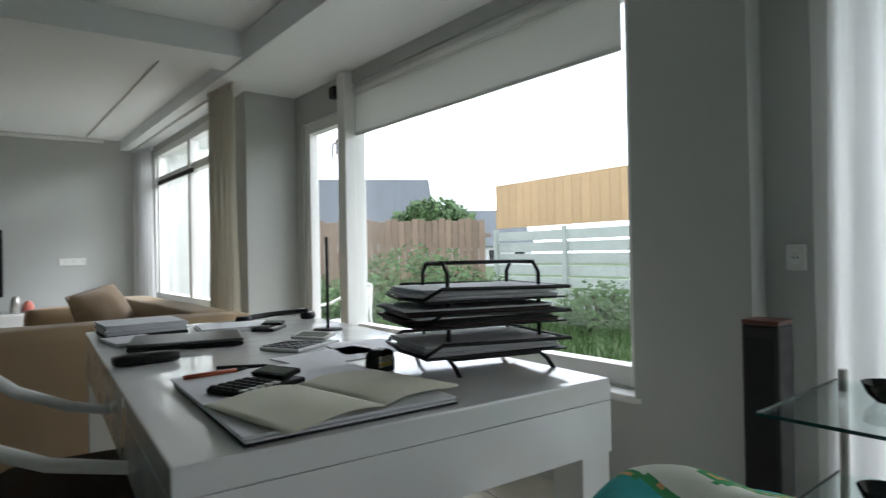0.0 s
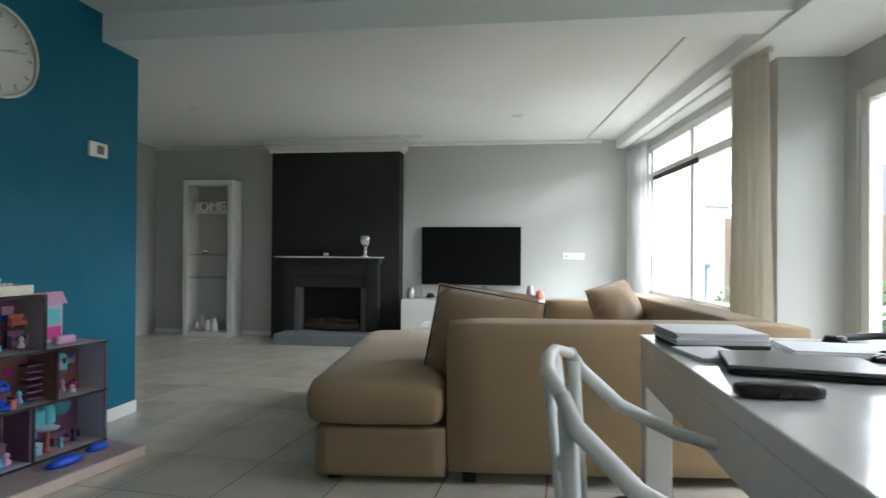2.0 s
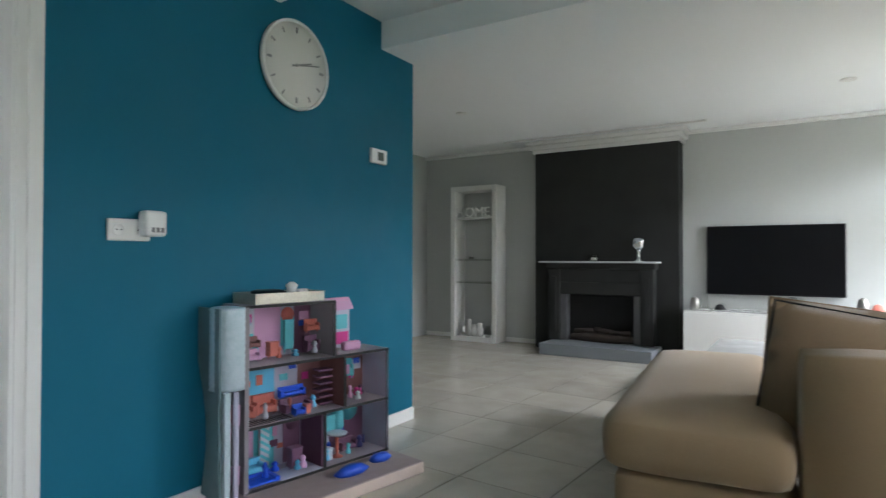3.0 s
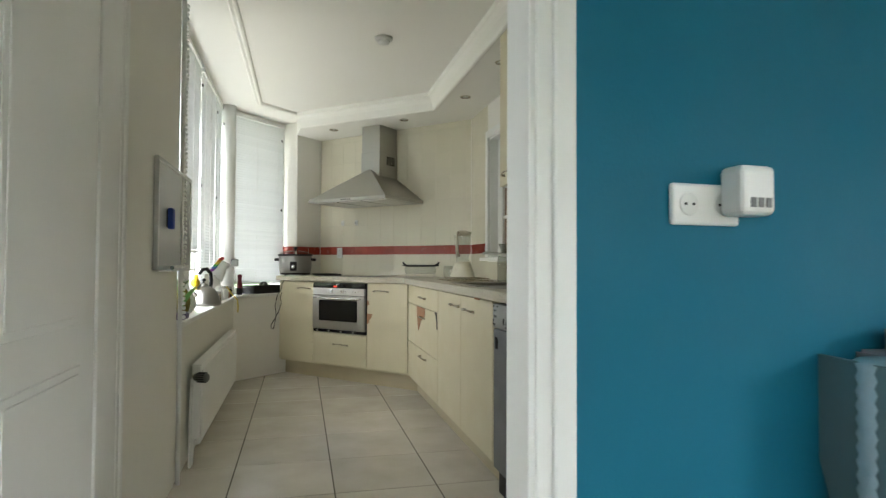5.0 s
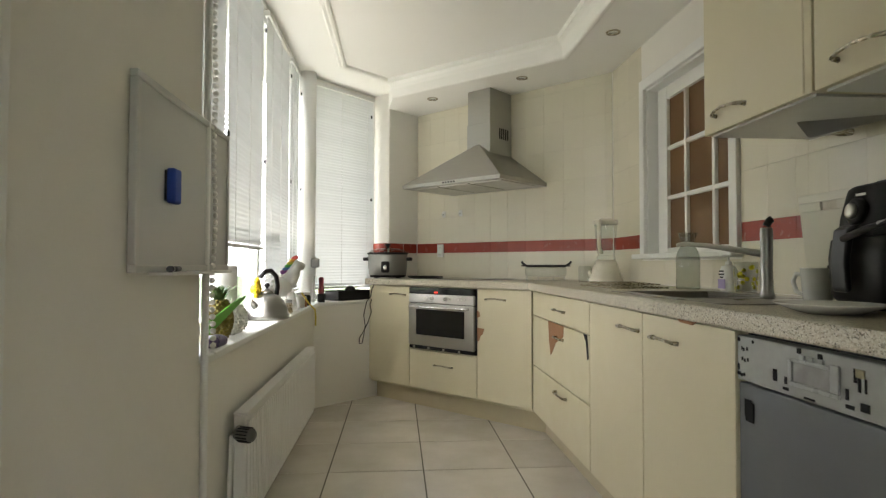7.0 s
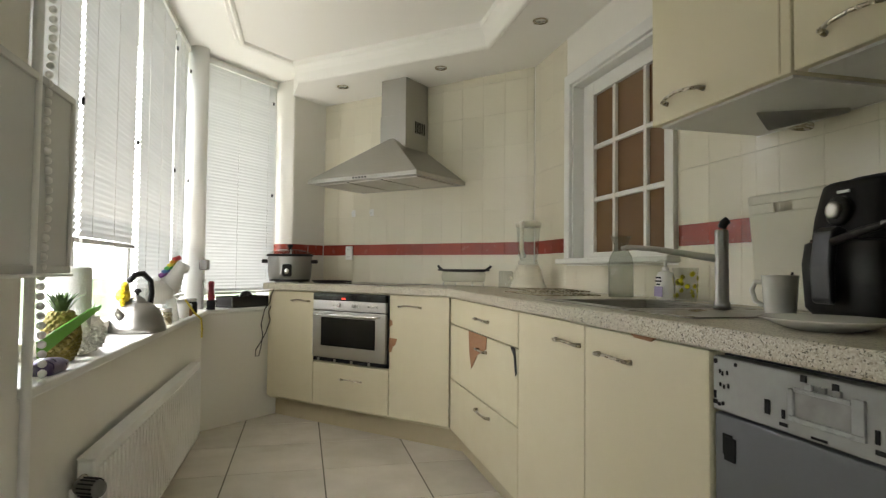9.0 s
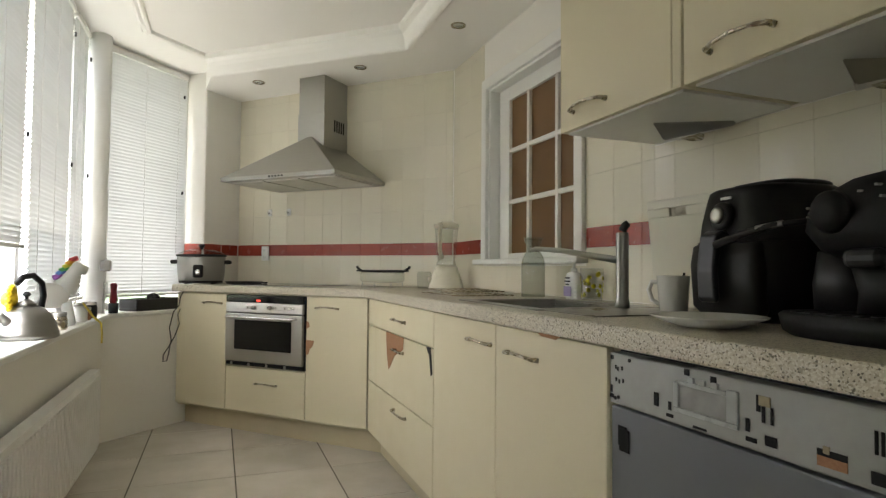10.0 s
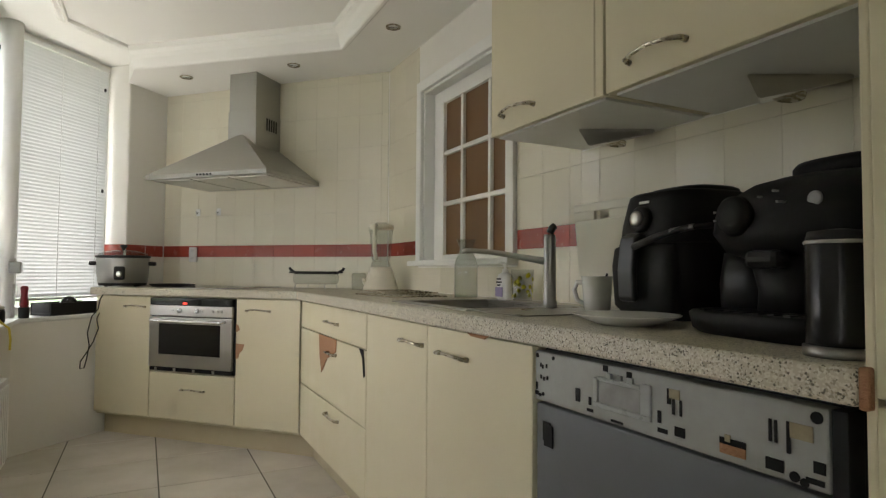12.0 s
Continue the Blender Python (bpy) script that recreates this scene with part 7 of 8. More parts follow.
part("stool", bm_lathe([(0.16, 0.0), (0.17, 0.02), (0.17, 0.57), (0.15, 0.585)], 28), "table", cl_)
socket(WIN @ pose(0.677, -3.675, 0.97, 0, 0, -90) @ Matrix.Diagonal((0.7, 1, 1, 1)), 1, "white single wall switch on the pier")

# teal wall: socket with plug, thermostat, clock
WB = pose(X_BLUE, 0, 0, 0, 0, 90)          # x runs along the wall to +y, -y stands out of the wall
socket(WB @ pose(3.431, 0, 1.1), 2, "white double wall socket on the teal wall", 'x')
pg = thing("plug_adapter", WB @ pose(3.5, -0.012, 1.122), "chunky white plug-in adapter", "adapter")
part("case", bm_box(-0.042, 0.042, -0.06, 0.0, -0.045, 0.05, 0.014, 3), "white_plastic", pg)
for i in range(3):
    part("port", bm_box(-0.022 + i * 0.018, -0.010 + i * 0.018, -0.062, -0.058, -0.03, -0.012), mat("grey_port", (0.2, 0.2, 0.2), 0.5), pg)
th = thing("thermostat", WB @ pose(4.88, 0, 1.578), "white room thermostat with small display", "thermostat")
part("case", bm_box(-0.07, 0.07, -0.022, 0.0, -0.042, 0.042, 0.006), "white_plastic", th)
part("display", bm_box(-0.018, 0.035, -0.0235, -0.02, -0.024, 0.024), mat("grey_display", (0.12, 0.14, 0.12), 0.25), th)
ck = thing("wall_clock", WB @ pose(4.235, 0, 1.922), "round white wall clock", "clock")
part("rim", bm_lathe([(0.2, 0.0), (0.215, 0.01), (0.215, 0.028), (0.205, 0.033), (0.2, 0.025)], 56, m=pose(0, 0, 0, 90), cap=False), "white_plastic", ck)
part("dial", bm_lathe([(0.204, 0.0), (0.203, 0.02), (0.001, 0.021)], 56, m=pose(0, 0, 0, 90)), mat("clock_dial", (0.72, 0.71, 0.66), 0.5, wear=0.1, wscale=4), ck)
for i in range(12):
    a = radians(30 * i)
    own = bm_box(-0.004 if i % 3 else -0.006, 0.004 if i % 3 else 0.006, -0.0225, -0.02, 0.155, 0.182)
    own.transform(Matrix.Rotation(a, 4, 'Y'))
    part("hour_mark", own, mat("clock_grey", (0.3, 0.3, 0.29), 0.5) if i == 0 else bpy.data.materials["clock_grey"], ck)
for ang, l, w in ((72, 0.10, 0.004), (78, 0.15, 0.0028)):
    own = bm_box(-w, w, -0.026, -0.023, -0.03, l, 0.0008)
    own.transform(Matrix.Rotation(radians(ang), 4, 'Y'))
    part("pointer", own, bpy.data.materials["clock_grey"], ck)
part("pivot", bm_cyl((0, -0.03, 0), (0, -0.02, 0), 0.008, 14), "steel", ck)

# doll's house against the teal wall
DOLL = pose(-0.785, 3.74, 0, 0, 0, 79)
dh = thing("dolls_house", DOLL, "three storey wooden doll's house with toy furniture", "doll's house")
dmag = mat("doll_magenta", (0.6, 0.04, 0.25), 0.45)
dgrey = mat("doll_grey", (0.27, 0.25, 0.265), 0.6, wear=0.3, wscale=6)
dflo = mat("doll_floor_paper", (0.42, 0.37, 0.4), 0.6, grain=0.3, gscale=30, wear=0.3, wscale=6)
dsil = mat("doll_silver_paper", (0.36, 0.5, 0.54), 0.42, 0.2, grain=0.6, gscale=45, wear=0.5, wscale=9, bump=0.8, bscale=35, col2=(0.6, 0.66, 0.7))
dpink = mat("doll_pink", (0.6, 0.33, 0.5), 0.6, wear=0.3, wscale=8)
dlil = mat("doll_lilac", (0.46, 0.4, 0.5), 0.6, wear=0.4, wscale=8, col2=(0.4, 0.6, 0.7))
dteal = mat("doll_teal", (0.12, 0.5, 0.55), 0.6, wear=0.3, wscale=8)
dplum = mat("doll_plum", (0.17, 0.075, 0.13), 0.6, wear=0.3, wscale=8)
dcor = mat("doll_coral", (0.55, 0.16, 0.12), 0.6, wear=0.3, wscale=8)
dblue = mat("doll_blue", (0.015, 0.08, 0.55), 0.35)
dsky = mat("doll_sky", (0.12, 0.45, 0.68), 0.4)
dbrn = mat("doll_brown", (0.24, 0.11, 0.1), 0.6, wear=0.3, wscale=8)
dwht = mat("doll_white", (0.5, 0.52, 0.58), 0.5, wear=0.2, wscale=9)
part("base", bm_box(-0.02, 0.83, -0.235, 0.2, 0.0, 0.055, 0.004), mat("doll_base_wood", (0.42, 0.34, 0.33), 0.6, grain=0.3, gscale=20, wear=0.3, wscale=8), dh)
part("base_edge", bm_box(0.0, 0.83, -0.2365, -0.234, 0.004, 0.05), mat("doll_pale_edge", (0.66, 0.54, 0.47), 0.7, wear=0.4, wscale=10), dh)
for z, x1 in ((0.055, 0.82), (0.305, 0.82), (0.545, 0.82), (0.795, 0.5)):
    part("floor_board", bm_box(0.06, x1, 0.0, 0.19, z, z + 0.012, 0.001), dflo, dh)
for z, x1 in ((0.055, 0.82), (0.305, 0.82), (0.545, 0.82), (0.795, 0.5)):
    part("floor_edge", bm_box(0.06, x1, -0.003, -0.0002, z, z + 0.012), "black_matt", dh, "dark sawn edge")
part("side_panel", bm_poly_extrude([(0.0, 0.055), (0.0, 0.8), (0.2, 0.8), (0.2, 0.62), (0.14, 0.5), (0.1, 0.3), (0.13, 0.055)], 'x', 0.055, 0.067, 0.001), dgrey, dh)
part("side_panel", bm_box(0.808, 0.82, 0.0, 0.19, 0.067, 0.545), dlil, dh, "printed mauve side")
part("inner_wall", bm_box(0.49, 0.5, 0.005, 0.19, 0.557, 0.795), dgrey, dh)
part("inner_wall", bm_box(0.55, 0.56, 0.005, 0.19, 0.317, 0.545), dbrn, dh)
part("inner_wall", bm_box(0.44, 0.45, 0.02, 0.19, 0.067, 0.305), dplum, dh)
for x0, x1, z0, z1, m_ in ((0.067, 0.2, 0.557, 0.795, dwht), (0.2, 0.33, 0.557, 0.795, dpink), (0.33, 0.4, 0.557, 0.795, dlil), (0.4, 0.49, 0.557, 0.795, dplum),
                           (0.067, 0.3, 0.317, 0.545, dsky), (0.3, 0.42, 0.317, 0.545, dlil), (0.42, 0.55, 0.317, 0.545, dbrn), (0.56, 0.808, 0.317, 0.545, dbrn),
                           (0.067, 0.2, 0.067, 0.305, dpink), (0.2, 0.3, 0.067, 0.305, dteal), (0.3, 0.44, 0.067, 0.305, dlil), (0.45, 0.6, 0.067, 0.305, dwht), (0.6, 0.808, 0.067, 0.305, dplum)):
    part("back_wall", bm_box(x0, x1, 0.185, 0.192, z0, z1), m_, dh)
for x, z0, z1 in ((0.49, 0.557, 0.795), (0.55, 0.317, 0.545), (0.44, 0.067, 0.305), (0.808, 0.067, 0.545)):
    part("wall_edge", bm_box(x - 0.001, x + 0.013, 0.0, 0.004, z0, z1), "black_matt", dh, "dark sawn edge")
# printed arch, door and shelves on the back walls
part("wall_print", bm_lathe([(0.001, 0.0), (0.034, 0.001), (0.034, 0.003)], 20, m=pose(0.365, 0.184, 0.74, 90)), dcor, dh)
part("wall_print", bm_box(0.331, 0.399, 0.1815, 0.1845, 0.6, 0.74), dteal, dh)
part("wall_print", bm_lathe([(0.001, 0.0), (0.03, 0.001), (0.03, 0.003)], 20, m=pose(0.39, 0.184, 0.24, 90)), dplum, dh)
part("wall_print", bm_box(0.345, 0.435, 0.1822, 0.1846, 0.07, 0.27), dplum, dh)
part("wall_print", bm_box(0.07, 0.3, 0.1822, 0.1846, 0.317, 0.40), dcor, dh)
part("wall_print", bm_lathe([(0.001, 0.0), (0.05, 0.001), (0.05, 0.003)], 24, m=pose(0.72, 0.184, 0.24, 90)), dteal, dh)
part("gable", bm_box(0.505, 0.71, 0.17, 0.19, 0.557, 0.75), dlil, dh)
part("gable_roof", bm_poly_extrude([(0.5, 0.735), (0.73, 0.745), (0.7, 0.805), (0.5, 0.8)], 'y', 0.16, 0.19), dpink, dh)
part("gable_window", bm_box(0.53, 0.6, 0.165, 0.17, 0.6, 0.7), dteal, dh)
part("gable_window", bm_box(0.625, 0.695, 0.165, 0.17, 0.65, 0.72), dteal, dh)
part("gable_print", bm_box(0.62, 0.7, 0.1655, 0.17, 0.575, 0.635), dmag, dh)
part("tower", bm_lathe([(0.075 - 0.0022 * (k % 2), 0.32 * k / 24) for k in range(25)] + [(0.068, 0.325)], 28, m=pose(0.02, 0.06, 0.477)), dsil, dh, "shiny round lift tower")
part("tower_rail", bm_box(-0.035, -0.01, -0.02, 0.02, 0.06, 0.477, 0.004), dsil, dh)
part("tower_rail", bm_box(0.0, 0.02, -0.03, -0.01, 0.06, 0.477, 0.006), dlil, dh)
part("front_post", bm_box(0.055, 0.075, -0.004, 0.012, 0.06, 0.8, 0.001), dgrey, dh)
random.seed(8)
for x, y, z, sx, sy, sz, m_ in ((0.12, 0.08, 0.567, 0.09, 0.05, 0.05, dpink), (0.15, 0.1, 0.617, 0.05, 0.04, 0.05, dbrn), (0.24, 0.1, 0.567, 0.05, 0.04, 0.07, dcor), (0.44, 0.1, 0.567, 0.07, 0.04, 0.08, dplum),
                                (0.44, 0.1, 0.66, 0.07, 0.03, 0.06, dcor), (0.35, 0.15, 0.57, 0.05, 0.02, 0.15, dteal),
                                (0.1, 0.12, 0.317, 0.12, 0.06, 0.08, dcor), (0.22, 0.13, 0.317, 0.1, 0.05, 0.09, dcor), (0.35, 0.09, 0.317, 0.14, 0.07, 0.06, dplum), (0.35, 0.12, 0.377, 0.13, 0.03, 0.05, dblue),
                                (0.32, 0.02, 0.317, 0.05, 0.04, 0.05, dblue), (0.36, 0.015, 0.317, 0.03, 0.03, 0.045, dcor), (0.68, 0.16, 0.4, 0.09, 0.02, 0.1, dteal), (0.68, 0.155, 0.42, 0.04, 0.02, 0.05, dpink),
                                (0.14, 0.05, 0.067, 0.16, 0.1, 0.035, dblue), (0.13, 0.08, 0.1, 0.1, 0.06, 0.06, dsky), (0.23, 0.15, 0.067, 0.05, 0.02, 0.2, dwht), (0.34, 0.08, 0.067, 0.06, 0.05, 0.1, dplum),
                                (0.5, 0.06, 0.067, 0.045, 0.04, 0.06, dwht), (0.66, 0.12, 0.067, 0.09, 0.05, 0.06, dplum), (0.56, 0.14, 0.15, 0.08, 0.03, 0.1, dteal), (0.02, 0.0, 0.1, 0.03, 0.03, 0.08, dpink), (0.02, 0.0, 0.33, 0.03, 0.03, 0.09, dpink)):
    x0, x1, y0, y1 = x - sx / 2, x + sx / 2, y - sy / 2, y + sy / 2
    if sz > 1.2 * sx:      # upright: a little cupboard on legs with a cornice
        bm = bm_box(x0 + 0.003, x1 - 0.003, y0 + 0.002, y1, z + sz * 0.12, z + sz * 0.94, 0.003)
        bm_box(x0, x1, y0, y1, z + sz * 0.93, z + sz, 0.002, bm=bm)
        for lx in (x0 + 0.006, x1 - 0.006):
            bm_cyl((lx, y, z), (lx, y, z + sz * 0.14), 0.003, 8, bm=bm)
    else:                  # low: a little settee with back, arms and feet
        bm = bm_soft(x0, x1, y0, y1 - 0.006, z + sz * 0.15, z + sz * 0.5, 0.006, 0.003, 3, 0.0)
        for f in bm.faces:
            f.smooth = True
        bm_box(x0, x1, y1 - sy * 0.3, y1, z + sz * 0.15, z + sz, 0.004, bm=bm)
        for ax in (x0, x1 - sx * 0.14):
            bm_box(ax, ax + sx * 0.14, y0, y1, z + sz * 0.12, z + sz * 0.72, 0.003, bm=bm)
        for lx in (x0 + 0.006, x1 - 0.006):
            bm_cyl((lx, y, z), (lx, y, z + sz * 0.2), 0.003, 8, bm=bm)
    part("toy_piece", bm, m_, dh)
for i in range(6):
    own = bm_box(-0.03, 0.03, 0.0, 0.003, -0.006, 0.006)
    own.transform(pose(0.23, 0.136, 0.1 + i * 0.03, 0, 35, 0))
    part("stripe", own, dteal, dh)
    part("stair", bm_box(0.46, 0.53, 0.06, 0.12, 0.33 + i * 0.03, 0.338 + i * 0.03), dplum, dh)
for i in range(12):
    part("rug_stripe", bm_box(0.09 + i * 0.017, 0.098 + i * 0.017, 0.01, 0.09, 0.317, 0.319), "black_matt", dh)
part("table_top", bm_lathe([(0.045, 0.0), (0.05, 0.008), (0.04, 0.012)], 18, m=pose(0.57, 0.08, 0.17)), dwht, dh)
part("table_leg", bm_lathe([(0.03, 0.0), (0.008, 0.012), (0.008, 0.1)], 14, m=pose(0.57, 0.08, 0.067)), dcor, dh)
part("toy_chair", bm_lathe([(0.02, 0.0), (0.036, 0.03), (0.034, 0.09), (0.02, 0.11)], 14, m=pose(0.62, 0.15, 0.16)), dteal, dh)
part("toy_slipper", bm_lathe([(0.04, 0.0), (0.052, 0.012), (0.03, 0.035), (0.01, 0.04)], 18, m=pose(0.5, -0.12, 0.055) @ Matrix.Diagonal((1.8, 0.8, 1, 1))), dblue, dh, "glossy blue toy pool")
part("toy_slipper", bm_lathe([(0.04, 0.0), (0.05, 0.01), (0.03, 0.03), (0.01, 0.034)], 18, m=pose(0.7, -0.08, 0.055) @ Matrix.Diagonal((1.3, 0.7, 1, 1))), dblue, dh, "small blue toy pool")
part("toy_shoe", bm_box(0.6, 0.7, 0.06, 0.1, 0.557, 0.6, 0.012), dpink, dh)
part("rug", bm_box(0.23, 0.43, 0.0, 0.12, 0.067, 0.07), dlil, dh)
dnavy = mat("doll_navy", (0.03, 0.03, 0.11), 0.5)
part("side_wing", bm_poly_extrude([(0.0, 0.055), (0.0, 0.8), (0.195, 0.8), (0.195, 0.68), (0.185, 0.6), (0.155, 0.52), (0.125, 0.44), (0.108, 0.35), (0.108, 0.25), (0.125, 0.15), (0.15, 0.055)], 'x', -0.05, -0.04, 0.001), mat("doll_wing", (0.13, 0.2, 0.215), 0.5, wear=0.3, wscale=6), dh)
random.seed(21)
tints = (dpink, dteal, dcor, dsky, dnavy, dwht, dmag, dplum, dblue)
for x0, x1, z0, z1 in ((0.08, 0.48, 0.57, 0.78), (0.08, 0.54, 0.33, 0.53), (0.57, 0.8, 0.33, 0.53), (0.08, 0.43, 0.08, 0.29), (0.46, 0.8, 0.08, 0.29)):
    for i in range(5):
        x, z = random.uniform(x0, x1 - 0.05), random.uniform(z0 + 0.06, z1 - 0.04)
        w, h = random.uniform(0.02, 0.06), random.uniform(0.02, 0.05)
        part("wall_print", bm_box(x, min(x + w, x1), 0.1828, 0.1848 + 0.0001 * i, z, min(z + h, z1)), random.choice(tints), dh)
    for i in range(5):
        x, y = random.uniform(x0 + 0.02, x1 - 0.02), random.uniform(0.03, 0.13)
        r, h = random.uniform(0.008, 0.018), random.uniform(0.025, 0.07)
        m_ = random.choice(tints)
        part("toy_figure", bm_lathe([(r, 0.0), (r * 1.1, h * 0.2), (r * 0.5, h * 0.55), (r * 0.9, h * 0.75), (r * 0.4, h)], 10, m=pose(x, y, z0 - 0.003)), m_, dh)
for x, z in ((0.52, 0.557), (0.56, 0.62), (0.53, 0.68)):
    part("gable_print", bm_box(x, x + 0.06, 0.164, 0.169, z, z + 0.05), random.choice(tints), dh)
ty = thing("metal_tray", DOLL @ pose(0.27, 0.09, 0.808, 0, 0, 3), "embossed silver tray with odds and ends", "tray")
bm = bm_box(-0.17, 0.17, -0.08, 0.08, 0.0, 0.006)
bm_box(-0.17, 0.17, -0.085, -0.079, 0.0, 0.045, 0.002, bm=bm)
bm_box(-0.17, 0.17, 0.079, 0.085, 0.0, 0.045, 0.002, bm=bm)
bm_box(-0.175, -0.169, -0.085, 0.085, 0.0, 0.045, 0.002, bm=bm)
bm_box(0.169, 0.175, -0.085, 0.085, 0.0, 0.045, 0.002, bm=bm)
part("tray", bm, mat("embossed_silver", (0.55, 0.52, 0.42), 0.35, 0.7, grain=0.5, gscale=90, bump=0.8, bscale=120), ty)
part("glove", bm_soft(-0.13, 0.0, -0.06, 0.05, 0.006, 0.06, 0.02, 0.0, 4, 0.01), "black", ty)
part("figure", bm_lathe([(0.025, 0.006), (0.02, 0.05), (0.028, 0.07), (0.01, 0.085)], 14, m=pose(0.06, 0, 0)), "ceramic", ty)
for x in (0.12, 0.15):
    part("small_pot", bm_lathe([(0.016, 0.006), (0.016, 0.05)], 12, m=pose(x, 0.03, 0)), "ceramic", ty)

# far end: things on cabinet, mantel and shelf
ms = thing("media_box", pose(1.02, 8.32, 0.505), "black media box under the television", "media box")
part("case", bm_box(-0.2, 0.12, -0.1, 0.08, 0.0, 0.045, 0.006), "black", ms)
part("stand_foot", bm_box(-0.1, 0.05, -0.04, 0.03, 0.045, 0.06, 0.004), "black_gloss", ms)
for i in range(3):
    part("cable", bm_tube([(-0.04 + i * 0.02, 0.12, 0.14), (-0.03 + i * 0.03, 0.1, 0.08), (-0.05 + i * 0.04, 0.08, 0.03)], 0.005, 6), "black", ms)
for x, h, mname, lab in ((0.28, 0.16, "jar_glass", "glass dome on the cabinet"), (0.2, 0.12, "steel", "silver candle holder on the cabinet"), (1.52, 0.16, "steel", "slim silver ornament beside the television"), (1.62, 0.11, dcor, "red patterned candle glass"), (0.42, 0.06, "black", "small black box on the cabinet")):
    o = thing("ornament", pose(x, 8.3, 0.505), lab, "ornament")
    part("body", bm_lathe([(0.04, 0.0), (0.05, 0.01), (0.045, h * 0.6), (0.03, h * 0.9), (0.008, h)], 22), mname, o)
    part("foot", bm_lathe([(0.052, 0.0), (0.05, 0.008)], 22), "steel", o)
gb = thing("goblet", pose(-0.32, 8.28, 0.96), "silver goblet on the mantel", "goblet")
part("stem", bm_lathe([(0.05, 0.0), (0.045, 0.012), (0.018, 0.03), (0.022, 0.06), (0.016, 0.1), (0.03, 0.12)], 24), "chrome", gb)
part("cup", bm_lathe([(0.03, 0.12), (0.06, 0.15), (0.068, 0.2), (0.064, 0.235)], 24), "chrome", gb)
tl = thing("tealight_holder", pose(-0.78, 8.28, 0.96), "small glass tealight holder on the mantel", "candle holder")
part("cup", bm_lathe([(0.035, 0.0), (0.05, 0.03), (0.045, 0.075)], 20), "jar_glass", tl)
part("wax", bm_lathe([(0.03, 0.01), (0.03, 0.04)], 16), "ceramic", tl)
socket(pose(2.0, Y_TV, 0.98), 3, "white triple wall socket beside the television", 'x')


def letters(word, m, size, label):
    c = thing("letter_sign", m, label, "sign")
    cu_ = bpy.data.curves.new("letters", 'FONT')
    cu_.body, cu_.size, cu_.extrude, cu_.align_x = word, size, 0.012, 'CENTER'
    tmp = new("tmp_letters", cu_)
    me = bpy.data.meshes.new_from_object(tmp.evaluated_get(bpy.context.evaluated_depsgraph_get()))
    bpy.data.objects.remove(tmp)
    me.materials.clear()
    me.materials.append(M["white_paint"])
    o = new("letters", me)
    o.parent = c
    o.matrix_basis = pose(0, 0, 0, 90)
    return c


letters("HOME", pose((SX0 + SX1) / 2, 8.32, 1.482), 0.16, "white standing letters spelling HOME")
for i, (x, z, h, mname) in enumerate(((-2.4, 0.06, 0.12, "chrome"), (-2.33, 0.06, 0.2, "steel"), (-2.26, 0.06, 0.14, "ceramic"), (-2.18, 0.06, 0.16, "ceramic"), (-2.08, 0.06, 0.13, "jar_glass"), (-2.3, 0.98, 0.04, "chrome"))):
    o = thing("vase", pose(x, 8.38, z), "silver or white vase in the shelf unit", "vase", "shelf vases")
    part("body", bm_lathe([(0.025, 0.0), (0.04, 0.02), (0.042, h * 0.5), (0.025, h * 0.8), (0.03, h)], 20), mname, o)
    part("foot", bm_lathe([(0.028, 0.0), (0.026, 0.006)], 18), "steel", o)
for x, y in ((-1.5, 6.76), (1.38, 7.34), (-2.2, 6.2)):
    s_ = thing("ceiling_spot", pose(x, y, Z_FAR - 0.001), "small white round ceiling fitting", "spotlight", "living ceiling fittings")
    part("rim", bm_lathe([(0.03, -0.004), (0.05, -0.008), (0.052, 0.0)], 24, cap=False), "white_plastic", s_)
    part("lens", bm_lathe([(0.0005, -0.003), (0.03, -0.003), (0.03, 0.0)], 24), "white_plastic", s_)

# ---- garden and what lies behind it ----
structure("ground", bm_box(-60, 160, -120, 160, -0.4, -0.14), "grass", label="grassy garden ground", category="ground")


def board_fence(name, a, b, h, w, mname, label, cat="fence", z0=-0.14, wob=0.03):
    f = thing(name, pose(a[0], a[1], z0, 0, 0, math.degrees(math.atan2(b[1] - a[1], b[0] - a[0]))), label, cat)
    length = math.dist(a, b)
    n = int(length / w)
    base = bm_box(0, w - 0.008, 0, 0.022, 0.0, h, 0.004)
    me = None
    for i in range(n):
        if me is None:
            o = part("board", base, mname, f)
            me = o.data
        else:
            o = new("board", me)
            o.parent = f
        o.matrix_basis = pose(i * w, 0.012 * (i % 2), wob * math.sin(i * 1.7) - 0.0)
    for z in (0.3, h - 0.35):
        part("rail", bm_box(0, length, 0.035, 0.07, z, z + 0.07), mname, f)
    return f


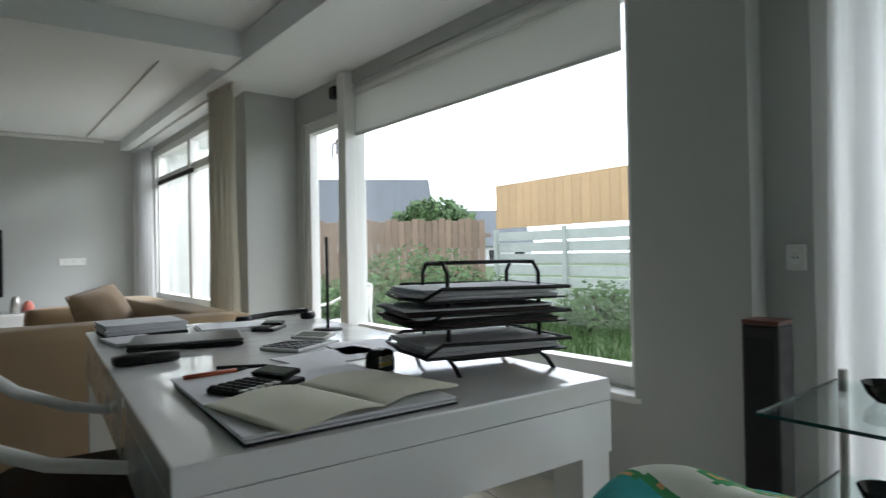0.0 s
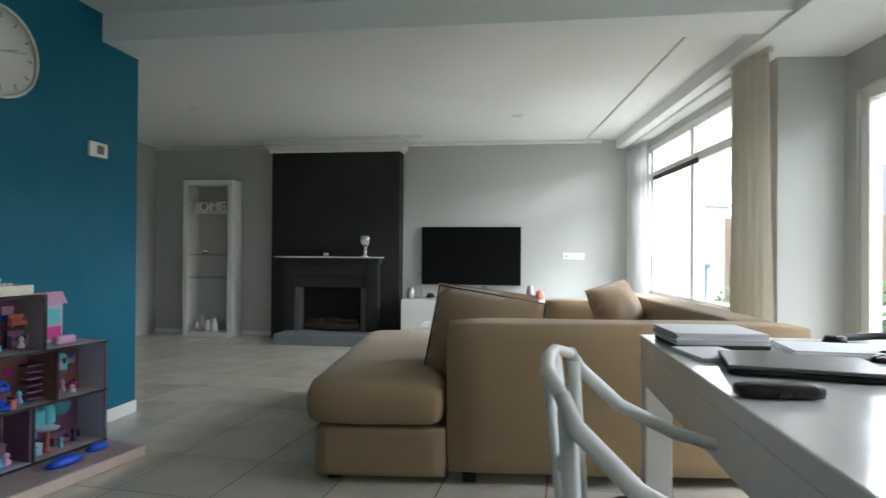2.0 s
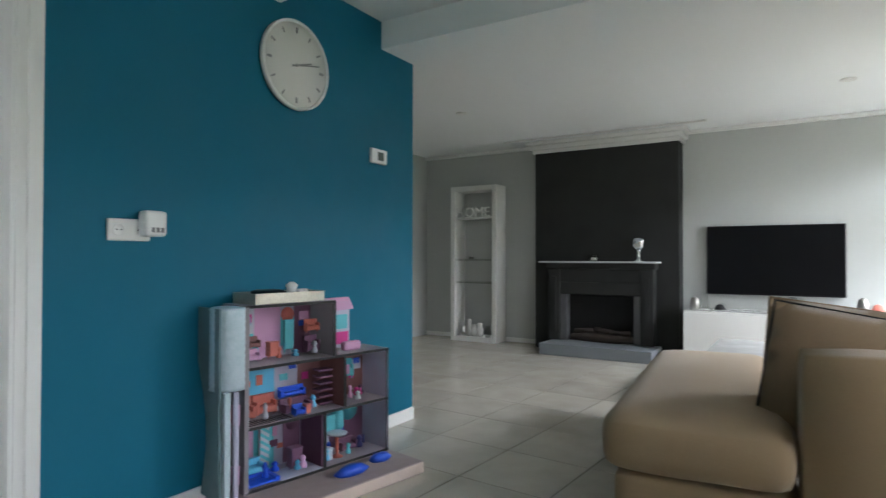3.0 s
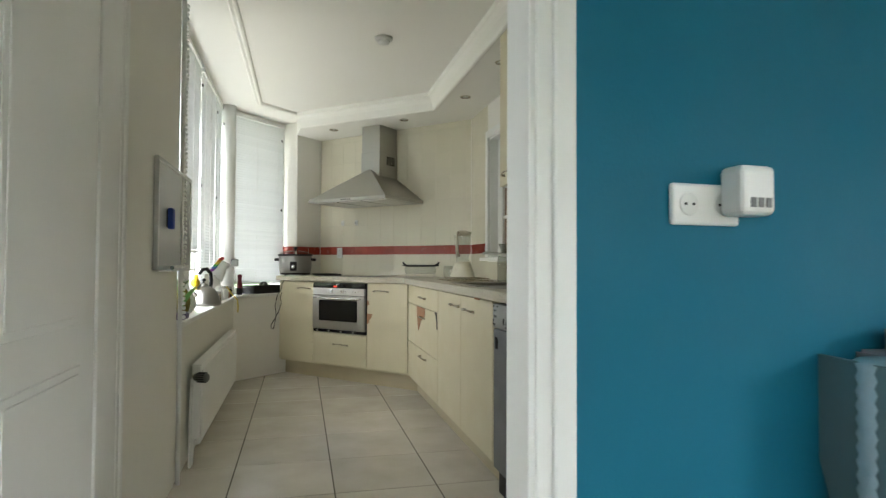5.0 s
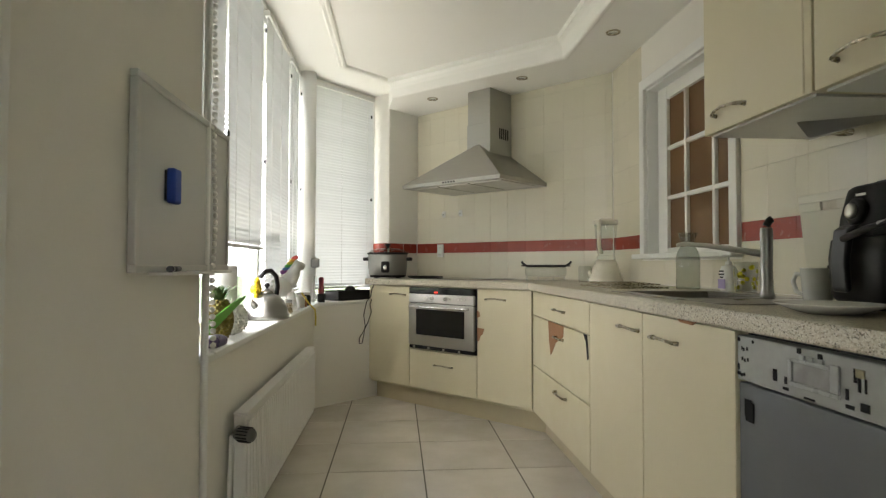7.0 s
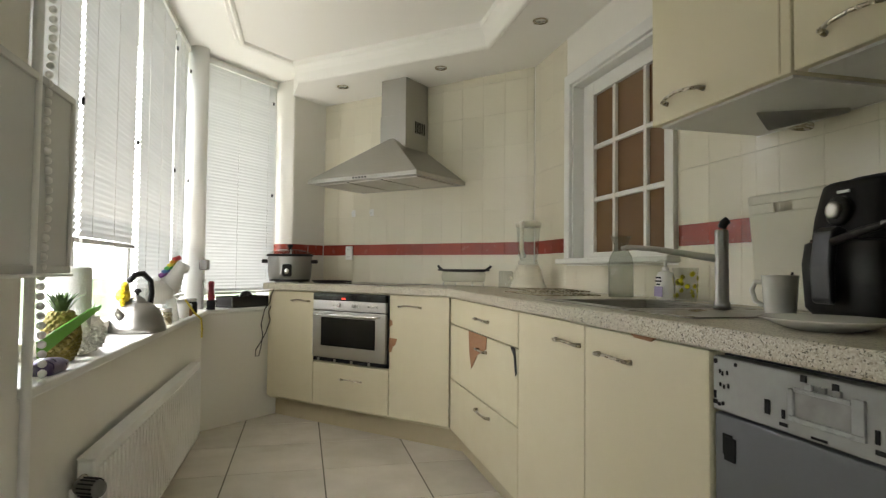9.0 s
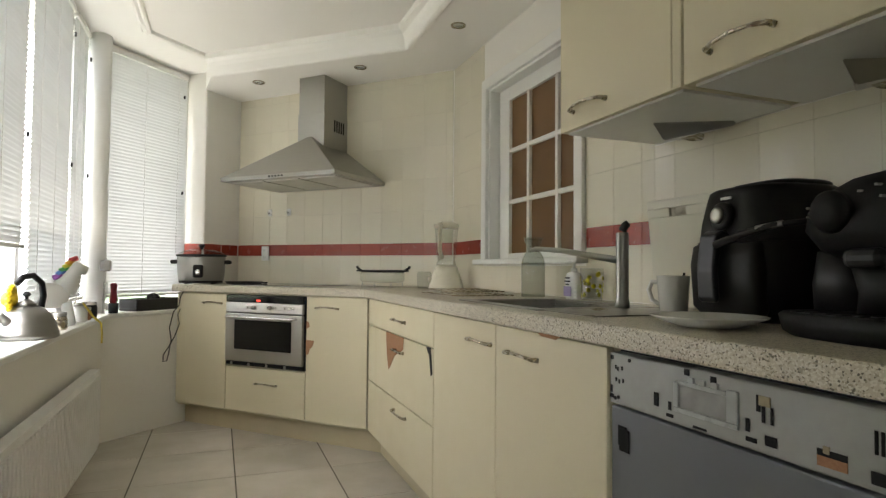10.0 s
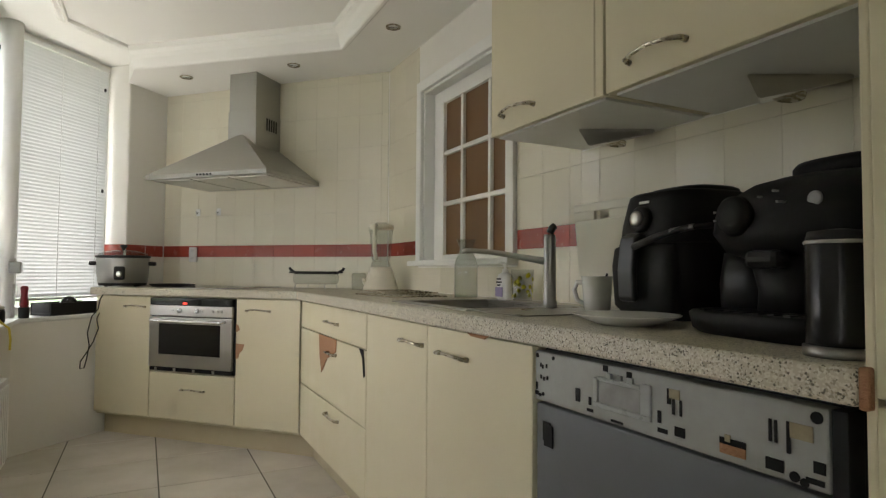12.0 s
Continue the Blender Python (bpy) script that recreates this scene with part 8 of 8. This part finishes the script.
board_fence("board_fence", (1.5, 14.9), (9.0, 10.25), 1.78, 0.13, "brown_wood", "weathered brown vertical board fence")
sf = thing("slat_fence", pose(9.05, 10.2, -0.14, 0, 0, -90), "pale horizontal plank fence with tan boards above", "fence")
for i in range(7):
    part("plank", bm_box(0, 11.0, 0.012 * (i % 2), 0.02 + 0.012 * (i % 2), 0.1 + i * 0.205, 0.1 + i * 0.205 + 0.17, 0.004), "grey_slat", sf)
for i in range(7):
    part("post", bm_box(0.02 + i * 1.8, 0.12 + i * 1.8, -0.05, -0.002, 0.0, 1.56, 0.006), "grey_slat", sf)
for i in range(55):
    part("tan_board", bm_box(i * 0.2, i * 0.2 + 0.194, 0.04, 0.06, 1.58, 2.42, 0.003), "tan_wood", sf)


def leafy(name, m, spread, height, count, size, label, cat, seed, mname="leaf", trunk=False, z_low=0.0):
    random.seed(seed)
    p = thing(name, m, label, cat)
    own = bmesh.new()
    for i in range(count):
        a, r = random.uniform(0, 6.283), spread * random.random() ** 0.5
        z = z_low + (height - z_low) * random.random() * (1.05 - 0.55 * (r / spread) ** 2)
        c = Vector((r * math.cos(a), r * math.sin(a) * 0.8, z)) + noise.noise_vector(Vector((a, r, z))) * spread * 0.15
        d = Vector((random.uniform(-1, 1), random.uniform(-1, 1), random.uniform(-0.3, 1))).normalized()
        s = d.orthogonal().normalized() * size * random.uniform(0.25, 0.45)
        l = d * size * random.uniform(0.7, 1.4)
        vs = [own.verts.new(q) for q in (c, c + l * 0.5 + s, c + l, c + l * 0.5 - s)]
        own.faces.new(vs)
    part("leaves" if not trunk else "crown", own, mname, p)["kind"] = "stuff"
    own = None
    for i in range(7):
        a = i * 0.9
        own = bm_tube([(0, 0, 0), (spread * 0.2 * math.cos(a), spread * 0.2 * math.sin(a), height * 0.4), (spread * 0.5 * math.cos(a), spread * 0.5 * math.sin(a), height * 0.75)],
                      0.02, 6, bm=own, radii=[0.06 * (3 if trunk else 0.4), 0.035 * (2 if trunk else 0.4), 0.012])
    part("branches" if not trunk else "limbs", own, "bark", p)
    if trunk:
        part("trunk", bm_tube([(0, 0, -0.1), (0.05, 0, height * 0.25), (0.0, 0.05, height * 0.5)], 0.2, 10, radii=[0.28, 0.2, 0.1]), "bark", p)
    return p


leafy("shrub", pose(5.9, 8.2, -0.14), 1.2, 1.15, 6500, 0.075, "overgrown light green shrub", "shrub", 1)
leafy("shrub", pose(7.4, 8.9, -0.14), 1.0, 0.8, 4000, 0.075, "overgrown weeds by the fence", "shrub", 2)
leafy("shrub", pose(4.7, 9.5, -0.14), 0.9, 0.9, 3600, 0.075, "tall weeds along the board fence", "shrub", 3)
leafy("shrub", pose(8.2, 6.9, -0.14), 0.7, 0.7, 2200, 0.07, "low weeds before the plank fence", "shrub", 4)
leafy("tree", pose(14.9, 21.0, -0.14), 2.0, 3.15, 4200, 0.3, "round garden tree behind the fence", "tree", 5, trunk=True, z_low=1.4)
leafy("tree", pose(1.0, 21.0, -0.14), 2.0, 5.5, 3800, 0.3, "leafy tree beyond the garden", "tree", 6, trunk=True, z_low=1.8)
# long grass
random.seed(9)
own = bmesh.new()
for i in range(9000):
    x, y = random.uniform(4.0, 9.0), random.uniform(2.5, 11.5)
    h, a = random.uniform(0.08, 0.26), random.uniform(0, 6.28)
    b0 = Vector((x, y, -0.145))
    s = Vector((math.cos(a), math.sin(a), 0)) * 0.012
    lean = Vector((random.uniform(-0.07, 0.07), random.uniform(-0.07, 0.07), h))
    own.faces.new([own.verts.new(q) for q in (b0 - s, b0 + s, b0 + lean)])
gr_ = tagged(obj("grass", own, "leaf"), "uncut green lawn grass", "grass", kind="stuff")


def house(m, w, d, eave, ridge, label):
    h = thing("house", m, label, "house")
    part("wall", bm_box(-w / 2, w / 2, -d / 2, d / 2, 0, eave), "render_wall", h)
    own = bm_poly_extrude([(-d / 2 - 0.3, eave), (d / 2 + 0.3, eave), (0, ridge)], 'x', -w / 2 - 0.2, w / 2 + 0.2)
    r = part("roof", own, "roof_tile", h, "blue grey tiled gable roof")
    for x in (-w * 0.25, w * 0.1):
        part("roof_window", bm_box(x, x + 1.0, -0.04, 0.04, -0.6, 0.6), "ceramic", r, "white roof window", pose(0, -d * 0.27, eave + (ridge - eave) * 0.46, -(90 - math.degrees(math.atan2(ridge - eave, d / 2 + 0.3)))))
        own.free()
    for i in range(4):
        x = -w / 2 + (i + 0.5) * w / 4
        wi = part("window", bm_box(x - 0.5, x + 0.5, -d / 2 - 0.03, -d / 2 + 0.02, 1.0, 2.2), "white_paint", h)
        part("pane", bm_box(x - 0.42, x + 0.42, -d / 2 - 0.04, -d / 2, 1.08, 2.12), "black_gloss", wi)
    return h


house(pose(19.5, 37.0, -1.0, 0, 0, -25), 9.0, 8.0, 2.6, 7.0, "distant house with blue grey tiled roof")
house(pose(31.0, 40.0, -1.0, 0, 0, -25), 8.0, 8.0, 2.4, 5.4, "distant house with lower tiled roof")
shed = thing("garage", pose(4.2, 12.5, -0.14, 0, 0, 20), "white rendered garage wall beyond the far window", "garage")
part("wall", bm_poly_extrude([(-3.0, 0), (0.9, 0), (0.9, 2.05), (0.2, 2.6), (-3.0, 2.4)], 'y', 0.0, 2.5), "render_wall", shed)
part("roof_edge", bm_box(-3.1, 0.96, -0.05, 2.5, 2.0, 2.05), "grey_slat", shed, m=pose(0, 0, 0))
gb_ = thing("wheelie_bin", pose(3.78, 11.2, -0.14, 0, 0, 20), "grey blue wheelie bin in the garden", "bin")
part("body", bm_poly_extrude([(-0.26, 0.05), (0.26, 0.05), (0.3, 0.95), (-0.3, 0.95)], 'y', -0.3, 0.3, 0.02), mat("bin_blue", (0.12, 0.17, 0.22), 0.5), gb_)
part("lid", bm_box(-0.32, 0.32, -0.34, 0.32, 0.95, 1.02, 0.02), mat("bin_lid", (0.1, 0.13, 0.17), 0.5), gb_)
for x in (-0.25, 0.25):
    part("wheel", bm_lathe([(0.1, -0.03), (0.1, 0.03)], 18, m=pose(x, 0.28, 0.1, 0, 90)), "black", gb_)
pc = copy_thing(chair, pose(4.6, 7.6, -0.14, 0, 0, 120))
pc["label"] = "white plastic garden armchair standing outside"
structure("terrace", bm_box(3.75, 5.6, 2.0, 8.6, -0.139, -0.10), "grey_slat", LIV, "pale paved terrace outside the windows", "terrace")

# ---- tiles: floor and kitchen walls ----
def tile_mesh(w, h, t, mname, bev=0.0015):
    """A tile that lies on its back: x, y across, z its face."""
    me = bpy.data.meshes.new("tile")
    bm = bmesh.new()
    lo = [bm.verts.new(p) for p in ((0, 0, 0), (w, 0, 0), (w, h, 0), (0, h, 0))]
    mid = [bm.verts.new((v.co.x, v.co.y, t - bev)) for v in lo]
    hi = [bm.verts.new(p) for p in ((bev, bev, t), (w - bev, bev, t), (w - bev, h - bev, t), (bev, h - bev, t))]
    bm.faces.new(hi)
    for a, b in ((lo, mid), (mid, hi)):
        for i in range(4):
            bm.faces.new((a[i], a[(i + 1) % 4], b[(i + 1) % 4], b[i]))
    bm.to_mesh(me)
    bm.free()
    me.materials.append(M[mname])
    return me


TU, TV, U0, V0, J = 0.47, 0.47, 0.10, -0.217, 0.006
ft = tile_mesh(TU - J, TV - J, 0.006, "floor_tile", 0.0007)
rest = bmesh.new()
count = 0
for i in range(-6, 20):
    for k in range(-14, 16):
        u, v = U0 + i * TU, V0 + k * TV
        c = KIT @ Vector((u + TU / 2, v + TV / 2, 0))
        if c.x > 3.95 or c.y > 8.8 or c.y < -1.9:
            continue
        in_kitchen = u < 3.5 and -1.75 < v < 0.65 and u > -1.7
        in_living = c.x > X_BLUE - 0.35 or (c.y > Y_END - 0.3 and c.x > X_LEFT - 0.3)
        if not (in_kitchen or in_living):
            continue
        if count < 300 and c.y > 0.2:
            o = new("tile", ft)
            o.parent = floor
            o.matrix_basis = KIT @ pose(u + J / 2, v + J / 2, -0.006)
            count += 1
        else:
            tmp = bmesh.new()
            tmp.from_mesh(ft)
            tmp.transform(KIT @ pose(u + J / 2, v + J / 2, -0.006))
            bm_join(rest, tmp)
fr2 = part("far_tiles", rest, "floor_tile", floor)
fr2["kind"] = "stuff"

# wall tiles: 0.16 wide, 0.21 high, with a red band
hood_wall, sink_wall_l = bpy.data.objects["kitchen_wall_hood"], bpy.data.objects["kitchen_wall_sink"]
sink_wall_r, sink_wall_low, pier = bpy.data.objects["kitchen_wall_sink_right"], bpy.data.objects["kitchen_wall_sink_low"], bpy.data.objects["kitchen_pier"]
cache = {}


def wall_tile(parent, x, z, w, h, y, mname):
    """A tile on a wall whose face is at y, seen from -y."""
    key = (round(w, 3), round(h, 3), mname)
    if key not in cache:
        cache[key] = tile_mesh(key[0] - 0.0006, key[1] - 0.0006, 0.003, mname, 0.0005)
    o = new("tile" if mname == "wall_tile" else "red_tile", cache[key])
    o.parent = parent
    o.matrix_basis = pose(x + 0.0005, y + 0.0005, z + 0.0005, 90)


def tiled(parent, x0, x1, y, z0, z1, phase, lo=0.92, red=True):
    """Rows of tiles between x0 and x1, cut at the ends; the band runs at 1.122 to 1.202."""
    rows = [(0.92, 1.122, "wall_tile"), (1.122, 1.202, "red_tile" if red else "wall_tile")]
    z = 1.202
    while z < 2.32:
        rows.append((z, min(z + 0.21, 2.308), "wall_tile"))
        z += 0.21
    for a, b, m in rows:
        a2, b2 = max(a, z0), min(b, z1)
        if b2 - a2 < 0.012:
            continue
        k = math.floor((x0 - phase) / 0.16)
        while phase + k * 0.16 < x1:
            l, r = max(x0, phase + k * 0.16), min(x1, phase + (k + 1) * 0.16)
            if r - l > 0.008:
                wall_tile(parent, l, a2, r - l, b2 - a2, y, m)
            k += 1


tiled(hood_wall, -1.558, 0.235, 0.604, 0.92, 2.308, -1.092)
tiled(sink_wall_l, -0.235, 0.215, 0.6, 0.92, 2.308, 0.02)
tiled(sink_wall_low, 0.215, 1.205, 0.6, 0.92, 1.05, 0.02)
tiled(sink_wall_r, 1.205, 1.605, 0.6, 0.92, 2.308, 1.379)
tiled(sink_wall_r, 1.605, 2.83, 0.6, 0.92, 1.455, 1.379, red=False)
for x in (-1.945, -1.76):
    wall_tile(pier, x, 1.122, 0.18, 0.08, 0.271, "red_tile")
me = tile_mesh(0.158, 0.078, 0.003, "red_tile", 0.0012)
for y in (0.276, 0.438):
    o = new("red_tile", me)
    o.parent = pier
    o.matrix_basis = pose(-1.563, y, 1.123) @ pose(0, 0, 0, 90, 0, 90)
